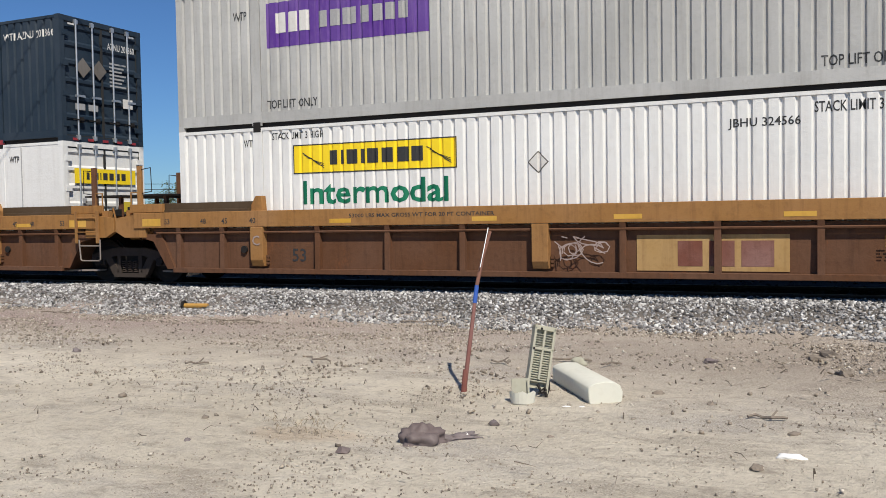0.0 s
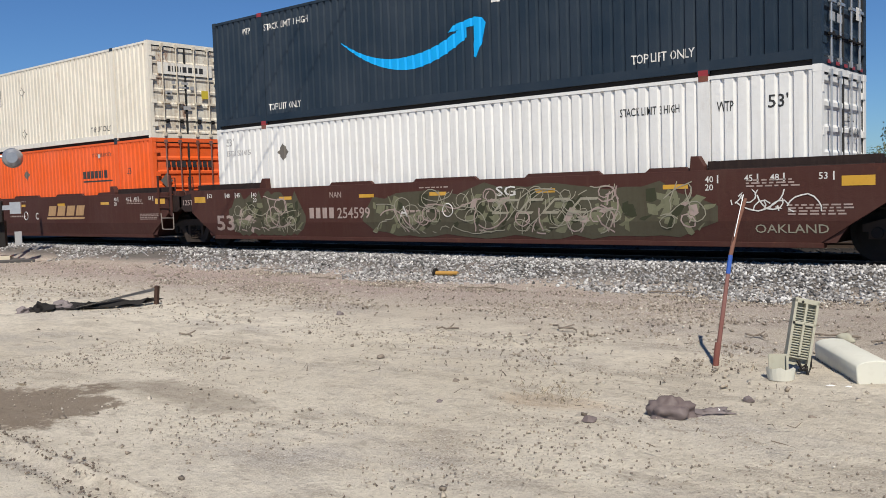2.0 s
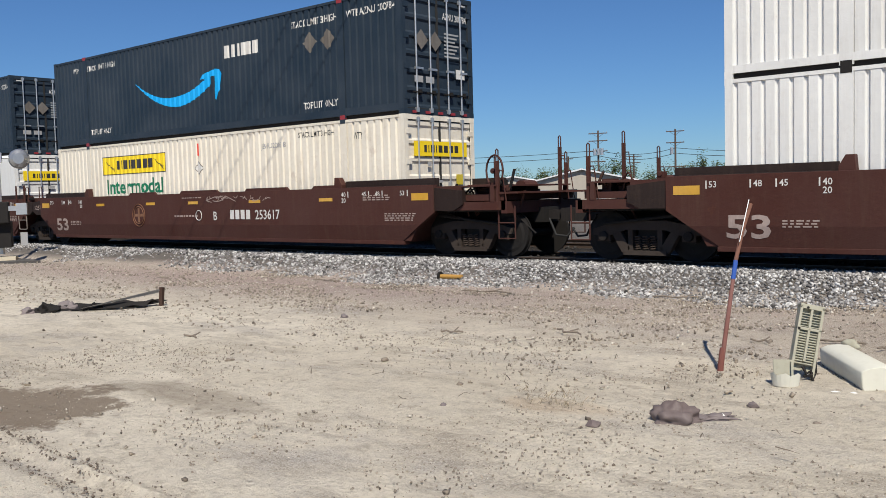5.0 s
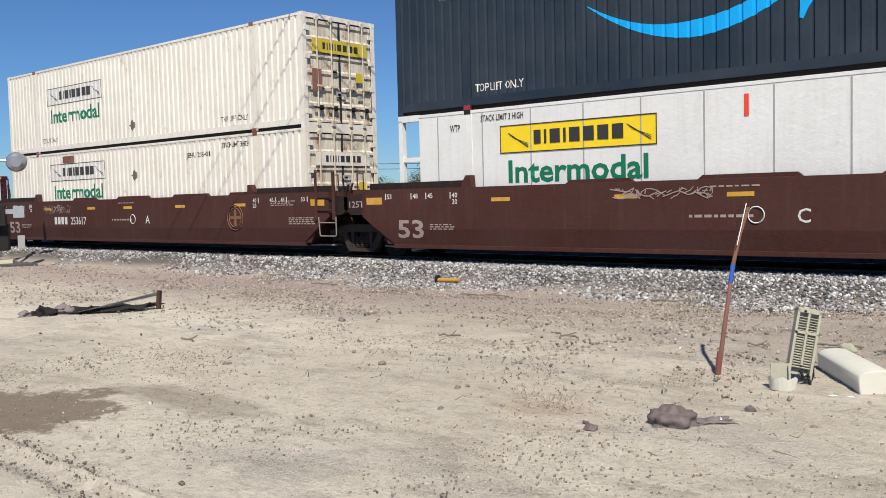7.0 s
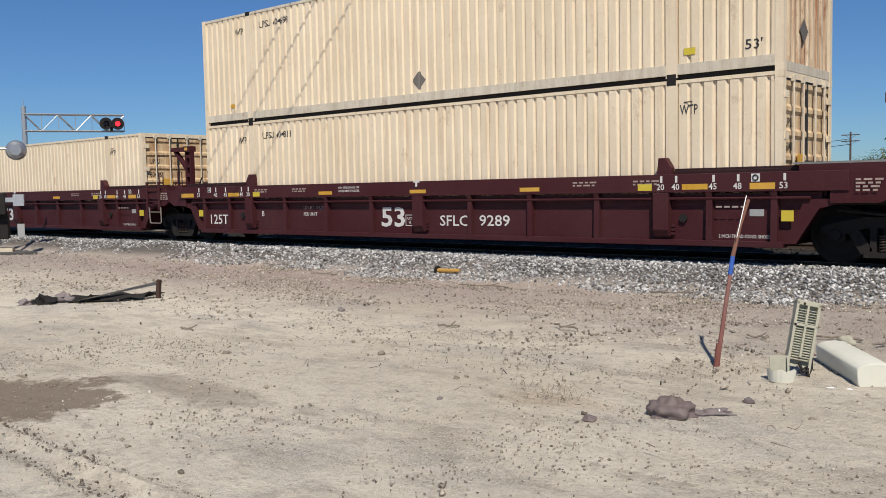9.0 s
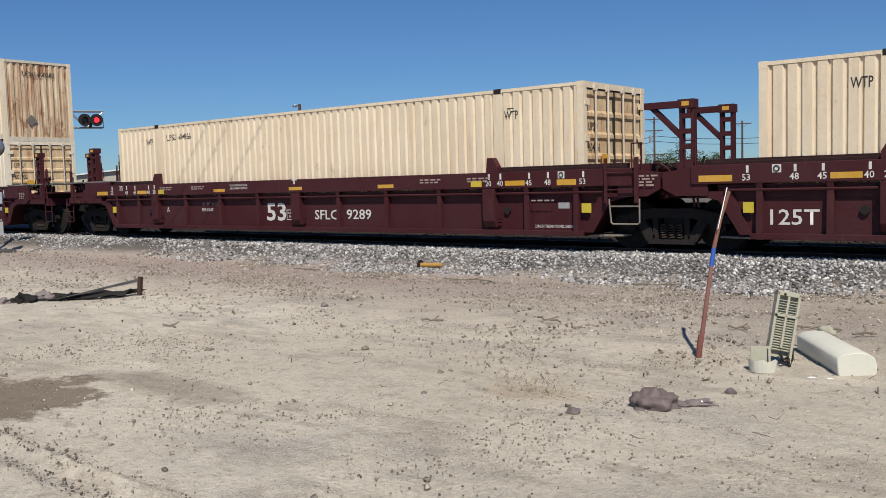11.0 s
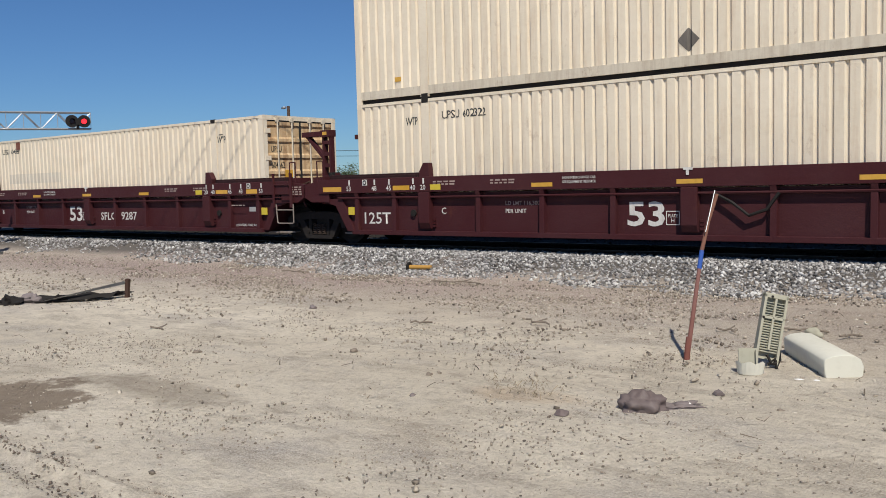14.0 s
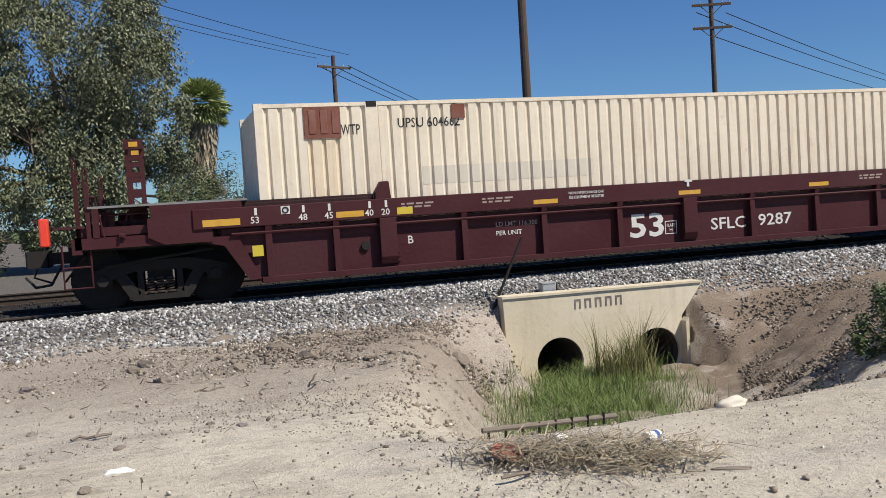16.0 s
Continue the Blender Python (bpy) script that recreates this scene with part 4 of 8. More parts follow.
def amazon_box(unit, number):
    c = container("dark slate-blue corrugated container with a bright blue curved arrow", "navy", "navy", "navy", castings="red", floor_z=0.36 + HIG, unit=unit, lower=0.26)
    swoosh(c)
    bars(c, 1.45, YS, 2.0, 0.34, [0.22, 0.16, 0.06, 0.38, 0.24], "letter_white", 0.3)
    for x in (4.94, 5.6):
        diamond(c, x, 2.0, 0.26, "placard")
    word(c, "TOP LIFT ONLY", M["letter_white"], -5.83, YS, 0.36, 0.17, 1.25)
    word(c, "TOP LIFT ONLY", M["letter_white"], 4.65, YS, 0.36, 0.17, 1.25)
    word(c, "STACK LIMIT 3 HIGH", M["letter_white"], -5.9, YS, 2.42, 0.17, 1.7)
    word(c, "STACK LIMIT 3 HIGH", M["letter_white"], 4.25, YS, 2.42, 0.17, 1.7)
    word(c, "WTP", M["letter_white"], -6.8, YS, 2.42, 0.17, 0.32)
    word(c, "WTP " + number, M["letter_white"], 6.28, YS, 2.42, 0.17, 1.6)
    q = LEN / 2 + 0.012
    word(c, number, M["letter_white"], q, 0.15, 2.30, 0.16, 0.9, turn=90)
    for y in (-0.62, -0.12):
        diamond(c, y, 1.75, 0.24, "placard", True)
    b = Build()
    for k in range(7):
        b.add([(q, 0.2, 1.95 - k * 0.09), (q, 0.75 - 0.07 * (k % 3), 1.95 - k * 0.09), (q, 0.75 - 0.07 * (k % 3), 1.99 - k * 0.09), (q, 0.2, 1.99 - k * 0.09)], [(0, 1, 2, 3)])
    for yy in (-0.9, -0.5):
        b.add([(q, yy, 0.75), (q, yy + 0.3, 0.75), (q, yy + 0.3, 0.9), (q, yy, 0.9)], [(0, 1, 2, 3)])
    part("data_lines", b, M["letter_grey"], c)
    part("paper_label", Build().box(q - 0.002, q + 0.002, 0.62, 0.95, 0.92, 1.15), M["letter_white"], c)
    b = Build()
    for k in range(5):
        b.box(q - 0.004, q, -1.0 + k * 0.46, -0.82 + k * 0.46, 0.03, 0.09)
    part("reflector_strip", b, M["red"], c)
    for yy in (-1.05, 0.85):
        part("corner_mark", Build().box(q - 0.004, q, yy, yy + 0.2, HIG - 0.2, HIG - 0.16), M["letter_white"], c)
    return c


def hunt_doors(c, mat="yellow"):
    q = LEN / 2 + 0.006
    if mat:
        part("door_panel", Build().box(q - 0.002, q, -0.98, 0.98, 1.93, 2.28), M[mat], c)
    b = Build()
    y = -0.62
    for w in (0.09, 0.03, 0.13, 0.03, 0.14, 0.14, 0.14, 0.14):
        b.box(q, q + 0.003, y, y + w, 2.02, 2.19)
        y += w + 0.06
    part("painted_bar", b, M["letter_black"], c)
    b = Build()
    rng = random.Random(len(MOVING))
    for k in range(8):
        yy, z = rng.uniform(-1.0, 0.6), rng.uniform(0.4, 1.7)
        b.box(q - 0.002, q, yy, yy + rng.uniform(0.1, 0.3), z, z + rng.uniform(0.04, 0.12))
    part("data_lines", b, M["letter_grey"], c)
    part("yellow_label", Build().box(q - 0.002, q, 0.55, 0.8, 1.25, 1.5), M["lemon"], c)


def cream_box(unit, level, number, body="cream", post=None, front_right=False):
    up = level > 0
    c = container("weathered cream corrugated container with rust streaks", body, "cream_rail" if up else body, post or body, front_right=front_right, castings="black",
                  lower=0.27 if up else 0.14, floor_z=0.36 + HIG * level, unit=unit, bars="cream_rail", doors="cream_door")
    word(c, "UPSU " + number, M["letter_black"], -5.6, YS, 2.42, 0.17, 1.15)
    word(c, "WTP", M["letter_black"], -6.62, YS, 2.33, 0.18, 0.34)
    if up:
        diamond(c, -0.05, 0.55, 0.21, "placard")
        word(c, "53'", M["letter_black"], 7.42, YS, 0.40, 0.17, 0.30)
        part("yellow_label", Build().box(6.3, 6.52, YS - 0.004, YS, 0.42, 0.54), M["lemon"], c)
        part("yellow_label", Build().box(-6.9, -6.72, YS - 0.004, YS, 0.42, 0.52), M["reflector"], c)
    else:
        word(c, "WTP", M["letter_black"], 6.22, YS, 2.26, 0.18, 0.34)
        part("line_above", Build().box(6.3, 6.46, YS - 0.004, YS, 2.47, 2.49), M["letter_black"], c)
    q = LEN / 2 + 0.006
    if front_right:
        word(c, "UPSU " + number, M["letter_black"], q, -0.55, 2.35, 0.17, 1.2, turn=90)
        diamond(c, -0.3, 0.75, 0.22, "placard", True)
    else:
        word(c, "UPSU", M["letter_black"], q - 0.066, -1.0, 1.96, 0.16, 0.36, turn=90)
        word(c, number, M["letter_black"], q - 0.066, -1.0, 1.55, 0.16, 0.46, turn=90)
        part("yellow_label", Build().box(q - 0.002, q, -0.6, -0.25, 1.3, 1.5), M["reflector"], c)
        if up:
            diamond(c, 0.75, 1.2, 0.2, "placard", True)
    return c


# ---- well cars ----
TOP, BOT, YN = 1.55, 0.28, -1.53      # top of the side chord, foot of the side, plane of the near side (from the middle of the track)


CREASE = 0.70                         # height at which the smooth sides bend inwards


def tuck(z):
    """How far the smooth side stands back at the height z."""
    return max(0.0, CREASE - z) * 0.15


def wheelset():
    b = Build()
    b.tube((0, -1.05, 0), (0, 1.05, 0), 0.08, n=10)
    for s in (-1, 1):
        b.tube((0, s * 0.70, 0), (0, s * 0.735, 0), 0.515, n=28)
        b.tube((0, s * 0.735, 0), (0, s * 0.83, 0), 0.483, n=28)
        b.tube((0, s * 0.83, 0), (0, s * 0.85, 0), 0.40, 0.34, n=28)
        b.tube((0, s * 0.85, 0), (0, s * 0.92, 0), 0.15, n=14)
        for k in range(5):
            a = 2 * math.pi * k / 5
            b.tube((0.28 * math.cos(a), s * 0.84, 0.28 * math.sin(a)), (0.28 * math.cos(a), s * 0.858, 0.28 * math.sin(a)), 0.03, n=6)
    return b


def side_frame(s):
    """Cast truck side with a window, a sagging lower chord and journal ends."""
    y0, y1 = sorted((s * 0.93, s * 1.08))
    b = Build()
    top = [(-1.12, 0.62), (-0.85, 0.70), (-0.45, 0.78), (0.45, 0.78), (0.85, 0.70), (1.12, 0.62), (1.12, 0.50), (0.72, 0.50), (0.42, 0.60), (-0.42, 0.60), (-0.72, 0.50), (-1.12, 0.50)]
    b.prism(top, "y", y0, y1)
    for q in (-1, 1):
        b.prism([(q * 0.70, 0.52), (q * 0.52, 0.56), (q * 0.32, 0.25), (q * 0.42, 0.14), (q * 0.50, 0.18)], "y", y0, y1)
        b.prism([(q * 0.26, 0.60), (q * 0.36, 0.60), (q * 0.36, 0.2), (q * 0.26, 0.2)], "y", y0, y1)
        b.box(q * 0.89 - 0.14, q * 0.89 + 0.14, y0 + 0.01, y1 + 0.01, 0.38, 0.60)
    b.box(-0.45, 0.45, y0 - 0.02, y1 + 0.02, 0.12, 0.21)
    return b


def truck(car, x, mat):
    t = part("truck", shell("bolster", lambda: Build().box(-0.2, 0.2, -0.95, 0.95, 0.42, 0.72).tube((0, 0, 0.7), (0, 0, 0.85), 0.22, n=12).mesh("truck")), M["black"], car,
             "grimy two-axle freight truck", at=pose(x, 0, 0))
    for s in (-1, 1):
        part("side_frame", shell(("frame", s, mat), lambda: side_frame(s).mesh("side_frame")), M[mat], t)
        for q in (-0.16, 0.0, 0.16):
            part("spring", shell("spring", lambda: Build().path([(0.065 * math.cos(k * 0.9), 0.065 * math.sin(k * 0.9), 0.21 + k * 0.0066) for k in range(42)], 0.013, 5).mesh("spring")), M["steel"], t, at=pose(q, s * 1.03, 0))
        for q in (-0.89, 0.89):
            part("bearing_cap", shell(("cap", s), lambda: Build().tube((0, s * 1.0, 0), (0, s * 1.13, 0), 0.11, 0.09, n=12).box(-0.05, 0.05, s * 1.11 - 0.02, s * 1.11 + 0.03, -0.05, 0.05).mesh("bearing_cap")), M["truckgrey"], t, at=pose(q, 0, 0.483))
    for q in (-0.89, 0.89):
        w = part("wheelset", shell("wheelset", lambda: wheelset().mesh("wheelset")), M["black"], t, "dark steel wheels on an axle", at=pose(q, 0, 0.483))
        WHEELS.append((w, q))
    return t


def marks(car, mat, x0, z, h, items):
    for x, s in items:
        word(car, s, M[mat], x, YN - 0.004, z, h)


def brake_gear(car, sx, x0, x1, paint_key, seed, n):
    """Bent pipes, levers and small castings that crowd the end of a car."""
    rng = random.Random(seed)
    for k in range(n):
        x, y, z = sx * rng.uniform(x0, x1), rng.uniform(-1.46, -0.75), rng.uniform(1.02, 1.66)
        mat = M[(paint_key, "black", paint_key, "rust_dark")[k % 4]]
        kind = k % 3
        if kind == 0:
            d = rng.uniform(0.15, 0.4)
            part("air_pipe", Build().path([(x, y, z), (x + d * 0.4, y - 0.02, z + rng.uniform(-0.05, 0.18)), (x + d * 0.8, y, z + rng.uniform(-0.2, 0.1)), (x + d, y + 0.03, z - rng.uniform(0.15, 0.35))], rng.uniform(0.014, 0.028), 6), mat, car)
        elif kind == 1:
            h, w = rng.uniform(0.15, 0.38), rng.uniform(0.03, 0.06)
            part("lever", Build().prism([(x, z), (x + w, z), (x + w + 0.12, z + h), (x + 0.12, z + h)], "y", y - 0.015, y + 0.015), mat, car)
        else:
            w = rng.uniform(0.05, 0.10)
            part("valve", Build().box(x - w, x + w, y - w, y + w, z - w * 0.8, z + w * 0.8).tube((x, y - w - 0.04, z), (x, y - w, z), w * 0.55, n=8), mat, car, bevel=0.008)


def end_gear(car, sx, paint_key, style):
    """Coupler, platform, hand rails, ladder and brake gear at the free end of a car."""
    p = M[paint_key]
    part("draft_sill", Build().box(*sorted((sx * 8.5, sx * 11.2)), -0.28, 0.28, 0.72, 1.05), M["black"], car)
    part("end_sill", Build().box(*sorted((sx * 10.9, sx * 11.05)), -1.45, 1.45, 0.95, 1.2).box(*sorted((sx * 9.6, sx * 11.0)), -1.45, -1.3, 1.02, 1.2).box(*sorted((sx * 9.6, sx * 11.0)), 1.3, 1.45, 1.02, 1.2), p, car)
    dz = 1.66 if style == "sflc" else 1.52
    part("platform", Build().box(*sorted((sx * 8.3, sx * 10.78)), -1.46, 1.46, dz, dz + 0.035), M["deckgrey"] if style == "sflc" else p, car, "walkway of worn steel grating")
    for y in (-1.42, 1.42):
        part("deck_side", Build().box(*sorted((sx * 8.4, sx * 9.85)), y - 0.05, y + 0.05, 1.32, dz), p, car)
        part("deck_post", Build().box(*sorted((sx * 10.62, sx * 10.72)), y - 0.04, y + 0.04, 1.2, dz), p, car)
    part("end_step", Build().box(*sorted((sx * 10.78, sx * 11.3)), -1.4, 1.4, 1.36, 1.40), p, car)
    part("coupler", Build().box(*sorted((sx * 11.1, sx * 11.62)), -0.1, 0.1, 0.78, 0.98).prism([(sx * 11.55, -0.18), (sx * 11.86, -0.2), (sx * 11.9, -0.05), (sx * 11.75, 0.0), (sx * 11.84, 0.16), (sx * 11.66, 0.22), (sx * 11.5, 0.14)], "z", 0.74, 1.02), M["truckgrey"], car, "cast steel knuckle coupler")
    b = Build().path([(sx * 11.3, -0.25, 0.8), (sx * 11.5, -0.3, 0.45), (sx * 11.75, -0.25, 0.42), (sx * 11.9, -0.2, 0.6)], 0.025)
    part("air_hose", b, M["rubber"], car)
    for y in (-1.38, 1.38):
        part("ladder_step", Build().path([(sx * 10.78, y, 1.1), (sx * 10.78, y, 0.42), (sx * 11.2, y, 0.42), (sx * 11.2, y, 1.1)], 0.018).path([(sx * 10.78, y, 0.75), (sx * 11.2, y, 0.75)], 0.016), p, car)
    for x, y, z in ((10.78, -1.4, 2.3), (11.08, 0.55, 2.62), (10.7, 1.4, 2.3)):
        part("hand_rail", Build().box(sx * x - 0.035, sx * x + 0.035, y - 0.03, y + 0.03, 1.1, z - 0.25)
             .path([(sx * x - 0.03, y, z - 0.5), (sx * x - 0.03, y, z - 0.03), (sx * x, y, z), (sx * x + 0.03, y, z - 0.03), (sx * x + 0.03, y, z - 0.5)], 0.014)
             .path([(sx * x + 0.03, y, z - 0.45), (sx * x + 0.12, y, z - 0.45), (sx * x + 0.22, y, 1.2)], 0.014), p, car)
    part("brake_cylinder", Build().tube((sx * 9.95, -0.9, 1.42), (sx * 10.35, -0.9, 1.42), 0.12, n=12), p, car)
    part("air_tank", Build().tube((sx * 10.1, 0.4, 1.5), (sx * 10.1, 0.9, 1.5), 0.16, n=12), p, car)
    part("valve_box", Build().box(*sorted((sx * 10.4, sx * 10.6)), -1.2, -0.9, 1.36, 1.6), p, car)
    part("air_pipe", Build().path([(sx * 9.9, -1.3, 1.55), (sx * 10.5, -1.3, 1.55), (sx * 10.5, -1.2, 1.4)], 0.02), p, car)
    if sx > 0:
        bw = part("brake_wheel", Build().ring((sx * 10.5, -1.12, 1.85), (0.4, 1, 0), 0.34, 0.022), p, car)
        part("spoke", Build().tube((sx * 10.5, -1.12, 1.52), (sx * 10.5, -1.12, 2.18), 0.014).tube((sx * 10.5 - 0.13, -0.8, 1.85), (sx * 10.5 + 0.13, -1.43, 1.85), 0.014).tube((sx * 10.5, -1.2, 1.85), (sx * 10.5, -1.0, 1.85), 0.06, n=10), p, bw)
    part("rigging", Build().box(*sorted((sx * 8.6, sx * 10.9)), -1.3, -0.9, 0.98, 1.06).path([(sx * 8.9, -1.1, 0.9), (sx * 10.6, -1.15, 0.72)], 0.03).path([(sx * 10.9, -0.9, 0.9), (sx * 11.25, -0.7, 0.5)], 0.02), M["black"], car)


def guide_tower(car, x, arm):
    """Pierced upright with a braced arm on each side, that keeps the upper box in place."""
    for y in (-0.95, 0.95):
        b = Build()
        for q in (-0.11, 0.11):
            b.box(x + q - 0.03, x + q + 0.03, y - 0.07, y + 0.07, 1.2, 2.62)
        for k in range(5):
            z = 1.3 + k * 0.28
            b.box(x - 0.08, x + 0.08, y - 0.065, y + 0.065, z, z + 0.09)
        b.box(x - 0.15, x + 0.15, y - 0.12, y + 0.12, 2.60, 2.76)
        if arm:
            b.box(*sorted((x + 0.14 * arm, x + 0.82 * arm)), y - 0.1, y + 0.1, 2.62, 2.74)
            b.prism([(x + 0.14 * arm, 2.05), (x + 0.14 * arm, 2.17), (x + 0.62 * arm, 2.63), (x + 0.74 * arm, 2.63)], "y", y - 0.06, y + 0.06)
        part("guide_tower", b, M["sflc"], car, "maroon pierced steel upright")
        part("reflector", Build().box(x - 0.07, x + 0.07, y - 0.126, y - 0.12, 2.64, 2.72), M["reflector"], car)


def well_car(style, unit, left, right, label):
    car = thing("well_car", label, "railway car", group="well cars of the train")
    MOVING.append((car, unit, 0.0))
    car["creased"] = style == "bnsf"
    key = {"ttx": "ttx", "bnsf": "bnsf", "sflc": "sflc"}[style]
    p, low = M[key], M["ttx_low" if style == "ttx" else key]
    ends = {-1: left, 1: right}
    for s in (-1, 1):
        near = s < 0
        def ys(a, b):
            return sorted((s * a, s * b))
        if style == "bnsf":
            prof = [(-8.669, CREASE), (8.669, CREASE), (9.1, 0.98), (9.1, TOP + 0.03), (-9.1, TOP + 0.03), (-9.1, 0.98)]
            part("side_panel", shell(("bside", s), lambda: Build().prism(prof, "y", *ys(1.42, 1.528)).mesh("side_panel")), p, car)
            part("lower_panel", shell(("blow", s), lambda: Build().add(
                [(sx * x, s * (yo - tuck(z)), z) for z, x in ((0.33, 8.1), (CREASE, 8.669)) for sx in (-1, 1) for yo in (1.528, 1.43)],
                [(0, 2, 6, 4), (1, 3, 7, 5), (0, 1, 3, 2), (4, 5, 7, 6), (0, 1, 5, 4), (2, 3, 7, 6)]).mesh("lower_panel")), p, car)
            part("top_chord", shell(("bchord", s), lambda: Build().box(-9.1, 9.1, *ys(1.38, 1.5275), TOP + 0.02, TOP + 0.045).mesh("top_chord", 0.006)), p, car)
            part("bottom_rail", shell(("brail", s), lambda: Build().box(-8.15, 8.15, *ys(1.28, 1.488), BOT - 0.03, BOT + 0.06).mesh("bottom_rail", 0.01)), p, car)
            if near:
                for x0, x1 in ((-0.85, 1.1), (2.2, 4.1), (4.9, 5.9), (-3.6, -2.0)):
                    part("guide_plate", Build().prism([(x0, TOP), (x1, TOP), (x1 - 0.15, TOP + 0.12), (x0 + 0.15, TOP + 0.12)], "y", -1.40, -1.32), p, car)
        else:
            part("side_panel", shell((style + "side", s), lambda: Build().prism([(-8.1, BOT + 0.02), (8.1, BOT + 0.02), (8.75, 0.98), (8.75, 1.2), (-8.75, 1.2), (-8.75, 0.98)], "y", *ys(1.34, 1.40)).mesh("side_panel")), low, car)
            part("top_chord", shell((style + "chord", s), lambda: Build().box(-9.2, 9.2, *ys(1.30, 1.53), TOP - 0.33, TOP).mesh("top_chord", 0.012)), p, car)
            part("bottom_rail", shell((style + "rail", s), lambda: Build().box(-8.15, 8.15, *ys(1.28, 1.52), BOT - 0.01, BOT + 0.09).mesh("bottom_rail", 0.008)), low, car)
            part("pipe", shell((style + "pipe", s), lambda: Build().tube((-8.6, s * 1.49, 1.11), (8.6, s * 1.49, 1.11), 0.024, n=6).mesh("pipe")), low, car)
            for x in (-6.86, -4.55, -3.0, -1.45, 1.5, 3.05, 4.6, 6.86, -8.0, 8.0):
                part("rib", shell((style + "rib", s), lambda: Build().prism([(s * 1.38, BOT + 0.05), (s * 1.52, BOT + 0.05), (s * 1.50, 1.12), (s * 1.53, 1.24), (s * 1.38, 1.24)], "x", -0.055, 0.055).mesh("rib", 0.006)), low, car, at=pose(x, 0, 0))
            for x in (-5.96, 0.05, 5.96):
                part("wide_rib", shell((style + "wrib", s), lambda: Build().prism([(s * 1.38, 0.42), (s * 1.5, 0.42), (s * 1.56, 0.55), (s * 1.56, 1.215), (s * 1.38, 1.215)], "x", -0.15, 0.15).mesh("wide_rib", 0.01)), p if style == "ttx" else low, car, at=pose(x, 0, 0))
                for k in range(3):
                    part("bolt", shell((style + "bolt", s), lambda: Build().box(0.16, 0.22, *ys(1.40, 1.45), -0.025, 0.025).mesh("bolt")), low, car, at=pose(x, 0, 0.48 + 0.07 * k))
            if near:
                for x in (-6.35, 6.35):
                    part("drain_hole", Build().tube((x, YN + 0.12, 0.76), (x, YN + 0.08, 0.76), 0.075, n=14), M["black"], car)
        # raised guides and corner brackets over the ends
        for sx in (-1, 1):
            xa, xb = sorted((sx * 6.15, sx * 9.0))
            # guide paint is the car colour with shade put in
            part("end_guide", shell((style + "guide", s, sx), lambda: Build().box(xa, xb, *ys(1.18, 1.36), TOP - 0.02, TOP + (0.10 if style == "sflc" else 0.20)).box(xa + 0.1, xb - 0.1, *ys(1.30, 1.40), TOP - 0.02, TOP + 0.06).mesh("end_guide", 0.01)), M["guide_" + style], car, "scuffed steel guide, its paint darkened for shade")
            part("corner_bracket", shell((style + "bracket", s, sx), lambda: Build().prism([(sx * 5.85, TOP - 0.02), (sx * 6.13, TOP - 0.02), (sx * 6.13, TOP + 0.12), (sx * 6.02, TOP + 0.30), (sx * 5.88, TOP + 0.30)], "y", *ys(1.31, 1.47)).mesh("corner_bracket", 0.01)), p, car)
    part("well_floor", Build().box(-8.1, 8.1, -1.3, 1.3, BOT, 0.345), M["black"], car)
    for sx in (-1, 1):
        # sloping end bulkhead and deck
        part("end_bulkhead", Build().prism([(sx * 8.12, 0.30), (sx * 8.16, 0.30), (sx * 8.80, 1.15), (sx * 8.80, 1.35), (sx * 8.12, 1.35)], "y", -1.33, 1.33), low, car)
        xe = 9.55 if ends[sx] == "joint" else 10.9
        xs = 9.74 if ends[sx] == "joint" else 9.9
        part("end_deck", Build().box(*sorted((sx * 8.3, sx * xe)), -1.36, 1.36, 1.22, 1.36), p, car)
        for ya, yb in ((-1.5, -1.38), (1.38, 1.5)):
            # brown cars: end plates reuse the guide paint, shade included
            part("end_side", Build().prism([(sx * 8.9, 1.02), (sx * (xs - 0.25), 1.02), (sx * xs, 1.15), (sx * xs, 1.45), (sx * 8.9, TOP)], "y", ya, yb), M["guide_bnsf"] if style == "bnsf" else p, car)
        part("arch_plate", Build().prism([(sx * 8.15, 0.34), (sx * 8.35, 0.34), (sx * 8.72, 0.93), (sx * 9.1, 1.02), (sx * 9.4, 1.02), (sx * 9.4, 1.09), (sx * 8.5, 1.09)], "y", -1.46, -1.40), low, car)
        if ends[sx] == "joint":
            part("joint_plate", Build().box(*sorted((sx * 9.3, sx * 9.72)), -0.55, 0.55, 0.95, 1.35).box(*sorted((sx * 9.2, sx * 9.5)), -1.42, -1.05, 1.36, 1.62).box(*sorted((sx * 9.2, sx * 9.5)), 1.05, 1.42, 1.36, 1.62), p, car)
            part("hand_rail", Build().path([(sx * 9.35, -1.42, 1.2), (sx * 9.35, -1.42, 2.0), (sx * 9.15, -1.42, 2.0), (sx * 9.15, -1.42, 1.4)], 0.018), p, car)
            if style == "ttx":
                for y in (-1.40, 1.40):
                    part("end_post", Build().box(*sorted((sx * 9.05, sx * 9.16)), y - 0.035, y + 0.035, 1.36, 2.58), p if sx < 0 else low, car, "upright steel post", bevel=0.006)
                    part("wire_loop", Build().path([(sx * 9.05, y, 2.50), (sx * 8.80, y, 2.53), (sx * 8.78, y, 2.02), (sx * 9.05, y, 1.98)], 0.012, 5), M["black"], car)
                part("deck_plate", Build().box(*sorted((sx * 8.55, sx * 9.62)), -1.15, 1.15, 1.93, 1.97), M["black"], car, "raised dark walkway plate")
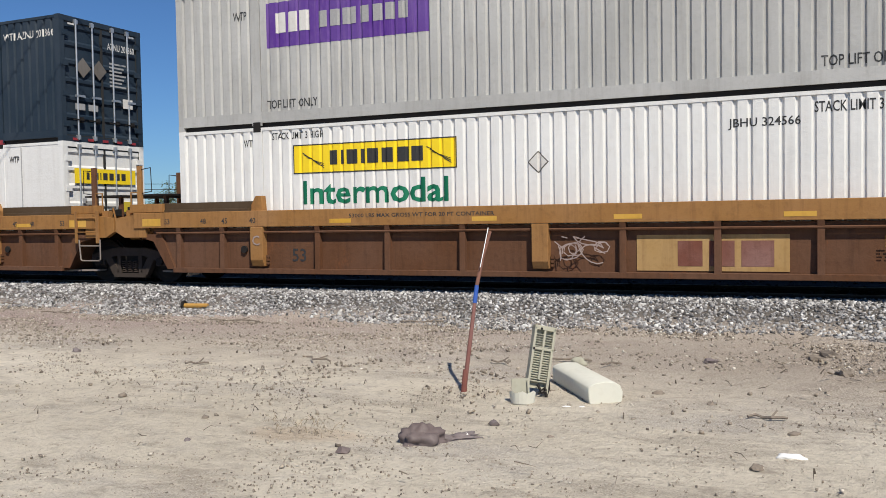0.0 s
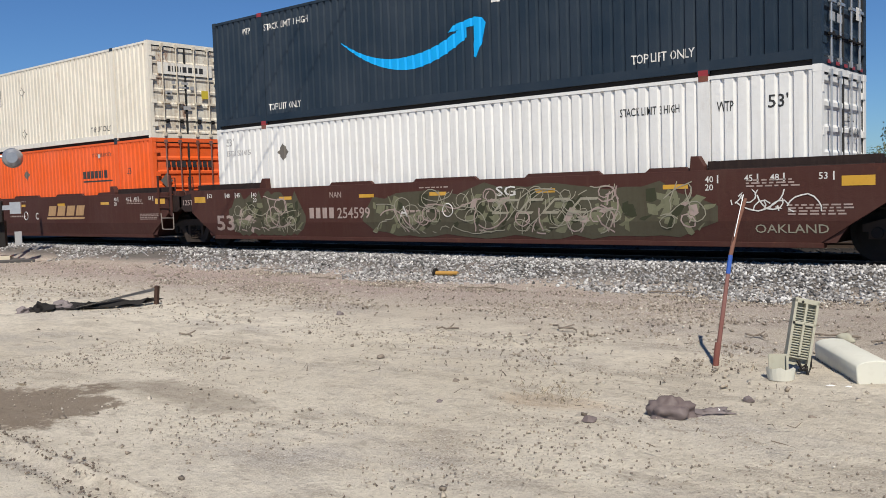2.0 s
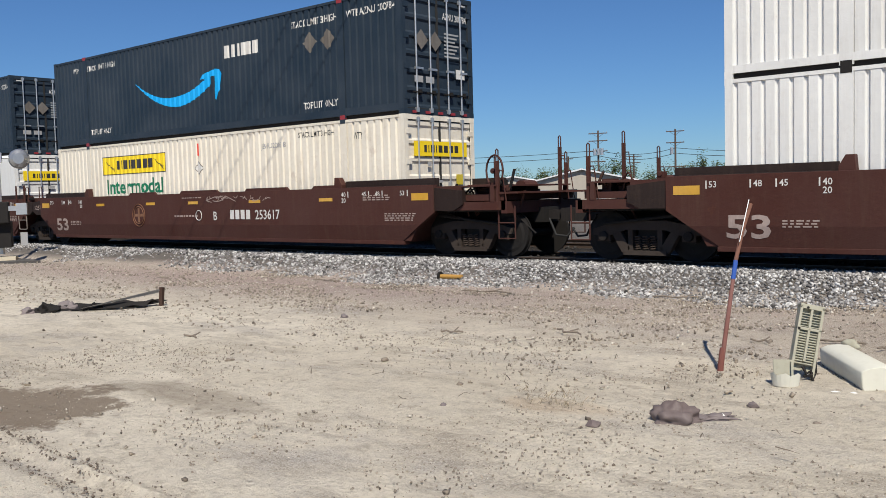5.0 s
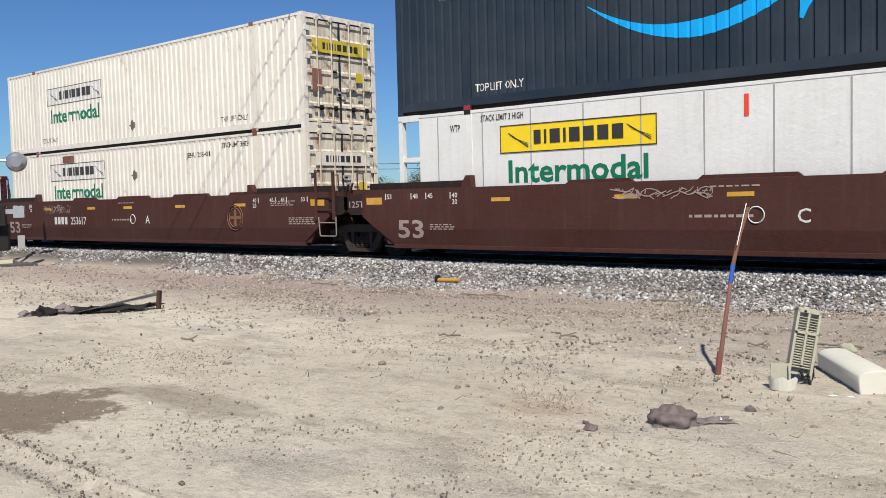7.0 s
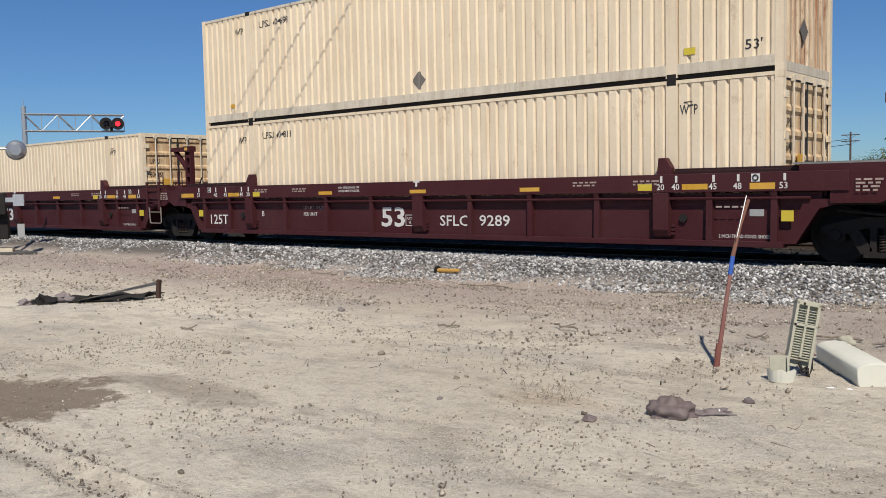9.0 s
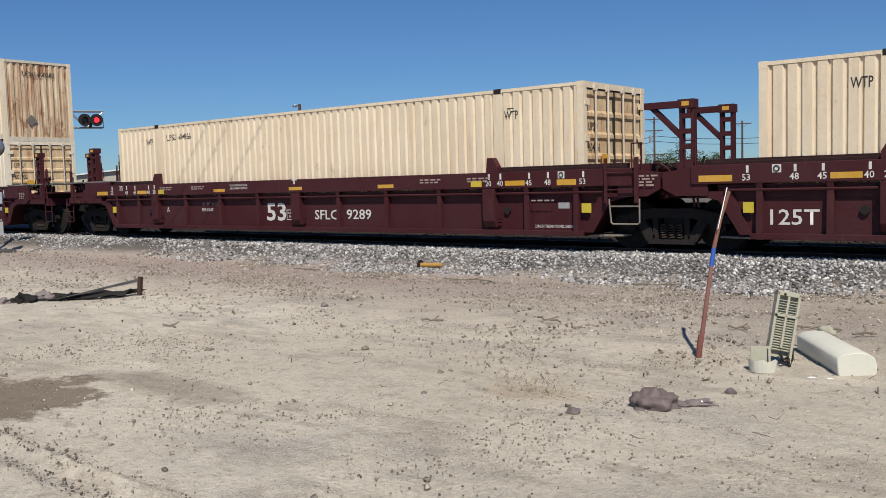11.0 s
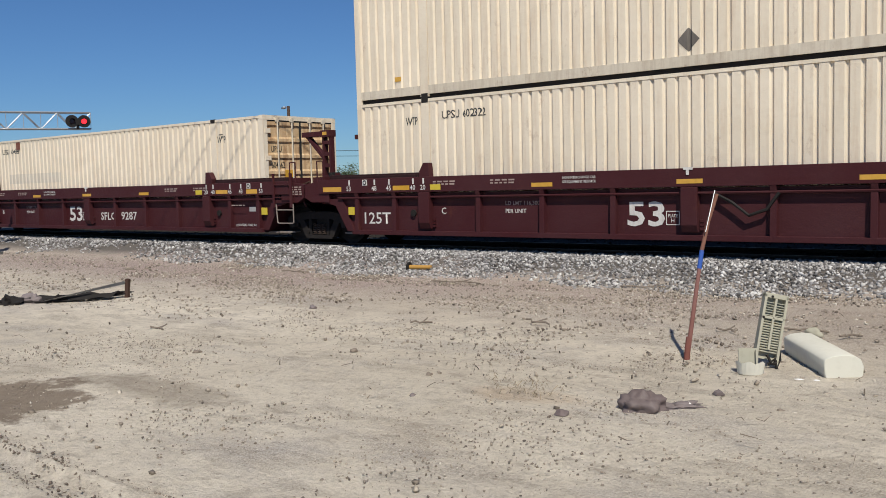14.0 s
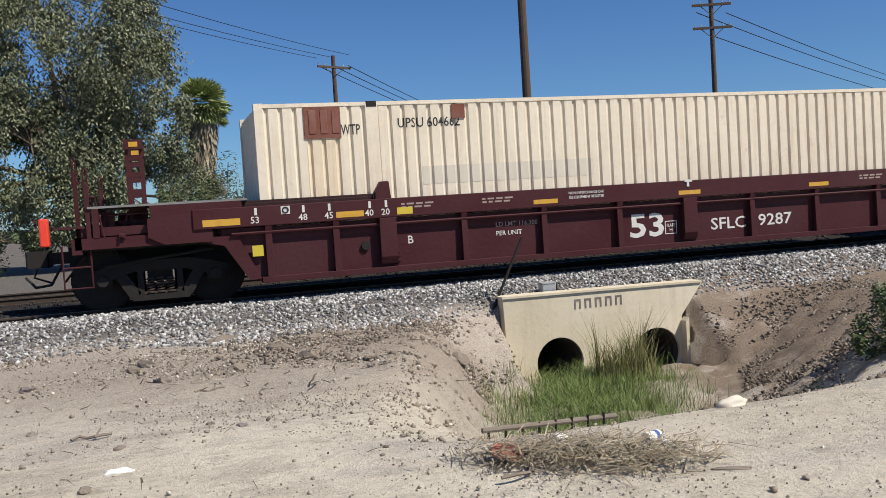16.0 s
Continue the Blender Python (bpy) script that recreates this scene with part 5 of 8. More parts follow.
                for y in (-1.0, 1.0):
                    part("deck_leg", Build().box(*sorted((sx * 8.7, sx * 8.78)), y - 0.04, y + 0.04, 1.36, 1.93).box(*sorted((sx * 9.45, sx * 9.53)), y - 0.04, y + 0.04, 1.36, 1.93), low, car)
                part("raised_panel", Build().box(*sorted((sx * 8.45, sx * 9.35)), -1.47, -1.38, TOP + 0.01, TOP + 0.19), p, car, bevel=0.008)
            if sx > 0:
                high = {"ttx": 1.62, "bnsf": 2.08, "sflc": 1.74}[style]
                lad = part("ladder_rail", Build().box(8.65, 8.71, -1.575, -1.535, 0.90, high), p, car, bevel=0.004)
                part("ladder_rail", Build().box(9.27, 9.35, -1.575, -1.535, 0.90, high), p, car, bevel=0.004)
                for z in (1.15, 1.465):
                    part("rung", shell(("rung", key), lambda: Build().tube((8.68, -1.555, 0), (9.31, -1.555, 0), 0.013, n=6).mesh("rung")), p, lad, at=pose(0, 0, z))
                part("stirrup", Build().path([(8.74, -1.54, 0.98), (8.78, -1.54, 0.54), (8.82, -1.54, 0.51), (9.32, -1.54, 0.51), (9.36, -1.54, 0.54), (9.36, -1.54, 0.98)], 0.017).path([(8.75, -1.54, 0.84), (9.36, -1.54, 0.84)], 0.015), M["scuffed"], lad, "worn bare steel stirrup step")
            part("well_foot", Build().prism([(sx * 8.0, -1.30), (sx * 8.85, -1.05), (sx * 8.85, -0.7), (sx * 8.0, -0.7)], "z", 0.25, 0.285), M["scuffed"], car, "worn bare steel foot plate")
            part("hose_bundle", Build().path([(sx * 9.3, -0.7, 1.5), (sx * 9.55, -0.75, 1.62), (sx * 9.72, -0.7, 1.45)], 0.03).path([(sx * 9.25, -0.9, 1.4), (sx * 9.5, -0.95, 1.2), (sx * 9.72, -0.9, 1.3)], 0.025), M["black"], car)
            brake_gear(car, sx, 9.15, 9.65, key, unit * 7 + sx, 6)
        else:
            end_gear(car, sx, key, style)
            brake_gear(car, sx, 9.3, 11.1, key, unit * 7 + sx, 15)
    cast = "truckgrey" if style == "sflc" else "truckbrown"
    truck(car, 9.76, cast)
    if left == "end":
        truck(car, -9.76, cast)
    # signs common to all
    yy = YN - 0.003
    refl = {"ttx": (-4.0, -1.0, 1.6, 4.3, 7.0), "bnsf": (-5.05, -2.15, 0.04, 2.83, 5.61), "sflc": (-2.97, 0.06, 3.08)}[style]
    for x in refl:
        part("reflector", Build().box(x - 0.24, x + 0.24, yy, yy + 0.006, 1.28, 1.36), M["reflector"], car)
    for sx in (-1, 1):
        x0, x1 = sorted((sx * 8.45, sx * (9.05 if style == "sflc" else 8.95)))
        if style == "sflc" and sx > 0:
            x0, x1 = 7.60, 8.03
        part("reflector", Build().box(x0, x1, yy, yy + 0.006, 1.26, 1.37 if style == "sflc" else 1.42), M["reflector"], car)
        if style != "ttx":
            for x, s in ((8.19, "53"), (7.4, "48"), (6.96, "45"), (6.26, "40"), (5.97, "20")):
                if style == "bnsf" and s == "20":
                    continue
                word(car, s, M["letter_white"], sx * x - 0.09, yy, 1.27 if style == "sflc" else 1.38, 0.11)
                if style == "bnsf":
                    part("tick", Build().box(sx * (x + 0.14) - 0.012, sx * (x + 0.14) + 0.012, yy, yy + 0.006, 1.36, 1.50), M["letter_white"], car)
                    if s == "40":
                        word(car, "20", M["letter_white"], sx * x - 0.09, yy, 1.24, 0.11)
                else:
                    part("tick", Build().box(sx * x - 0.022, sx * x + 0.022, yy, yy + 0.006, 1.40, 1.52), M["letter_white"], car)
        else:
            for x, s in ((8.25, "53"), (7.3, "48"), (6.75, "45"), (6.05, "40")):
                word(car, s, M["letter_black"], sx * x - 0.09, yy, 1.30, 0.11)
    return car


def small_print(car, x, z, rows, w, h=0.026, mat="letter_dim", seed=1):
    rng = random.Random(seed)
    y = YN - 0.003
    b = Build()
    for k in range(rows):
        xx = x
        while xx < x + w:
            d = rng.uniform(0.05, 0.16)
            b.add([(xx, y, z - k * h * 1.9), (xx + d, y, z - k * h * 1.9), (xx + d, y, z - k * h * 1.9 + h), (xx, y, z - k * h * 1.9 + h)], [(0, 1, 2, 3)])
            xx += d + 0.04
    tagged(part("small_print", b, M[mat], car), kind="stuff")


def disc_mark(car, x, z, r, mat):
    part("round_mark", Build().ring((x, YN - 0.008, z), (0, 1, 0), r, 0.012, 20, 4), M[mat], car)


def seal(car, x):
    disc_mark(car, x, 0.98, 0.34, "seal_gold")
    disc_mark(car, x, 0.98, 0.26, "seal_gold")
    part("cross_mark", Build().box(x - 0.22, x + 0.22, YN - 0.004, YN + 0.012, 0.94, 1.02).box(x - 0.04, x + 0.04, YN - 0.014, YN + 0.010, 0.76, 1.2), M["seal_gold"], car)


def squiggle(car, x0, x1, z0, z1, n, mat, seed, w=0.03):
    """Sprayed looping strokes."""
    rng = random.Random(seed)
    y = YN - 0.006
    b = Build()
    for k in range(n):
        y -= 0.0003
        x, z = rng.uniform(x0, x1), rng.uniform(z0 + 0.1, z1 - 0.1)
        a, turn = rng.uniform(0, 6.28), rng.uniform(-0.9, 0.9)
        prev = None
        for i in range(rng.randint(9, 18)):
            nx, nz = x + 0.11 * math.cos(a), z + 0.09 * math.sin(a)
            a += turn + rng.uniform(-0.35, 0.35)
            if not z0 < nz < z1 or not x0 < nx < x1:
                a += 2.0
                prev = None
                continue
            dx, dz = -math.sin(a) * w, math.cos(a) * w
            cur = [(nx - dx, y - 0.000015 * i, nz - dz), (nx + dx, y - 0.000015 * i, nz + dz)]
            if prev:
                b.add(prev + [cur[1], cur[0]], [(0, 1, 2, 3)])
            prev, x, z = cur, nx, nz
    tagged(part("sprayed_stroke", b, M[mat], car), kind="stuff")


def sprayed_patch(car, x0, x1, z0, z1, mat, seed):
    rng = random.Random(seed)
    y = YN - 0.002
    top, bot = [], []
    n = 24
    for i in range(n + 1):
        x = x0 + (x1 - x0) * i / n
        e = max(0.0, 1 - min(i, n - i) / 3.5) ** 2
        top.append((x, y, z1 - rng.uniform(0, 0.26) - 0.45 * e))
        bot.append((x, y, z0 + rng.uniform(0, 0.10) + 0.30 * e))
    b = Build()
    for i in range(n):
        b.add([bot[i], bot[i + 1], top[i + 1], top[i]], [(0, 1, 2, 3)])
    part("sprayed_patch", b, M[mat], car)
    for j, key in enumerate(("olive_pale", "moss", "olive_pale", "letter_dim")):
        b = Build()
        for k in range(int((x1 - x0) * (6, 5, 4, 1)[j])):
            x, z = rng.uniform(x0 + 0.25, x1 - 0.3), rng.uniform(z0 + 0.12, z1 - 0.42)
            w, h, sl, tp = rng.uniform(0.06, 0.26), rng.uniform(0.06, 0.24), rng.uniform(-0.12, 0.2), rng.uniform(-0.06, 0.06)
            q = y - 0.0008 * (j + 1) - 0.00002 * k
            b.add([(x, q, z), (x + w * 0.5, q, z - 0.03), (x + w, q, z + tp), (x + w + sl * 0.6, q, z + h * 0.6), (x + w + sl, q, z + h), (x + sl + 0.02, q, z + h - tp)], [(0, 1, 2, 3, 4, 5)])
        tagged(part("sprayed_stroke", b, M[key], car), kind="stuff")


def gold_bars(car, x, z):
    b = Build()
    y = YN - 0.003
    for k in range(4):
        q = x + k * 0.62
        b.add([(q, y, z), (q + 0.5, y, z), (q + 0.62, y, z + 0.33), (q + 0.12, y, z + 0.33)], [(0, 1, 2, 3)])
    b.add([(x - 0.1, y, z - 0.12), (x + 2.4, y, z - 0.12), (x + 2.44, y, z - 0.05), (x - 0.06, y, z - 0.05)], [(0, 1, 2, 3)])
    part("painted_bar", b, M["letter_gold"], car)


# -- the consist, from the head --
def bnsf_car(unit, left, right, letter, seals=(), number="254599", patched=False):
    c = well_car("bnsf", unit, left, right, "brown smooth-sided well car with faded lettering" + (" and sprayed graffiti" if patched else ""))
    word(c, "53", M["letter_dim"], -7.97, YN - 0.003, 0.50, 0.40, 0.78, bold=0.03)
    word(c, letter, M["letter_white"], -1.1 if patched else 1.0, YN - 0.003, 0.83, 0.24)
    small_print(c, -0.9, 0.92, 1, 1.1, 0.05)
    disc_mark(c, 0.31, 0.96, 0.14, "letter_white")
    small_print(c, 6.9, 1.38, 3, 0.8, seed=unit)
    small_print(c, 7.6, 0.95, 4, 0.9, seed=unit + 1)
    small_print(c, -7.0, 0.78, 3, 0.6, seed=unit + 2)
    small_print(c, -0.5, 1.45, 1, 0.8, seed=unit + 3)
    if left == "joint":
        word(c, "125T", M["letter_dim"], -9.56, -1.504, 1.20, 0.15, 0.50)
    for x in seals:
        seal(c, x)
    return c


c = well_car("ttx", 1, "joint", "joint", "rusty yellow-brown ribbed well car with a painted logo panel")
part("painted_panel", Build().box(1.72, 4.14, -1.412, -1.40, 0.40, 1.0), M["faded_yellow"], c, "faded yellow panel")
bars(c, 2.40, -1.416, 0.48, 0.42, [0.40, 0.40, 0.50], "rust", 0.25)
word(c, "53", M["letter_black"], -5.2, -1.404, 0.52, 0.26)
word(c, "C", M["letter_dim"], -6.05, -1.57, 0.85, 0.2)
small_print(c, 5.5, 0.95, 4, 1.0, seed=5, mat="reflector")
word(c, "53000 LBS MAX GROSS WT FOR 20 FT CONTAINER", M["letter_black"], -3.8, YN - 0.003, 1.38, 0.075, 3.0)
squiggle(c, 0.3, 1.3, 0.5, 1.0, 9, "letter_dim", 4, 0.010)
c = well_car("ttx", 2, "end", "joint", "rusty yellow-brown ribbed well car with a number stencilled on its side")
word(c, "DTTX", M["letter_white"], -5.6, -1.404, 0.60, 0.22, 0.95)
word(c, "729675", M["letter_white"], -4.4, -1.404, 0.60, 0.22, 1.05)
word(c, "A", M["letter_black"], -6.05, -1.57, 0.85, 0.2)
word(c, "53", M["letter_black"], 0.45, -1.404, 0.62, 0.3)
small_print(c, 1.7, 0.85, 2, 0.8, 0.08, "letter_dim", 8)
word(c, "53000 LBS MAX GROSS WT FOR 20 FT CONTAINER", M["letter_black"], -3.8, YN - 0.003, 1.38, 0.075, 3.0)
squiggle(c, -1.6, -0.3, 0.5, 1.05, 9, "letter_black", 6, 0.012)

c = bnsf_car(3, "joint", "end", "A", patched=True)
for x0, x1, sd in ((-7.4, -4.3, 1), (-2.3, 6.4, 2)):
    sprayed_patch(c, x0, x1, 0.34, 1.54, "olive", sd)
    squiggle(c, x0 + 0.15, x1 - 0.2, 0.44, 1.42, int((x1 - x0) * 5), "spray", sd + 10, 0.010)
    squiggle(c, x0 + 0.3, x1 - 0.3, 0.46, 1.40, int((x1 - x0) * 2), "letter_dim", sd + 20, 0.015)
b = Build()
for k, (x, w) in enumerate(((1.5, 0.42), (2.15, 0.36), (2.75, 0.38), (3.35, 0.40))):
    y = YN - 0.0085
    for z in (0.86, 1.12):
        b.add([(x + (z - 0.86), y, z), (x + w + (z - 0.86), y, z), (x + w + (z - 0.82), y, z + 0.05), (x + (z - 0.82), y, z + 0.05)], [(0, 1, 2, 3)])
    b.add([(x, y - 0.001, 0.88), (x + 0.06, y - 0.001, 0.88), (x + 0.34, y - 0.001, 1.15), (x + 0.28, y - 0.001, 1.15)], [(0, 1, 2, 3)])
part("painted_bar", b, M["spray"], c)
word(c, "SG", M["letter_white"], 1.62, YN - 0.0095, 1.24, 0.2, 0.5)
word(c, "OAKLAND", M["spray"], 7.05, YN - 0.004, 0.50, 0.15, 1.2, bold=0.004)
word(c, "NAN", M["letter_dim"], -3.4, YN - 0.004, 1.30, 0.14, 0.4)
bars(c, -4.15, YN - 0.004, 0.80, 0.26, [0.16, 0.16, 0.16, 0.16], "letter_dim", 0.3)
word(c, "254599", M["letter_dim"], -3.15, YN - 0.004, 0.80, 0.26, 1.1)
squiggle(c, 6.6, 8.3, 0.85, 1.25, 7, "letter_white", 31, 0.012)
c = bnsf_car(4, "joint", "joint", "C")
gold_bars(c, 1.9, 0.95)
word(c, "254599", M["letter_gold"], -3.3, YN - 0.004, 0.78, 0.24, 1.1)
bars(c, -4.3, YN - 0.004, 0.78, 0.24, [0.16, 0.16, 0.16, 0.16], "letter_gold", 0.3)
squiggle(c, -7.4, -4.5, 0.5, 1.4, 16, "letter_dim", 41, 0.014)
c = bnsf_car(5, "end", "joint", "B")
gold_bars(c, 1.9, 0.95)
squiggle(c, 4.9, 6.6, 0.5, 1.4, 12, "letter_dim", 43, 0.016)
c = bnsf_car(6, "joint", "end", "B", (-2.8,), "253617")
bars(c, 1.76, YN - 0.004, 0.85, 0.25, [0.17, 0.17, 0.17, 0.17], "letter_white", 0.25)
word(c, "253617", M["letter_white"], 2.85, YN - 0.004, 0.85, 0.25, 1.0)
squiggle(c, 0.6, 3.6, 1.32, 1.5, 14, "letter_dim", 45, 0.01)
c = bnsf_car(7, "joint", "joint", "C", (3.6,), "253617")
squiggle(c, -2.5, -0.4, 1.25, 1.48, 12, "letter_dim", 47, 0.01)
c = bnsf_car(8, "end", "joint", "A", (5.4,), "253617")
bars(c, -4.6, YN - 0.004, 0.80, 0.25, [0.17, 0.17, 0.17, 0.17], "letter_white", 0.25)
word(c, "253617", M["letter_white"], -3.5, YN - 0.004, 0.80, 0.25, 1.0)
squiggle(c, -5.4, -3.4, 1.15, 1.45, 12, "letter_dim", 49, 0.01)


def sflc_car(unit, left, right, letter, number=""):
    c = well_car("sflc", unit, left, right, "dark maroon ribbed well car with white stencilled lettering")
    y = -1.404
    word(c, "53", M["letter_white"], -1.2, y, 0.53, 0.44, 0.74, bold=0.03)
    outline_b = Build()
    for a, e, lo, hi in ((-0.44, -0.18, 0.54, 0.555), (-0.44, -0.18, 0.78, 0.795), (-0.44, -0.425, 0.555, 0.78), (-0.195, -0.18, 0.555, 0.78)):
        outline_b.box(a, e, y, y + 0.003, lo, hi)
    part("plate_border", outline_b, M["letter_white"], c)
    word(c, "PLATE", M["letter_white"], -0.40, y, 0.68, 0.06, 0.18)
    word(c, "H", M["letter_white"], -0.34, y, 0.59, 0.07)
    if number:
        word(c, "SFLC", M["letter_white"], 0.59, y, 0.56, 0.23, 0.80, bold=0.015)
        word(c, number, M["letter_white"], 1.69, y, 0.57, 0.23, 0.80, bold=0.015)
    word(c, letter, M["letter_white"], -5.58, y, 0.74, 0.14)
    word(c, "LD LMT 116,300", M["letter_dim"], -3.92, y, 0.92, 0.085, 0.82)
    word(c, "PER UNIT", M["letter_white"], -3.92, y, 0.76, 0.085, 0.5)
    word(c, "NON-INTERCHANGE CAR", M["letter_white"], -2.5, YN - 0.004, 1.42, 0.05, 0.72)
    word(c, "SEE EQUIPMENT REGISTER", M["letter_white"], -2.5, YN - 0.004, 1.34, 0.05, 0.72)
    for x in (-4.2, -5.7, 4.1, 5.4):
        small_print(c, x, 1.42, 2, 0.5, 0.03, seed=unit)
    small_print(c, 7.0, 0.95, 1, 0.5, 0.03, seed=unit + 1)
    word(c, "2 INCH TREAD COND. SHOES", M["letter_white"], 7.0, y, 0.42, 0.06, 0.9)
    if left == "joint":
        word(c, "125T", M["letter_white"], -7.85, y, 0.52, 0.26, 0.8)
    part("yellow_label", Build().box(8.12, 8.32, -1.49, -1.466, 0.72, 0.9), M["lemon"], c)
    part("yellow_label", Build().box(-8.28, -8.1, -1.49, -1.466, 0.72, 0.9), M["lemon"], c)
    part("grey_label", Build().box(7.55, 7.8, y, y + 0.003, 0.8, 0.92), M["letter_grey"], c)
    for sx in (-1, 1):
        part("yellow_label", Build().box(*sorted((sx * 5.5, sx * 5.78)), YN - 0.004, YN, 1.26, 1.38), M["lemon"], c)
        part("square_plate", Build().box(sx * 7.70 - 0.075, sx * 7.70 + 0.075, YN - 0.003, YN + 0.003, 1.39, 1.525), M["letter_white"], c)
        disc_mark(c, sx * 7.70, 1.458, 0.045, "letter_black")
        part("reflector", Build().box(sx * 6.61 - 0.24, sx * 6.61 + 0.24, YN - 0.003, YN + 0.003, 1.27, 1.37), M["reflector"], c)
    part("centre_tick", Build().box(-0.05, 0.12, YN - 0.014, YN, TOP - 0.03, TOP + 0.015).box(0.0, 0.05, YN - 0.014, YN, TOP - 0.12, TOP - 0.03), M["letter_white"], c)
    if right == "joint":
        guide_tower(c, *((9.55, 1) if unit == 13 else (10.05, -1)))
    else:
        guide_tower(c, 9.75, 0)
    if left == "end":
        guide_tower(c, -10.03, 0)
    small_print(c, 9.3, 1.38, 4, 0.35, 0.03, seed=unit + 4)
    return c


sflc_car(9, "joint", "end", "B", "9289")
sflc_car(10, "joint", "joint", "C")
sflc_car(11, "end", "joint", "A", "9289")
sflc_car(12, "joint", "end", "A", "9287")
c13 = sflc_car(13, "joint", "joint", "C")
part("sagging_hose", Build().path([(0.5, -1.5, 1.1), (0.8, -1.52, 0.95), (1.1, -1.52, 0.72), (1.4, -1.52, 0.82), (1.6, -1.5, 1.1)], 0.03), M["black"], c13)
sflc_car(14, "end", "joint", "B", "9287")

# -- boxes --
UP = 0.36 + HIG
c = container("grey corrugated container with a purple brand panel", "grey_box", "grey_box", "grey_box", unit=1, floor_z=UP, lower=0.3)
patch(c, -5.78, -2.15, 1.58, 2.48, "purple")
bars(c, -5.55, YS - 0.006, 1.86, 0.40, [0.24, 0.22, 0.24], "letter_white", 0.1)
bars(c, -4.55, YS - 0.006, 1.88, 0.32, [0.2, 0.2, 0.3, 0.2, 0.2, 0.2, 0.2], "letter_grey", 0.25)
word(c, "TOP LIFT ONLY", M["letter_black"], -5.8, YS, 0.36, 0.17, 1.2)
word(c, "TOP LIFT ONLY", M["letter_black"], 4.6, YS, 0.36, 0.17, 1.2)
word(c, "WTP", M["letter_black"], -6.6, YS, 2.2, 0.18, 0.34)
c = container("clean white corrugated container with a yellow brand panel", "white_box", "white_box", "white_box", unit=1)
hunt_side(c)
word(c, "STACK LIMIT 3 HIGH", M["letter_black"], -5.7, YS, 2.62, 0.14, 1.2)
word(c, "STACK LIMIT 3 HIGH", M["letter_black"], 4.5, YS, 2.55, 0.17, 1.4)
word(c, "JBHU 324566", M["letter_black"], 3.2, YS, 2.38, 0.14, 1.1)
word(c, "WTP", M["letter_black"], -6.4, YS, 2.5, 0.15, 0.25)
diamond(c, -0.05, 1.95, 0.20, "placard")
part("placard_face", Build().add([(-0.22, YS - 0.006, 1.95), (-0.05, YS - 0.006, 1.78), (0.12, YS - 0.006, 1.95), (-0.05, YS - 0.006, 2.12)], [(0, 1, 2, 3)]), M["letter_white"], c)

for unit, num in ((2, "AZNU 201360"), (3, "AZNU 202889"), (6, "AZNU 200784"), (7, "AZNU 200784")):
    amazon_box(unit, num)
for unit, num in ((2, "JBRU 568055"), (7, "JBRU 568369")):
    c = container("smooth white riveted container with a yellow brand panel", "white_box", "white_box", "white_box", flat=True, unit=unit)
    hunt_side(c)
    hunt_doors(c)
    word(c, num, M["letter_black"], 2.9, YS - 0.004, 2.40, 0.13, 0.8)
    word(c, "STACK LIMIT 3 HIGH", M["letter_black"], 4.35, YS - 0.004, 2.52, 0.14, 1.3)
    word(c, "STACK LIMIT 3 HIGH", M["letter_black"], -5.7, YS - 0.004, 2.62, 0.13, 1.1)
    word(c, "WTP", M["letter_black"], 6.35, YS - 0.004, 2.45, 0.15, 0.32)
    word(c, "WTP", M["letter_black"], -6.55, YS - 0.004, 2.45, 0.15, 0.28)
    part("orange_mark", Build().box(0.02, 0.10, YS - 0.004, YS + 0.004, 2.3, 2.68), M["eot"], c)
c = container("white corrugated container with a grey placard", "white_box", "white_box", "white_box", unit=3, castings="rust")
word(c, "53'", M["letter_black"], 7.2, YS, 2.25, 0.22, 0.34)
word(c, "WTP", M["letter_black"], 6.3, YS, 2.25, 0.18, 0.30)
word(c, "53'", M["letter_grey"], -7.7, YS, 2.42, 0.2, 0.3)
word(c, "ESTU 501015", M["letter_grey"], -7.7, YS, 2.15, 0.14, 1.0)
word(c, "STACK LIMIT 3 HIGH", M["letter_black"], 4.4, YS, 2.3, 0.15, 1.2)
diamond(c, -5.35, 2.15, 0.22, "placard")
word(c, "ESTU", M["letter_black"], LEN / 2 + 0.006, 0.1, 2.0, 0.16, 0.4, turn=90)
word(c, "501015", M["letter_black"], LEN / 2 + 0.006, 0.25, 1.75, 0.16, 0.6, turn=90)
diamond(c, 0.75, 1.25, 0.22, "placard", True)
c = container("aged tan-white corrugated container with a peeling brand panel", "tan_box", "jb_old", "tan_box", unit=4, floor_z=UP, lower=0.24, bars="cream_rail", castings="navy", doors="jb_door")
hunt_side(c, -0.56 + 0.0, "letter_white", "mint")
hunt_doors(c, "jb_old")
for x, z in ((0.02, 2.08), (0.02, 0.6)):
    diamond(c, x, z, 0.18, "placard")
    part("placard_face", Build().add([(x - 0.15, YS - 0.006, z), (x, YS - 0.006, z - 0.15), (x + 0.15, YS - 0.006, z), (x, YS - 0.006, z + 0.15)], [(0, 1, 2, 3)]), M["tan_box"], c)
word(c, "TOP LIFT ONLY", M["letter_black"], 4.6, YS, 0.36, 0.17, 1.2)
word(c, "TOP LIFT ONLY", M["letter_grey"], -5.75, YS, 0.36, 0.15, 1.1)
c = container("bright orange corrugated container", "orange", "orange", "orange", unit=4, castings="navy", bars="rust")
bars(c, 3.94, YS, 1.78, 0.24, [0.2, 0.18, 0.2, 0.2, 0.16, 0.05, 0.2], "letter_black", 0.2)
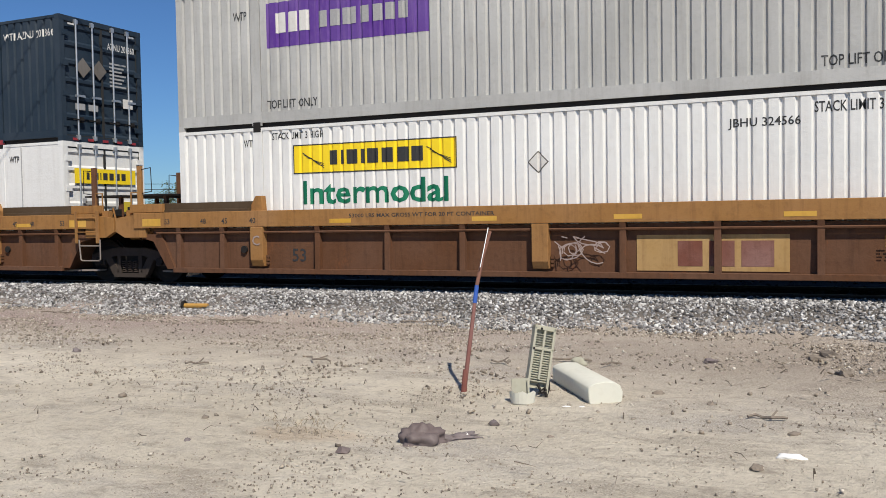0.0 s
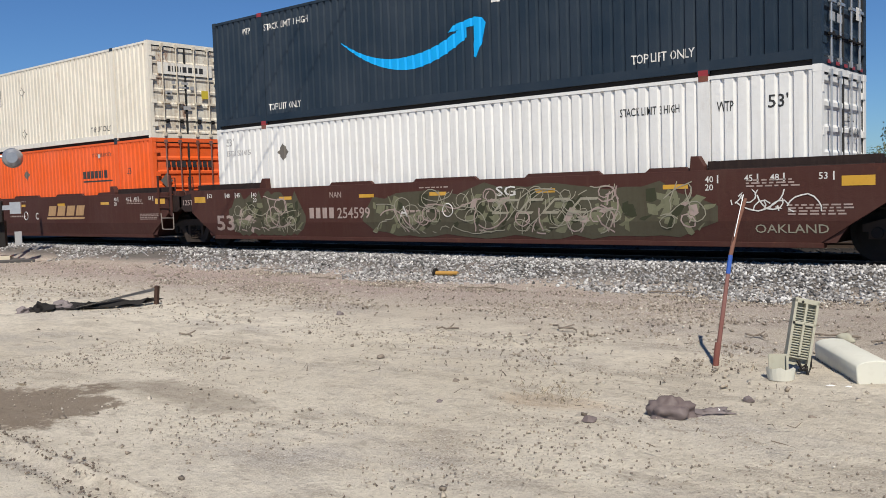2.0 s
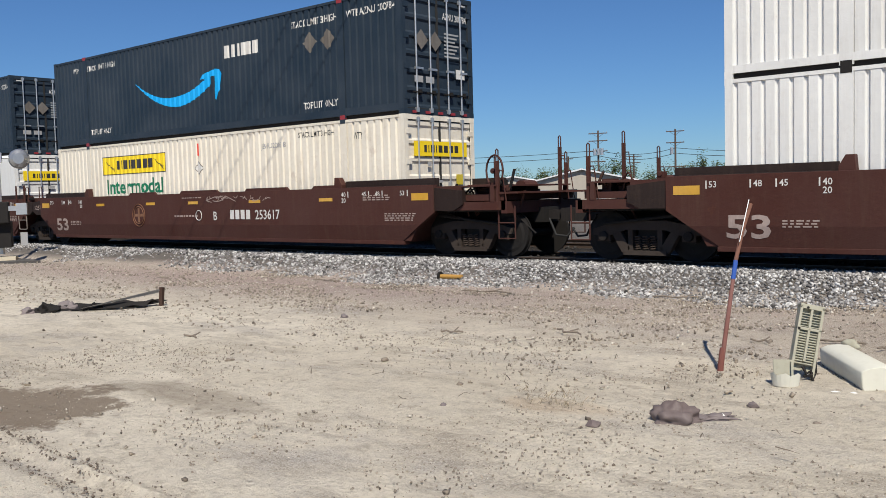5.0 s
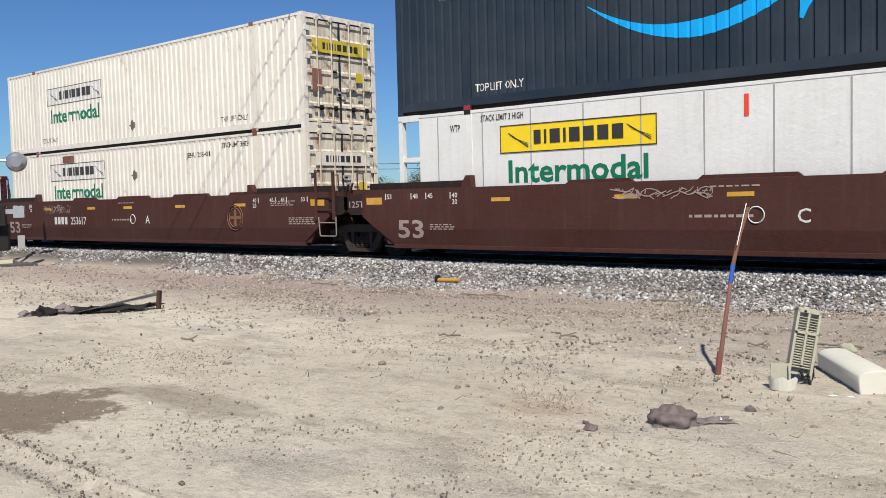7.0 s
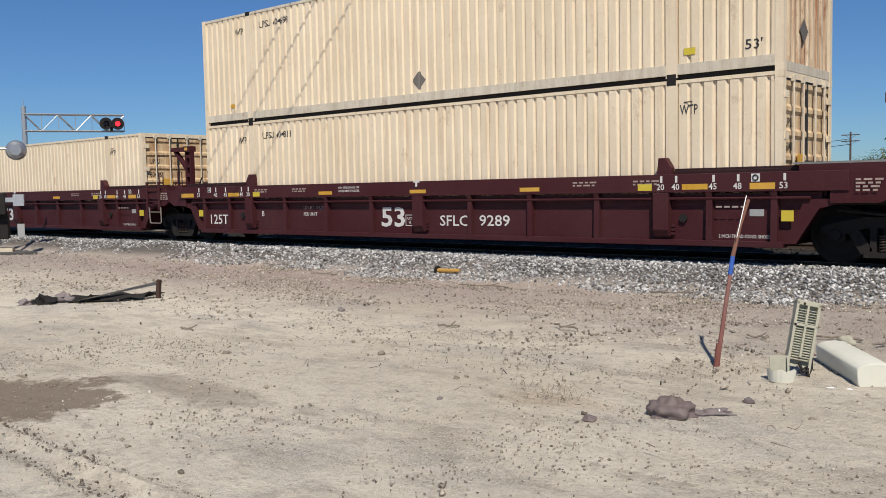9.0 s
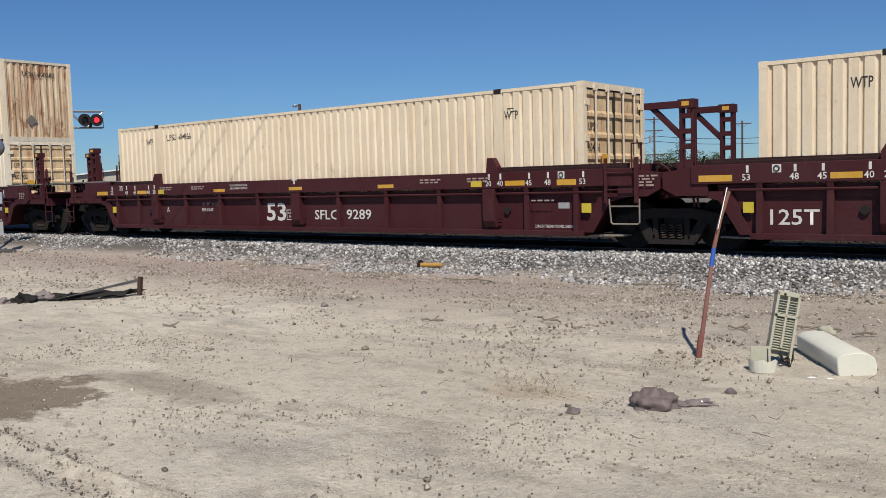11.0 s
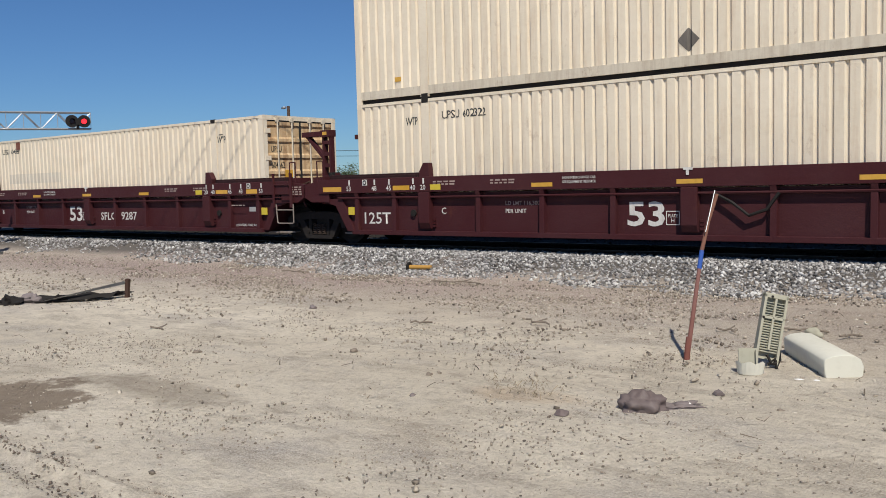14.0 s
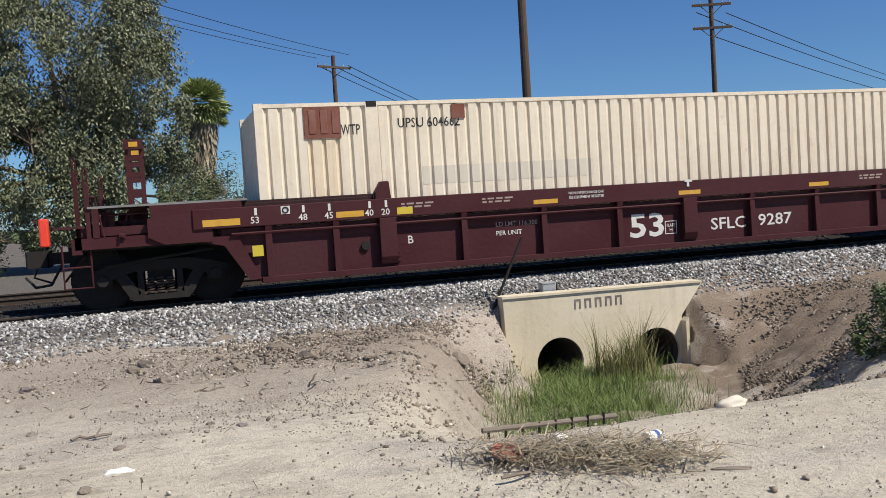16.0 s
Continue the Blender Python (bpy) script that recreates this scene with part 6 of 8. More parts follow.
patch(c, 3.94, 5.67, 1.66, 1.71, "letter_black")
diamond(c, 0.02, 2.05, 0.20, "placard")
word(c, "53'", M["letter_black"], 6.6, YS, 1.85, 0.20, 0.3)
word(c, "STACK 3 HIGH ONLY", M["letter_black"], 4.6, YS, 2.46, 0.12, 1.1)
part("paper_label", Build().box(4.95, 5.08, YS - 0.006, YS, 2.42, 2.54), M["letter_white"], c)
q = LEN / 2 + 0.006
b = Build()
for k, w in enumerate((0.14,) * 9):
    b.box(q - 0.002, q, -0.85 + k * 0.19, -0.85 + k * 0.19 + w, 2.0, 2.2)
part("painted_bar", b, M["letter_black"], c)
diamond(c, -0.85, 1.6, 0.22, "placard", True)
for lv, lab in ((1, "white"), (0, "white")):
    c = container("white corrugated container with yellow door panels", "white_box", "white_box", "white_box", unit=5, floor_z=0.36 + lv * HIG, lower=0.22 if lv else 0.14)
    hunt_side(c, -0.36 if not lv else -0.56)
    hunt_doors(c, "yellow" if lv else "white_box")
c = container("off-white corrugated container with a yellow brand panel", "tan_box", "tan_box", "tan_box", unit=6, castings="navy")
hunt_side(c)
hunt_doors(c)
word(c, "STACK LIMIT 3 HIGH", M["letter_black"], 4.4, YS, 2.55, 0.14, 1.3)
word(c, "JBHU 203618", M["letter_grey"], 2.9, YS, 2.35, 0.14, 1.0)
word(c, "WTP", M["letter_black"], 6.4, YS, 2.4, 0.17, 0.3)
part("orange_mark", Build().box(0.02, 0.08, YS - 0.004, YS + 0.004, 2.3, 2.65), M["eot"], c)
diamond(c, 0.05, 1.95, 0.20, "placard")
part("placard_face", Build().add([(-0.12, YS - 0.006, 1.95), (0.05, YS - 0.006, 1.78), (0.22, YS - 0.006, 1.95), (0.05, YS - 0.006, 2.12)], [(0, 1, 2, 3)]), M["letter_white"], c)
for lv in (1, 0):
    c = container("weathered white corrugated container with a black-bordered panel", "jb_old", "jb_old", "jb_old" if lv else "tan_box", unit=8, floor_z=0.36 + lv * HIG, lower=0.24 if lv else 0.14, castings="rust", bars="cream_rail", doors="jb_door")
    hunt_side(c, -0.36 if not lv else -0.66, "letter_white", "green")
    hunt_doors(c, "lemon" if lv else "jb_old")
    word(c, "TOP LIFT ONLY" if lv else "STACK LIMIT 3 HIGH", M["letter_black"], 4.6, YS, 0.36 if lv else 2.55, 0.15, 1.2)
    word(c, "TOP LIFT ONLY" if lv else "JBHU 238401", M["letter_black"], -5.7 if lv else 2.9, YS, 0.36 if lv else 2.35, 0.15, 1.1)
    diamond(c, 0.1, 1.95 if not lv else 0.6, 0.18, "placard")
    if not lv:
        part("rust_plate", Build().box(-4.3, -3.55, YS - 0.012, YS, 2.52, 2.74), M["rust"], c)
    else:
        part("door_box", Build().box(LEN / 2, LEN / 2 + 0.03, -1.0, -0.7, 0.95, 1.5), M["rust"], c)
cream_box(9, 1, "604698", "cream", front_right=True)
cream_box(9, 0, "604818", "cream")
cream_box(10, 0, "604361", "cream")
cream_box(11, 0, "604866", "cream")
cream_box(12, 1, "600280", "cream", front_right=True)
cream_box(12, 0, "601902", "cream_pale")
cream_box(13, 1, "600322", "cream_pale")
cream_box(13, 0, "602322", "cream_pale")
c = cream_box(14, 0, "604662", "cream_pale")
part("rust_plate", Build().box(-7.25, -6.62, YS - 0.014, YS - 0.002, 2.28, 2.82), M["rust"], c, "rusty riveted repair plate")
patch(c, -5.2, -1.83, 1.40, 1.72, "stain", "buffed_patch", "dull buffed patch")
patch(c, -7.22, -6.66, 1.15, 2.28, "cream", "rust_streak", "rust streaks below the plate")
for k in range(3):
    part("plate_rib", Build().box(-7.17 + k * 0.2, -7.05 + k * 0.2, YS - 0.024, YS - 0.014, 2.36, 2.76), M["rust"], c, bevel=0.004)
part("rust_plate", Build().box(-4.6, -4.35, YS - 0.014, YS - 0.002, 2.55, 2.80), M["rust"], c)



def drape(ob):
    """Lays a flat decal of a pressed side into the pressing, as paint would lie."""
    me = ob.data.copy()
    me.transform(ob.matrix_basis)
    ob.matrix_basis = Matrix.Identity(4)
    bm = bmesh.new()
    bm.from_mesh(me)
    lo, hi = min(v.co.x for v in bm.verts), max(v.co.x for v in bm.verts)
    for x in breaks(lo, hi)[1:-1]:
        bmesh.ops.bisect_plane(bm, geom=bm.verts[:] + bm.edges[:] + bm.faces[:], dist=1e-5, plane_co=(x, 0, 0), plane_no=(1, 0, 0))
    for v in bm.verts:
        v.co.y += corrugation(v.co.x) + 0.004
    bm.to_mesh(me)
    bm.free()
    ob.data = me


for item in MOVING:
    box = item[0]
    if box.get("flat", True):
        continue
    for ob in list(box.children):
        if ob.name.split(".")[0] in ("lettering", "painted_bar", "placard", "placard_face", "panel_border", "scroll_lines", "arrow_head"):
            me = ob.data
            if max((ob.matrix_basis @ v.co).y for v in me.vertices) < -WID / 2 + 0.02:
                drape(ob)

def lean_in(ob):
    """Lays flat lettering over the crease of a smooth car side."""
    me = ob.data.copy()
    me.transform(ob.matrix_basis)
    ob.matrix_basis = Matrix.Identity(4)
    bm = bmesh.new()
    bm.from_mesh(me)
    bmesh.ops.bisect_plane(bm, geom=bm.verts[:] + bm.edges[:] + bm.faces[:], dist=1e-5, plane_co=(0, 0, CREASE), plane_no=(0, 0, 1))
    for v in bm.verts:
        v.co.y += tuck(v.co.z)
    bm.to_mesh(me)
    bm.free()
    ob.data = me


for item in MOVING:
    if item[0].get("creased", False):
        for ob in list(item[0].children):
            if ob.name.split(".")[0] in ("lettering", "painted_bar", "small_print", "round_mark", "cross_mark", "sprayed_stroke", "sprayed_patch"):
                if min((ob.matrix_basis @ v.co).z for v in ob.data.vertices) < CREASE:
                    lean_in(ob)

# red flashing marker that hangs on the last coupler
e = thing("end_marker", "red-orange end-of-train device on the last coupler", "end marker")
part("housing", Build().box(-0.075, 0.075, -0.10, 0.10, 0.0, 0.48), M["eot"], e, bevel=0.03)
part("lamp", Build().tube((-0.11, 0, 0.42), (-0.15, 0, 0.42), 0.06, n=12), M["lens"], e)
part("bracket", Build().box(-0.05, 0.05, -0.06, 0.06, -0.35, 0.0).path([(0, -0.1, 0), (-0.2, -0.1, -0.5), (0.1, -0.1, -0.62)], 0.02), M["black"], e)
MOVING.append((e, 14, 1.08, -11.58 + 0.0))


# ================= beside the line =================
def gz(x, y):
    return float(ground_z(x, y))


# ---- road over the crossing ----
road = Build().add([(-52, -60, -0.20), (-35.5, -60, -0.20), (-35.5, 11.5, -0.14), (-52, 11.5, -0.14), (-35.5, 14.6, 0.0), (-52, 14.6, 0.0), (-35.5, 23.5, 0.0), (-52, 23.5, 0.0), (-35.5, 160, -0.4), (-52, 160, -0.4)],
                   [(0, 1, 2, 3), (3, 2, 4, 5), (5, 4, 6, 7), (7, 6, 8, 9)])
solo("road", road, M["asphalt"], "grey asphalt road over the crossing", "road", kind="structure")
solo("pavement", Build().prism([(-35.5, 8.0), (-30.0, 10.5), (-27.0, 12.0), (-26.8, 12.9), (-35.5, 13.6)], "z", -0.4, -0.285), M["asphalt"], "worn asphalt apron beside the crossing", "pavement", kind="structure")


def signal_lamp(parent, at, lit, r=0.30):
    """Round lamp with its black backing disc and hood; it looks towards -y."""
    body = part("backing_disc", Build().tube((0, 0, 0), (0, 0.03, 0), r, n=24).tube((0, 0.03, 0), (0, 0.25, 0), 0.13, 0.10, n=14), M["black"], parent, at=at)
    part("lens", Build().tube((0, -0.03, 0), (0, -0.002, 0), 0.12, 0.15, n=18), M["lampred" if lit else "lens"], body)
    hood = Build()
    for i in range(10):
        a, c = math.pi * i / 9, math.pi * (i + 1) / 9
        if i < 9:
            hood.add([(0.16 * math.cos(a), 0, 0.16 * math.sin(a)), (0.16 * math.cos(c), 0, 0.16 * math.sin(c)), (0.16 * math.cos(c), -0.22, 0.16 * math.sin(c)), (0.16 * math.cos(a), -0.22, 0.16 * math.sin(a))], [(0, 1, 2, 3)])
    part("hood", hood, M["black"], body)


s = thing("crossing_signal", "grey crossing mast with round lamps and a gate mechanism", "crossing signal", pose(-28.2, 12.4, 0.0, 0, 0, 60))
part("mast", Build().tube((0, 0, -0.1), (0, 0, 5.45), 0.075, 0.06, n=12), M["alu"], s)
part("foundation", Build().box(-0.4, 0.4, -0.4, 0.4, -0.42, -0.18), M["concrete"], s)
part("cross_arm", Build().tube((-0.75, 0, 2.85), (0.75, 0, 2.85), 0.035, n=8).box(-0.12, 0.12, -0.1, 0.1, 2.7, 3.0), M["alu"], s)
signal_lamp(s, pose(0.62, -0.12, 2.80, 0, 0, 0), False)
signal_lamp(s, pose(-0.62, -0.12, 2.80, 0, 0, 0), False)
# silver cone added over the unlit lens as its reflection of the sky
part("round_face", Build().tube((0.62, -0.34, 2.80), (0.62, -0.26, 2.80), 0.16, 0.26, n=24).tube((0.62, -0.26, 2.80), (0.62, -0.13, 2.80), 0.26, 0.305, n=24), M["silver"], s, "lamp face, silvered for the sky reflected in its lens")
part("gate_box", Build().box(-0.3, 0.28, -0.55, -0.08, 0.85, 1.5), M["black"], s, bevel=0.03)
part("gate_arm", Build().box(0.15, 0.75, -0.5, -0.38, 1.22, 1.36).box(0.5, 0.8, -0.62, -0.3, 1.1, 1.45), M["alu"], s)
part("gate_motor", Build().box(-0.25, 0.3, -0.3, 0.3, 0.1, 0.9), M["black"], s, bevel=0.02)
part("sign_plate", Build().box(0.55, 0.75, -0.2, -0.18, 0.15, 0.55), M["letter_grey"], s)

s = thing("cantilever_signal", "galvanised truss arm with lit red lamps over the road", "crossing signal", pose(-51.5, 24.4, 0.0, 0, 0, 67))
part("mast", Build().tube((0, 0, -0.4), (0, 0, 6.5), 0.16, 0.14, n=12).tube((0, 0, 6.5), (0, 0, 6.9), 0.02), M["alu"], s)
arm = Build()
for z in (5.1, 6.05):
    for y in (-0.25, 0.25):
        arm.tube((0, y, z), (5.4, y, z + 0.03), 0.045, n=6)
for k in range(6):
    for y in (-0.25, 0.25):
        arm.tube((k * 0.9, y, 5.1 if k % 2 else 6.05), (k * 0.9 + 0.9, y, 6.05 if k % 2 else 5.1), 0.03, n=6)
    arm.tube((k * 0.9 + 0.9, -0.25, 6.05), (k * 0.9 + 0.9, -0.25, 5.1), 0.02, n=5)
part("truss_arm", arm, M["alu"], s)
for x, lit in ((4.35, False), (5.0, True)):
    signal_lamp(s, pose(x, -0.5, 5.55, 0, 0, 0), lit, 0.36)
part("lamp_bracket", Build().tube((4.2, -0.4, 5.55), (5.2, -0.4, 5.55), 0.04, n=6).box(4.6, 4.75, -0.4, -0.2, 5.1, 5.6), M["black"], s)

# ---- leaning post with its tape ----
p = thing("leaning_post", "rusty red leaning post with a blue taped band", "post", pose(-3.38, 7.9, gz(-3.38, 7.9)))
lean = Vector((-0.20, 0.47, 0)) / 1.55
def up(x, z):
    return Vector((x * 0.92, x * 0.39, z)) + lean * z
q0, q1, q2, q3 = up(0, -0.08), up(0.130, 0.82), up(0.155, 0.99), up(0.22, 1.27)
part("shaft", Build().tube(q0, q1, 0.023, 0.019, n=10), M["polered"], p, "red-brown painted pipe")
part("foot_sleeve", Build().tube(q0, up(0.03, 0.20), 0.030, 0.026, n=10), M["polered"], p)
part("tape_band", Build().tube(q1, q2, 0.022, 0.022, n=10), M["blue"], p, "bright blue tape")
part("upper_shaft", Build().tube(q2, q3, 0.020, 0.018, n=10).tube(q3, up(0.30, 1.52), 0.018, 0.017, n=10), M["polewood"], p, "flaking brown wood")
part("sign_plate", Build().add([up(0.196, 1.17) + Vector((0.02, -0.07, 0)), up(0.196, 1.17) + Vector((-0.035, 0.07, 0)), up(0.285, 1.56) + Vector((-0.035, 0.07, 0)), up(0.285, 1.56) + Vector((0.02, -0.07, 0)),
     up(0.203, 1.17) + Vector((0.02, -0.07, 0)), up(0.203, 1.17) + Vector((-0.035, 0.07, 0)), up(0.292, 1.56) + Vector((-0.035, 0.07, 0)), up(0.292, 1.56) + Vector((0.02, -0.07, 0))],
     [(0, 1, 2, 3), (7, 6, 5, 4), (0, 4, 5, 1), (1, 5, 6, 2), (2, 6, 7, 3), (3, 7, 4, 0)]), M["alu"], p, "thin plate seen on edge")

# ---- broken grille case and the white cover beside it ----
g = thing("appliance_case", "yellowed broken plastic grille case stood in the dirt", "appliance case", pose(-2.64, 7.85, gz(-2.64, 7.85), -8, 12, 36) @ Matrix.Diagonal((0.80, 0.80, 0.84, 1)))
part("frame", Build().box(-0.13, -0.10, -0.05, 0.05, 0.05, 0.78).box(0.10, 0.13, -0.05, 0.05, 0.05, 0.78).box(-0.13, 0.13, -0.05, 0.05, 0.74, 0.79).box(-0.13, 0.13, -0.05, 0.05, 0.52, 0.55).box(-0.013, 0.013, -0.05, 0.05, 0.2, 0.74), M["grille"], g, bevel=0.006)
part("back_sheet", Build().box(-0.11, 0.11, 0.02, 0.04, 0.1, 0.76), M["grille"], g)
slat = Build().box(-0.10, 0.10, -0.035, 0.0, -0.004, 0.004).mesh("slat")
for k in range(20):
    part("slat", slat, M["grille"], g, at=pose(0, 0, 0.19 + k * 0.0265, 25 if k < 13 else 0, 0, 0))
for x, z in ((-0.11, 0.53), (-0.05, 0.755)):
    part("screw_boss", Build().tube((x, -0.055, z), (x, -0.045, z), 0.014, n=10), M["black"], g)
part("torn_liner", Build().path([(0.0, -0.03, 0.15), (0.04, -0.06, 0.08), (0.09, -0.03, 0.12), (0.12, -0.06, 0.02)], 0.018).path([(0.02, -0.05, 0.05), (0.1, -0.05, 0.08), (0.13, 0.0, 0.2)], 0.014).path([(0.13, 0.0, 0.25), (0.16, 0.0, 0.12), (0.12, -0.02, 0.0)], 0.012), M["black"], g)

g = thing("broken_pot", "broken white plastic bucket with a grey panel", "plastic bucket", pose(-2.67, 7.60, gz(-2.67, 7.60), 0, 0, 20) @ Matrix.Diagonal((0.72, 0.72, 0.9, 1)))
cup = Build()
for i in range(11):
    a = math.pi * (1.0 + i / 10)
    cup.add([(0.17 * math.cos(a) * 0.85, 0.13 * math.sin(a) * 0.8, 0.0), (0.17 * math.cos(a), 0.13 * math.sin(a), 0.11 + 0.012 * (i % 3))], [])
for i in range(10):
    cup.f.append((2 * i, 2 * i + 2, 2 * i + 3, 2 * i + 1))
cup.f.append(tuple(range(0, 22, 2)))
part("bucket", cup, M["plastic"], g)
part("upright_panel", Build().box(-0.13, 0.08, -0.01, 0.015, 0.0, 0.24).box(0.06, 0.085, -0.05, 0.02, 0.0, 0.22), M["grille"], g, at=pose(-0.0, 0.02, 0, -12, 0, 8))

cover = Build()
prof = [(-0.150, 0.0), (-0.163, 0.05), (-0.168, 0.175), (-0.158, 0.195), (-0.10, 0.222), (0.0, 0.235), (0.09, 0.225), (0.145, 0.19), (0.17, 0.12), (0.165, 0.04), (0.14, 0.0)]
rings = [(-0.585, 0.90), (-0.57, 0.985), (-0.53, 1.0), (0.0, 1.0), (0.565, 1.0), (0.59, 0.985), (0.602, 0.95)]
m = len(prof)
for x, k in rings:
    cover.v += [(x + (0.02 if k == 1.0 and x > 0.4 else 0), p * k, 0.11 + (z - 0.11) * k) for p, z in prof]
for a in range(len(rings) - 1):
    cover.f += [(a * m + i, a * m + (i + 1) % m, (a + 1) * m + (i + 1) % m, (a + 1) * m + i) for i in range(m)]
cover.f += [tuple(range(m)), tuple(range((len(rings) - 1) * m, len(rings) * m))]
ob = solo("white_cover", cover, M["plastic"], "off-white rounded plastic cover lying on the dirt", "plastic cover", pose(-2.28, 8.27, gz(-2.28, 8.27) - 0.008, 0, 0, -56.5) @ Matrix.Diagonal((0.96, 0.96, 0.88, 1)), smooth=True)
ob.data.polygons[-1].use_smooth = False

# ---- cloth bag, stones and litter ----
def lump(name, x, y, sx, sy, sz, mat, label, category, seed, turn=0, sub=3, rough=0.35):
    bm = bmesh.new()
    bmesh.ops.create_icosphere(bm, subdivisions=sub, radius=1)
    off = Vector((seed * 7.3, seed * 3.1, 0))
    for v in bm.verts:
        k = 1 + rough * noise.noise(v.co * 1.6 + off) + rough * 0.5 * noise.noise(v.co * 4 + off)
        v.co = Vector((v.co.x * sx * k, v.co.y * sy * k, max(-0.25, v.co.z * k) * sz))
    me = bpy.data.meshes.new(name)
    bm.to_mesh(me)
    bm.free()
    me.polygons.foreach_set("use_smooth", [sub > 2] * len(me.polygons))
    me.materials.append(M[mat])
    ob = new(name, me)
    ob.matrix_basis = pose(x, y, gz(x, y) + sz * 0.1, 0, 0, turn)
    return tagged(ob, label, category)


lump("cloth_bag", -2.90, 6.0, 0.17, 0.11, 0.11, "bag", "crumpled grey-brown cloth bag on the dirt", "cloth bag", 1, 25, 4, 0.48)
lump("cloth_scrap", -2.72, 6.20, 0.17, 0.09, 0.03, "bag", "flattened grey cloth scrap beside the bag", "cloth", 2, 40, 4, 0.8)
lump("paper_scrap", -2.66, 6.25, 0.03, 0.02, 0.03, "foil", "small white paper scrap", "paper", 3)
lump("paper_litter", -0.36, 6.49, 0.10, 0.045, 0.03, "foil", "crumpled white paper litter on the dirt", "paper", 4, 5)
for x, y, r in ((-2.25, 7.55, 0.045), (-2.12, 7.58, 0.03), (-2.42, 8.35, 0.05)):
    lump("paper_scrap", x, y, r, r * 0.6, 0.012, "foil", "torn white paper scrap beside the cover", "paper", x * 3, 20)
for i, (x, y, r) in enumerate(((-3.33, 5.56, 0.045), (-1.61, 8.36, 0.05), (-1.10, 8.05, 0.035), (-2.62, 6.75, 0.04), (-2.05, 6.45, 0.025), (-0.55, 6.15, 0.04), (-4.6, 5.4, 0.03), (-0.05, 9.9, 0.07),
                               (0.75, 10.2, 0.08), (1.2, 9.4, 0.06), (1.6, 10.6, 0.09), (-0.35, 10.9, 0.07), (-1.4, 10.3, 0.06), (-6.4, 6.6, 0.035), (-5.0, 6.1, 0.03), (-9.2, 8.7, 0.05), (-7.8, 5.7, 0.035), (-0.38, 7.15, 0.045), (0.55, 7.4, 0.04))):
    lump("stone", x, y, r * 1.3, r, r * 0.8, "wood" if i % 3 else "bag", "dark angular stone on the dirt", "stone", i + 10, i * 47, 2, 0.5)
for i, (x, y, w) in enumerate(((0.8, 13.15, 0.24), (2.0, 12.4, 0.2), (3.9, 11.9, 0.33), (-0.2, 11.3, 0.2), (1.4, 11.6, 0.17), (-10.9, 13.9, 0.1), (10.2, 12.2, 0.2), (9.4, 10.6, 0.25), (8.6, 9.0, 0.2), (10.9, 10.4, 0.18), (9.9, 8.8, 0.16))):
    lump("rock_slab", x, y, w, w * 0.45, w * 0.32, "wood", "flat grey-brown rock lying on the bank", "rock", i + 40, 25 + 33 * i, 2, 0.4)


def stick(x, y, length, turn, r=0.012, mat="wood", rise=0.02, label="dry twig lying on the dirt"):
    b = Build()
    pts = [(length * (i / 5 - 0.5), 0.04 * math.sin(i * 1.7 + x), rise + r + 0.01 * math.sin(i * 2.3)) for i in range(6)]
    b.path(pts, r, 5)
    b.path([pts[3], (pts[3][0] + length * 0.15, 0.08, rise + 0.05)], r * 0.7, 5)
    solo("twig", b, M[mat], label, "twig", pose(x, y, gz(x, y), 0, 0, turn), "litter twigs")


for x, y, ln, tn in ((-5.71, 9.0, 0.45, -20), (-2.9, 9.9, 0.5, 10), (-9.5, 12.4, 1.0, 8), (-3.6, 9.5, 0.25, -10), (-13.8, 12.6, 0.7, 3), (0.4, 9.0, 0.3, 15), (-0.6, 7.6, 0.3, 5), 
                     (2.1, 5.1, 0.5, 30), (-16.5, 13.6, 1.0, 4), (-6.9, 8.3, 0.25, 30), (-6.3, 13.2, 0.8, 20), (-9.5, 6.4, 0.3, 0), (-2.4, 9.75, 0.25, 40)):
    stick(x, y, ln, tn)
lump("paper_scrap", -2.75, 9.75, 0.09, 0.06, 0.07, "grille", "crumpled pale plastic scrap", "plastic scrap", 8)

y0 = gz(-11.6, 13.7)
t = thing("cable_reel", "small ochre spool on the ballast edge", "spool", pose(-11.55, 13.75, y0 + 0.07, 0, 0, 12))
part("barrel", Build().tube((-0.12, 0, 0), (0.36, 0, 0), 0.045, n=12), M["ochre"], t, "ochre yellow tube")
part("end_disc", Build().tube((-0.16, 0, 0), (-0.12, 0, 0), 0.10, n=16), M["black"], t)
part("spindle", Build().tube((-0.2, 0, 0), (-0.16, 0, 0), 0.03, n=8), M["black"], t)

# flattened sheet with a stake
t = thing("fallen_barrier", "torn dark sheet tied to a short leaning stake", "torn sheet", pose(-13.35, 7.45, gz(-13.35, 7.45)))
part("stake", Build().box(-0.03, 0.03, -0.03, 0.03, -0.1, 0.30), M["rust_dark"], t, at=pose(0.42, 0.72, 0, 0, 6, 20))
sh = Build()
rng = random.Random(9)
rows = [[(-0.55 + 0.11 * i - 0.02 * j, -0.85 + 0.14 * i + 0.16 * j, 0.02 + max(0, 0.11 * noise.noise(Vector((i * 0.7, j * 0.9, 2)))) + 0.05 * (j % 2)) for i in range(10)] for j in range(4)]
sh.add([q for r in rows for q in r], [(j * 10 + i, j * 10 + i + 1, j * 10 + 11 + i, j * 10 + 10 + i) for j in range(3) for i in range(9)])
part("sheet", sh, M["black"], t, "torn black rubber sheet")
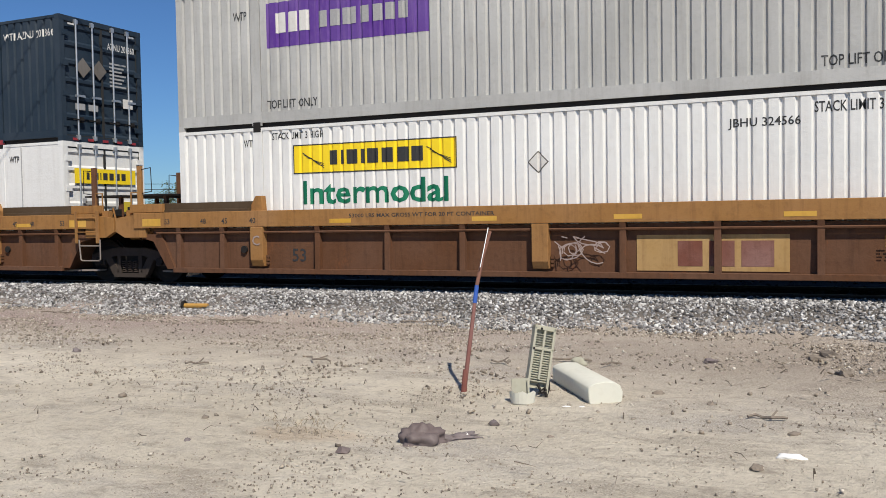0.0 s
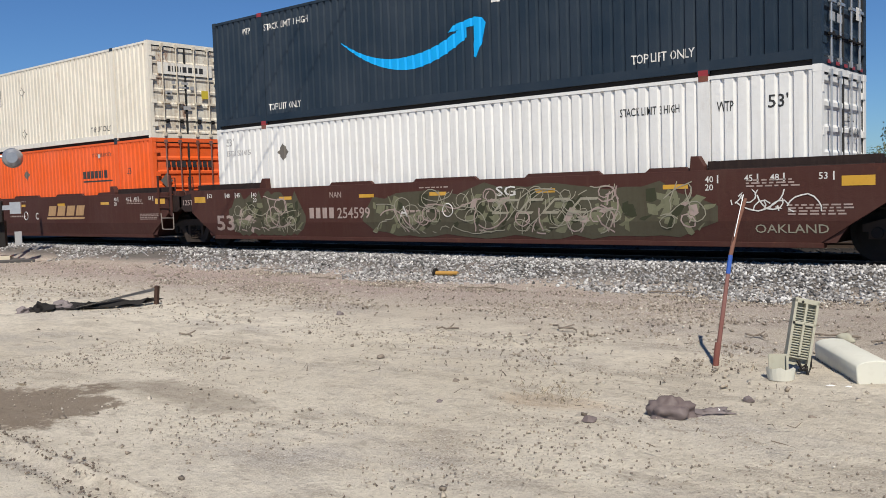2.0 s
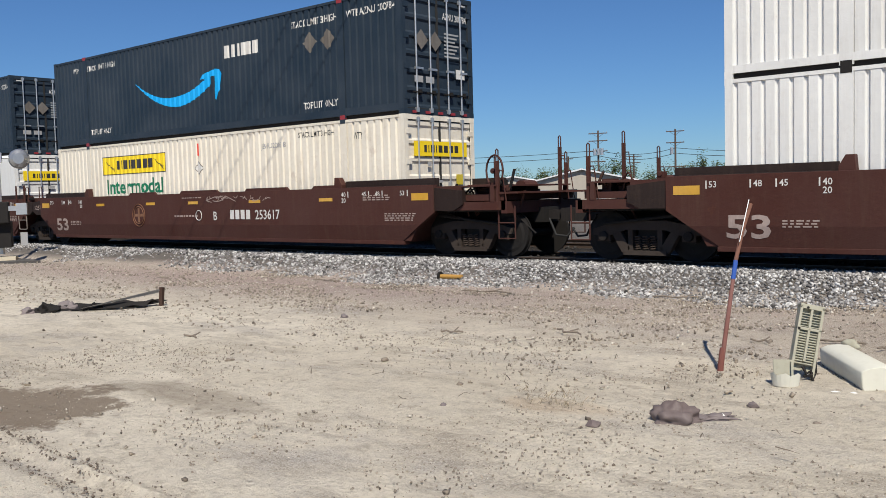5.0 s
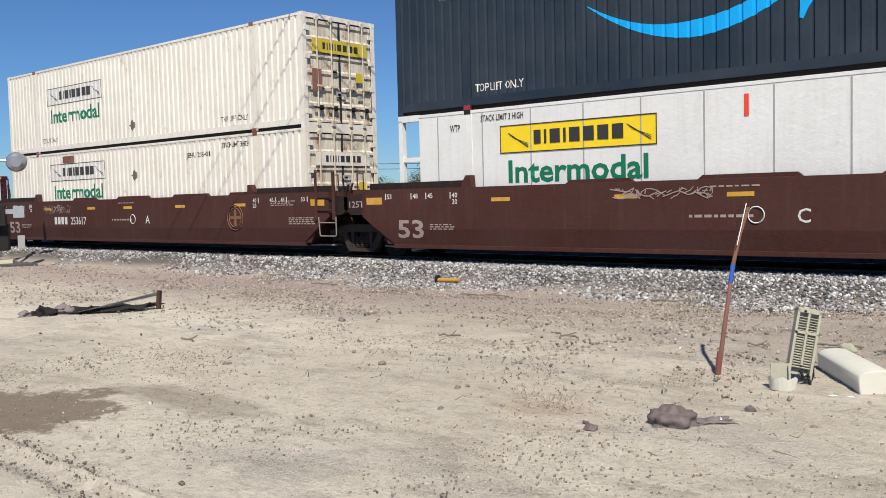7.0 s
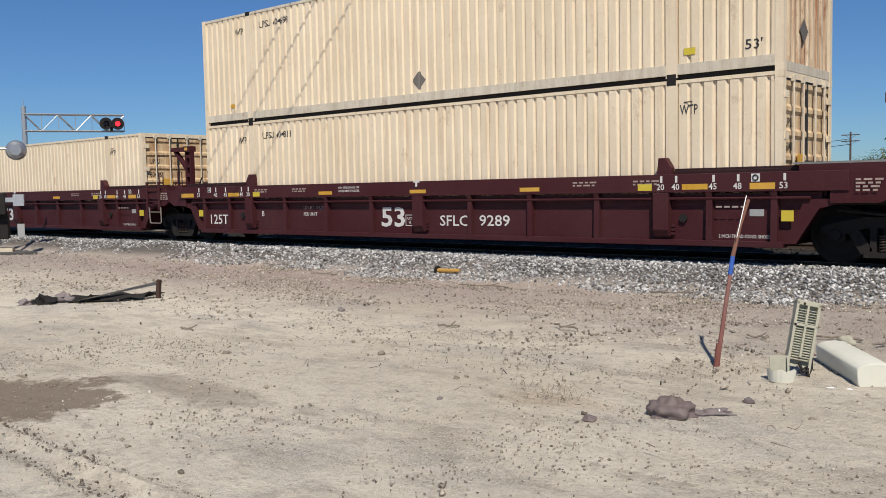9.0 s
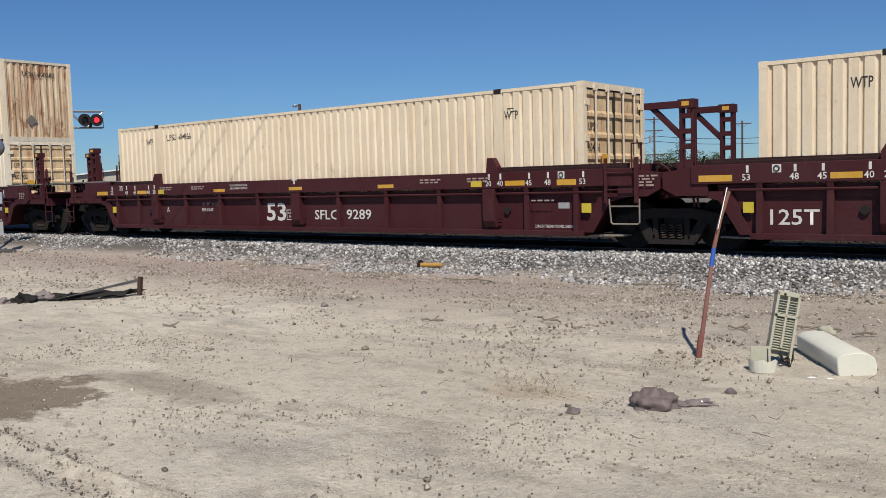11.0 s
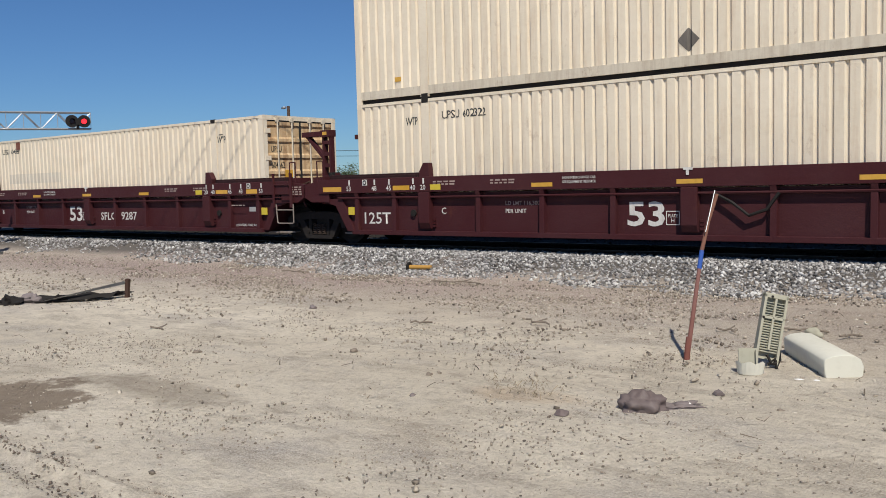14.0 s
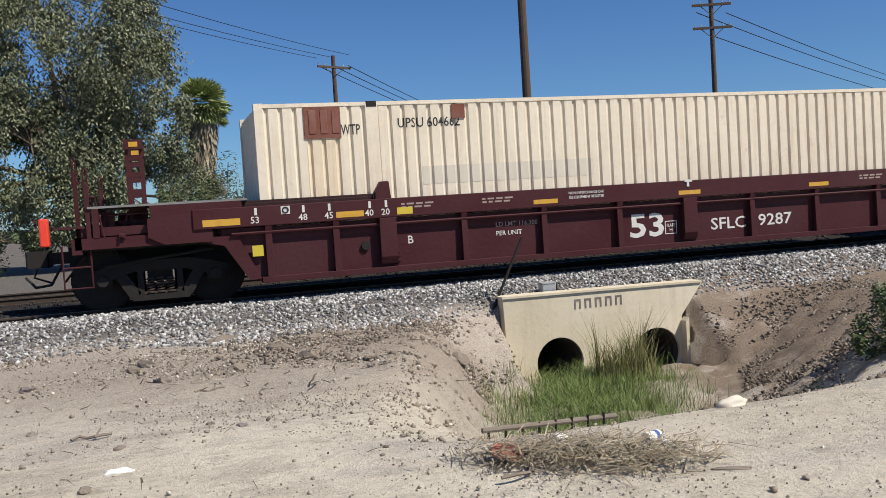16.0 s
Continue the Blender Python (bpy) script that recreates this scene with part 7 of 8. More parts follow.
for k, (cx, cy, cr) in enumerate(((-0.52, -0.72, 0.16), (-0.38, -0.42, 0.14), (-0.15, -0.15, 0.12), (-0.62, -0.95, 0.10))):
    bm = bmesh.new()
    bmesh.ops.create_icosphere(bm, subdivisions=3, radius=1)
    for v in bm.verts:
        kk = 1 + 0.7 * noise.noise(v.co * 2.1 + Vector((k * 5, 0, 0))) + 0.3 * noise.noise(v.co * 5)
        v.co = Vector((v.co.x * cr * 1.3 * kk, v.co.y * cr * kk, max(0.0, v.co.z * cr * 0.85 * kk)))
    me = bpy.data.meshes.new("crumple")
    bm.to_mesh(me)
    bm.free()
    part("crumple", me, M["bag" if k % 2 else "black"], t, "crumpled black rubber fold", at=pose(cx, cy, 0.0, 0, 0, k * 40))
part("band", Build().add([(-0.1, -0.35, 0.04), (-0.04, -0.42, 0.05), (0.44, 0.66, 0.27), (0.43, 0.74, 0.22)], [(0, 1, 2, 3)]), M["letter_grey"], t, "pale grey strap")
part("cord", Build().path([(-0.2, -0.5, 0.03), (0.1, 0.0, 0.02), (0.3, 0.45, 0.03), (0.42, 0.7, 0.06)], 0.012), M["black"], t)
lump("plank_scrap", -8.42, 3.86, 0.06, 0.02, 0.01, "straw", "small pale wood chip", "wood chip", 5)
lump("plank_scrap", -17.6, 11.2, 0.22, 0.04, 0.03, "wood", "pale board lying on gravel", "board", 6, 3)

# ---- culvert ----
c = thing("culvert_headwall", "pale stained concrete headwall with two pipe mouths", "culvert", pose(0, 13.5, 0))
def wall_with_holes():
    bm = bmesh.new()
    out = [(5.24, -0.20), (8.95, -0.24), (8.52, -0.78), (8.52, -2.1), (5.30, -2.1)]
    holes = [(6.2, -1.34, 0.42), (8.02, -1.38, 0.44)]
    for y in (0.0, 0.28):
        es = []
        vs = [bm.verts.new((x, y, z)) for x, z in out]
        es += [bm.edges.new((vs[i], vs[(i + 1) % 5])) for i in range(5)]
        for hx, hz, r in holes:
            hv = [bm.verts.new((hx + r * math.cos(k * math.pi / 12), y, hz + r * math.sin(k * math.pi / 12))) for k in range(24)]
            es += [bm.edges.new((hv[i], hv[(i + 1) % 24])) for i in range(24)]
        bmesh.ops.triangle_fill(bm, edges=es, use_beauty=True)
    bm.verts.ensure_lookup_table()
    n = len(bm.verts) // 2
    vs = list(bm.verts)
    def link(k, m):
        for i in range(m):
            bm.faces.new((vs[k + i], vs[k + (i + 1) % m], vs[n + k + (i + 1) % m], vs[n + k + i]))
    link(0, 5), link(5, 24), link(29, 24)
    bmesh.ops.recalc_face_normals(bm, faces=bm.faces)
    me = bpy.data.meshes.new("headwall")
    bm.to_mesh(me)
    bm.free()
    return me
part("headwall", wall_with_holes(), M["concrete"], c)
part("coping", Build().box(5.22, 8.93, -0.03, 0.30, -0.20, -0.165), M["concrete"], c, at=pose(0, 0, 0, 0, 0.6, 0) @ Matrix.Translation((0, 0, 0.055)))
part("wing_wall", Build().prism([(8.50, -0.86), (8.50, -2.1), (8.56, -2.1), (8.56, -0.80)], "y", -0.16, 0.0), M["concrete"], c)
for hx, hz, r in ((6.2, -1.34, 0.42), (8.02, -1.38, 0.44)):
    b = Build()
    for k in range(29):
        rr = r - 0.01 - 0.03 * (k % 2)
        b.v += [(hx + rr * math.cos(a * math.pi / 12), 0.05 + k * 0.1, hz + rr * math.sin(a * math.pi / 12)) for a in range(24)]
    b.f = [(k * 24 + a, k * 24 + (a + 1) % 24, k * 24 + 24 + (a + 1) % 24, k * 24 + 24 + a) for k in range(28) for a in range(24)] + [tuple(range(28 * 24, 29 * 24))]
    part("pipe", b, M["hole"], c, "dark corrugated steel pipe")
b = Build()
for k in range(5):
    x = 6.50 + k * 0.19
    b.box(x, x + 0.03, -0.006, -0.002, -0.48, -0.32).box(x + 0.09, x + 0.12, -0.006, -0.002, -0.48, -0.32).box(x + 0.03, x + 0.09, -0.006, -0.002, -0.35, -0.32)
tagged(part("stencil", b, M["bag"], c, "worn dark stencil marks"), kind="stuff")

solo("leaning_stake", Build().tube((-0.1, 0, -0.2), (0.50, 0.0, 1.0), 0.026, 0.022, n=8), M["black"], "thin dark steel stake leaning over the headwall", "stake", pose(5.23, 13.75, -0.25))
t = thing("junction_box", "small grey metal box on the ballast", "metal box", pose(6.25, 14.0, gz(6.25, 14.0)))
part("body", Build().box(-0.12, 0.12, -0.1, 0.1, 0.0, 0.19), M["alu"], t, bevel=0.012)
part("lid", Build().box(-0.13, 0.13, -0.11, 0.11, 0.19, 0.21), M["letter_grey"], t)
part("stub", Build().tube((0.17, 0, 0), (0.19, 0, 0.2), 0.012), M["black"], t)
t = thing("low_railing", "low dark pipe railing at the ditch edge", "railing", pose(2.31, 6.28, gz(2.31, 6.0) - 0.11, 0, 0, 2))
part("top_rail", Build().tube((-0.1, 0, 0.12), (1.05, 0.02, 0.07), 0.022, n=8), M["wood"], t)
for k in range(8):
    part("post", Build().tube((0, 0, -0.25), (0, 0, 0.12), 0.010, n=6), M["black"], t, at=pose(-0.05 + k * 0.14, 0, 0))

# ---- dry brush pile with litter ----
def blades(name, n, seed, place, mat, label, category, hmin, hmax, w, lean, flat=False):
    rng = np.random.default_rng(seed)
    V, F = [], []
    for i in range(n):
        x, y = place(rng)
        z = gz(x, y) - 0.01
        h = rng.uniform(hmin, hmax) * (0.35 + 1.2 * (0.5 + 0.5 * noise.noise(Vector((x * 2.3, y * 2.3, seed)))))
        a = rng.uniform(0, 6.283)
        d = np.array((math.cos(a), math.sin(a), 0.0))
        side = np.array((-d[1], d[0], 0.0)) * w * rng.uniform(0.6, 1.3)
        if flat:
            lift = rng.uniform(0.01, 0.12)
            p0 = np.array((x, y, z + lift))
            p1 = p0 + d * h * 0.5 + (0, 0, rng.uniform(-0.02, 0.05))
            p2 = p0 + d * h + (0, 0, rng.uniform(-0.04, 0.06))
            side = side + np.array((0, 0, w * 0.4))
        else:
            k = lean * rng.uniform(0.2, 1.0)
            p0 = np.array((x, y, z))
            p1 = p0 + d * h * k * 0.3 + (0, 0, h * 0.6)
            p2 = p0 + d * h * k + (0, 0, h)
        q = len(V)
        V += [p0 - side, p0 + side, p1 + side * 0.7, p1 - side * 0.7, p2]
        F += [(q, q + 1, q + 2, q + 3), (q + 3, q + 2, q + 4)]
    me = bpy.data.meshes.new(name)
    me.from_pydata([tuple(v) for v in V], [], F)
    me.materials.append(M[mat])
    return tagged(new(name, me), label, category, kind="stuff")


def ellipse(cx, cy, rx, ry, turn=0.0):
    c0, s0 = math.cos(radians(turn)), math.sin(radians(turn))
    def f(rng):
        a, r = rng.uniform(0, 6.283), math.sqrt(rng.uniform(0, 1)) * (0.55 + 0.45 * rng.uniform(0, 1))
        u, v = rx * r * math.cos(a), ry * r * math.sin(a)
        return cx + c0 * u - s0 * v, cy + s0 * u + c0 * v
    return f


blades("dry_brush", 1700, 11, ellipse(2.50, 5.16, 0.95, 0.40, -30), "straw", "heap of dry straw and twigs", "dry brush", 0.08, 0.35, 0.004, 0.3, True)
def ditch_place(rng):
    while True:
        v = rng.uniform(0.1, 1.0) ** 0.7
        y = 5.9 + 7.6 * v
        x = 3.3 + v * 3.75 + rng.normal(0, 0.45 + 0.38 * v) - 0.25
        if float(ditch(x, y)) > (1.0 if x > 3.3 + v * 3.75 else 0.85) and y < 13.3 and x < 7.8:
            return x, y
blades("ditch_grass", 15000, 12, ditch_place, "grass", "tall green grass growing in the ditch", "grass", 0.06, 0.36, 0.0042, 1.5)
blades("tall_weeds", 700, 13, ellipse(6.75, 12.4, 0.55, 0.5), "weed", "tall dry weeds before the headwall", "weeds", 0.35, 1.05, 0.007, 0.7)
blades("bank_grass", 500, 14, ellipse(5.6, 7.3, 0.8, 0.35), "grass", "thin green grass on the ditch bank", "grass", 0.08, 0.25, 0.004, 0.7)
blades("straw_litter", 110, 15, ellipse(-3.9, 5.95, 0.40, 0.20), "straw", "scattered orange-brown straw", "straw", 0.04, 0.16, 0.003, 0.3, True)
blades("twig_litter", 420, 16, lambda r: (r.uniform(-16, 1.5), 13.2 - 8.2 * r.uniform(0, 1) ** 1.6), "debris", "small dark twigs and bark scattered on the dirt", "twigs", 0.03, 0.16, 0.006, 0.3, True)
blades("bank_litter", 160, 18, lambda r: (r.uniform(-1, 4.5), r.uniform(8.5, 12.6)), "debris", "dark sticks scattered on the bank", "twigs", 0.08, 0.35, 0.010, 0.3, True)
solo("round_lid", Build().tube((0, 0, 0.0), (0, 0, 0.02), 0.115, 0.105, n=24).tube((0, 0, 0.02), (0, 0, 0.028), 0.08, 0.075, n=20), M["seat_red"], "faded red round lid on dry straw", "lid", pose(2.07, 5.42, gz(2.07, 5.42) + 0.05, 12, 5, 0))
t = thing("paper_cup", "white paper cup with a blue band on its side", "cup", pose(2.98, 5.22, gz(2.98, 5.22) + 0.07, 0, 96, 20))
part("cup", Build().tube((0, 0, 0), (0, 0, 0.12), 0.032, 0.043, n=16), M["foil"], t)
part("blue_band", Build().tube((0, 0, 0.07), (0, 0, 0.10), 0.0395, 0.0425, n=16), M["blue"], t)
lump("paper_litter", 3.12, 5.2, 0.05, 0.04, 0.04, "foil", "crumpled white paper in dry straw", "paper", 9)
lump("paper_litter", 2.6, 5.75, 0.05, 0.03, 0.03, "foil", "crumpled yellowish paper in dry straw", "paper", 12)
lump("rock_slab", 4.22, 6.02, 0.13, 0.06, 0.06, "stain", "broken concrete lump at the ditch edge", "concrete lump", 14)
lump("wood_chip", 3.18, 4.58, 0.12, 0.03, 0.015, "wood", "splintered grey wood piece", "wood", 15, -25)


# ---- trees ----
def leaves(rng, centres, n, size, droop):
    """Many small drooping leaves round the twig ends."""
    C = np.array([c for c, r in centres])
    Rr = np.array([r for c, r in centres])
    k = rng.integers(len(C), size=n)
    d = rng.normal(size=(n, 3))
    d /= np.linalg.norm(d, axis=1)[:, None]
    p = C[k] + d * (Rr[k] * (0.45 + 0.65 * rng.random(n)))[:, None] * np.array((1, 1, 1.1))
    a = rng.uniform(0, 6.283, n)
    u = np.stack([np.cos(a), np.sin(a), -droop * rng.uniform(0.3, 1.6, n)], -1)
    u = u / np.linalg.norm(u, axis=1)[:, None] * (size * rng.uniform(0.6, 1.5, n))[:, None]
    w = np.cross(u, rng.normal(size=(n, 3)))
    w = w / np.linalg.norm(w, axis=1)[:, None] * size * 0.27
    V = np.stack([p, p + u * 0.5 + w, p + u, p + u * 0.5 - w], 1).reshape(-1, 3)
    me = bpy.data.meshes.new("crown")
    me.vertices.add(n * 4)
    me.vertices.foreach_set("co", V.reshape(-1))
    me.loops.add(n * 4)
    me.loops.foreach_set("vertex_index", np.arange(n * 4))
    me.polygons.add(n)
    me.polygons.foreach_set("loop_start", np.arange(0, n * 4, 4))
    me.polygons.foreach_set("loop_total", np.full(n, 4))
    me.update()
    return me


def tree(x, y, height, lobes, n, size, mat, label, droop=0.8, seed=1, trunk=0.35):
    rng = np.random.default_rng(seed)
    t = thing("tree", label, "tree", pose(x, y, -0.45 if y > 20 else gz(x, y)))
    b = Build()
    fork = np.array((0, 0, height * 0.28))
    b.tube((0, 0, -0.2), fork, trunk, trunk * 0.75, n=10)
    centres = []
    for lx, ly, lz, lr in lobes:
        c = np.array((lx, ly, lz))
        mid = (fork + c) / 2 + rng.normal(0, 0.3, 3)
        b.tube(fork, mid, trunk * 0.55, trunk * 0.35, n=7)
        b.tube(mid, c, trunk * 0.35, trunk * 0.12, n=6)
        for k in range(int(7 + lr * 4)):
            d = rng.normal(size=3)
            d /= np.linalg.norm(d)
            e = c + d * lr * rng.uniform(0.55, 1.0) * np.array((1, 1, 0.9))
            b.tube(c * 0.6 + mid * 0.4, e, trunk * 0.10, 0.02, n=5)
            centres.append((e, lr * rng.uniform(0.22, 0.48)))
            centres.append((e - np.array((0, 0, lr * 0.35)), lr * rng.uniform(0.15, 0.3)))
    part("trunk", b, M["bark"], t)
    me = leaves(rng, centres, n, size, droop)
    part("crown", me, M[mat], t)
    return t


tree(-3.0, 44.0, 15, [(-4.4, 0, 8.4, 2.7), (-4.0, 0, 11.8, 2.2), (-1.3, 1, 12.6, 2.2), (1.5, 0, 11.6, 2.5), (2.4, 0, 9.0, 2.4), (3.2, -0.5, 6.5, 2.0), (-0.5, 0, 9.2, 3.0), (-2.2, -1, 5.8, 2.5), (0.8, -1, 5.4, 2.3), (-5.2, 0, 5.2, 2.0), (-1.0, -1, 3.0, 2.0), (-4.5, -1, 2.8, 2.0), (2.4, -1, 3.0, 1.9), (-6.5, 0, 3.5, 1.8), (0.3, 0.5, 7.2, 2.4), (-3.2, 0.5, 8.0, 2.4)],
     150000, 0.155, "leaf", "large grey-green drooping eucalyptus tree", 1.2, 21, 0.36)
tree(1.7, 48.0, 7, [(0, 0, 5.4, 1.1), (-0.6, 0, 4.2, 1.2), (0.7, 0, 3.6, 1.2)], 9000, 0.12, "leaf", "small pale eucalyptus sapling", 1.0, 22, 0.14)
for i, (x, y, r, h) in enumerate(((0.6, 40.0, 1.8, 3.4), (3.2, 41.0, 2.4, 5.0), (6.0, 42.0, 2.2, 4.8), (9.0, 43.0, 2.2, 3.4), (-7.5, 42.0, 2.4, 4.0), (-12.0, 44.0, 2.0, 3.0))):
    tree(x, y, h, [(0, 0, h * 0.62, r * 0.75), (-r * 0.7, 0, h * 0.45, r * 0.6), (r * 0.7, 0, h * 0.4, r * 0.6), (0, -0.5, h * 0.3, r * 0.6)], 9000, 0.11, "shrub", "dense green roadside shrub", 0.3, 30 + i, 0.10)
for i, (az, d, r, h) in enumerate(((-33.2, 150, 4.0, 6.5), (-23.9, 160, 4.0, 7.5), (-22.0, 165, 3.2, 6.0), (-29.5, 170, 4.5, 8.0), (-14.2, 180, 4.5, 8.0), (-19.0, 190, 4.0, 5.5), (-41.0, 150, 4.0, 8.5), (-44.0, 165, 4.0, 6.0), (-26.5, 185, 5.0, 6.5), (-35.5, 190, 5.0, 6.0))):
    x, y = d * math.sin(radians(az)), d * math.cos(radians(az))
    tree(x, y, h, [(0, 0, h * 0.62, r * 0.7), (-r * 0.6, 0, h * 0.45, r * 0.6), (r * 0.6, 0, h * 0.5, r * 0.6)], 5000, 0.30, "shrub", "distant dark green tree", 0.2, 50 + i, 0.25)
blades("far_scrub", 1600, 77, ellipse(-60, 170, 150, 22), "shrub", "low dark scrub along the horizon", "scrub", 0.8, 2.4, 0.8, 0.4)
tree(7.9, 8.3, 0.8, [(-0.1, 0, 0.30, 0.32), (0.35, -0.1, 0.45, 0.42), (0.7, 0.3, 0.55, 0.45), (0.3, -0.5, 0.3, 0.35)], 7000, 0.05, "shrub", "dark green bush on the ditch bank", 0.3, 71, 0.05)

# palm
t = thing("palm_tree", "fan palm with a shaggy skirt of dead fronds", "palm tree", pose(2.70, 48.5, -0.45) @ Matrix.Diagonal((1.12, 1.12, 1.08, 1)))
part("trunk", Build().tube((0, 0, -0.2), (0.05, 0, 7.2), 0.30, 0.24, n=12), M["bark"], t)
rng = np.random.default_rng(31)
V, F, V2, F2 = [], [], [], []
for k in range(85):
    a, up = rng.uniform(0, 6.283), rng.uniform(-0.75, 1.4)
    d = np.array((math.cos(a) * math.cos(up), math.sin(a) * math.cos(up), math.sin(up)))
    base, hub = np.array((0.05, 0, 7.2)), np.array((0.05, 0, 7.2)) + d * 0.62
    side = np.cross(d, (0, 0, 1.0))
    side /= np.linalg.norm(side)
    nrm = np.cross(side, d) + rng.normal(0, 0.5, 3)
    for j in range(13):
        f = (j - 6) / 6 * 1.25
        u = d * math.cos(f) + side * math.sin(f)
        tip = hub + u * 0.88 + np.array((0, 0, -0.14))
        q = len(V)
        w = (np.cross(u, nrm) + rng.normal(0, 0.5, 3)) * 0.05
        V += [hub, hub + u * 0.45 + w, tip, hub + u * 0.45 - w]
        F.append((q, q + 1, q + 2, q + 3))
for k in range(500):
    a, z = rng.uniform(0, 6.283), rng.uniform(3.4, 7.0)
    r = 0.28 + 0.42 * (z - 3.2) / 3.8
    o, dn = np.array((r * math.cos(a), r * math.sin(a), z)), np.array((0.12 * math.cos(a), 0.12 * math.sin(a), -rng.uniform(0.5, 1.0)))
    w = np.array((-math.sin(a), math.cos(a), 0)) * 0.09
    q = len(V2)
    V2 += [o - w, o + w, o + dn + w * 0.3, o + dn - w * 0.3]
    F2.append((q, q + 1, q + 2, q + 3))
for nm, vv, ff, mt in (("fronds", V, F, "palm"), ("dead_skirt", V2, F2, "straw")):
    me = bpy.data.meshes.new(nm)
    me.from_pydata([tuple(v) for v in vv], [], ff)
    part(nm, me, M[mt], t)


# ---- poles and wires ----
def power_pole(x, y, top, r, arms, label, turn=0.0, cans=0):
    t = thing("power_pole", label, "power pole", pose(x, y, -0.45, 0, 0, turn), "power poles")
    part("pole", Build().tube((0, 0, -0.3), (0, 0, top + 0.45), r, r * 0.7, n=12), M["creosote"], t)
    for z, w in arms:
        a = part("cross_arm", Build().box(-w / 2, w / 2, -0.14, -0.02, z + 0.39, z + 0.51), M["creosote"], t)
        b = Build()
        for k in (-0.46, -0.28, 0.28, 0.46):
            b.tube((w * k, -0.08, z + 0.51), (w * k, -0.08, z + 0.66), 0.03, 0.02, n=6)
        part("insulator", b, M["letter_grey"], a)
        part("brace", Build().tube((-w * 0.3, -0.08, z + 0.42), (0, -0.08, z - 0.1), 0.02, n=5).tube((w * 0.3, -0.08, z + 0.42), (0, -0.08, z - 0.1), 0.02, n=5), M["creosote"], a)
    for k in range(cans):
        part("transformer", Build().tube((-0.4 + k * 0.5, -0.35, top - 2.9), (-0.4 + k * 0.5, -0.35, top - 2.0), 0.22, n=12), M["alu"], t)
    return t


def at_az(az, d):
    return d * math.sin(radians(az)), d * math.cos(radians(az))


def wire(p, q, sag, r=0.012, label="thin black overhead power line"):
    p, q = Vector(p), Vector(q)
    pts = [p.lerp(q, i / 24) - Vector((0, 0, sag * 4 * (i / 24) * (1 - i / 24))) for i in range(25)]
    solo("overhead_wire", Build().path(pts, r, 5), M["black"], label, "power line", group="overhead wires")


P1 = (10.85, 53.4)
power_pole(*P1, 10.6, 0.17, ((9.9, 2.4),), "dark wooden power pole with one cross arm", 25)
power_pole(-31.5, -12.5, 10.6, 0.17, ((9.9, 2.4),), "dark wooden power pole with one cross arm", 30)
for k in (-1.0, -0.2, 1.0):
    wire((P1[0] + k * 0.87, P1[1] - k * 0.5, 10.55), (-31.5 + k * 0.87, -12.5 - k * 0.5, 10.55), 1.3, 0.015)
x, y = at_az(23.5, 31.0)
power_pole(x, y, 13.5, 0.17, (), "tall brown wooden pole")
x2, y2 = at_az(34.85, 50.0)
power_pole(x2, y2, 11.4, 0.16, ((9.7, 2.0), (10.9, 2.0)), "dark wooden power pole with two cross arms", -20)
for k, z in ((-0.9, 10.5), (0.9, 10.5), (0.0, 9.3)):
    wire((x2 + k, y2, z), (110 + k, 95, z), 0.8, 0.025)
    wire((P1[0] + k, P1[1], 10.0), (60 + k, 130, 8.5), 0.8, 0.025)
for az, d, top, arms, cans in ((-30.3, 125, 9.4, ((9.0, 2.6), (8.0, 2.6), (6.6, 2.6), (5.2, 2.0)), 3), (-25.64, 125, 9.2, ((8.9, 2.4), (7.4, 2.4), (4.2, 2.8)), 1), (-28.14, 150, 6.9, ((6.6, 2.6), (5.6, 2.2)), 0),
                               (-32.16, 140, 6.6, ((6.2, 1.6),), 0), (-15.7, 130, 7.6, ((7.2, 2.2), (6.4, 2.2)), 0), (-20.5, 128, 8.4, ((8.0, 2.4),), 0), (-66.6, 110, 8.0, ((7.6, 2.2), (6.8, 2.2)), 0), (-3.0, 95, 7.4, ((7.0, 2.0),), 0)):
    x, y = at_az(az, d)
    power_pole(x, y, top, 0.16, arms, "distant dark power pole with cross arms", -az * 0.5, cans)
a0, a1, a2, a3 = at_az(-52, 122), at_az(-30.3, 125), at_az(-25.64, 125), at_az(-15.7, 130)
for p, q in ((a0, a1), (a1, a2), (a2, a3)):
    for z in (6.7, 6.0):
        wire((*p, z), (*q, z), 0.7, 0.035)
x, y = at_az(-47.65, 62)
t = thing("street_lamp", "tall grey street lamp on a wooden pole", "street lamp", pose(x, y, -0.45, 0, 0, 150))
part("pole", Build().tube((0, 0, -0.2), (0, 0, 7.3), 0.13, 0.10, n=10), M["creosote"], t)
part("arm", Build().path([(0, 0, 7.05), (0.6, 0, 7.3), (1.3, 0, 7.32)], 0.03), M["alu"], t)
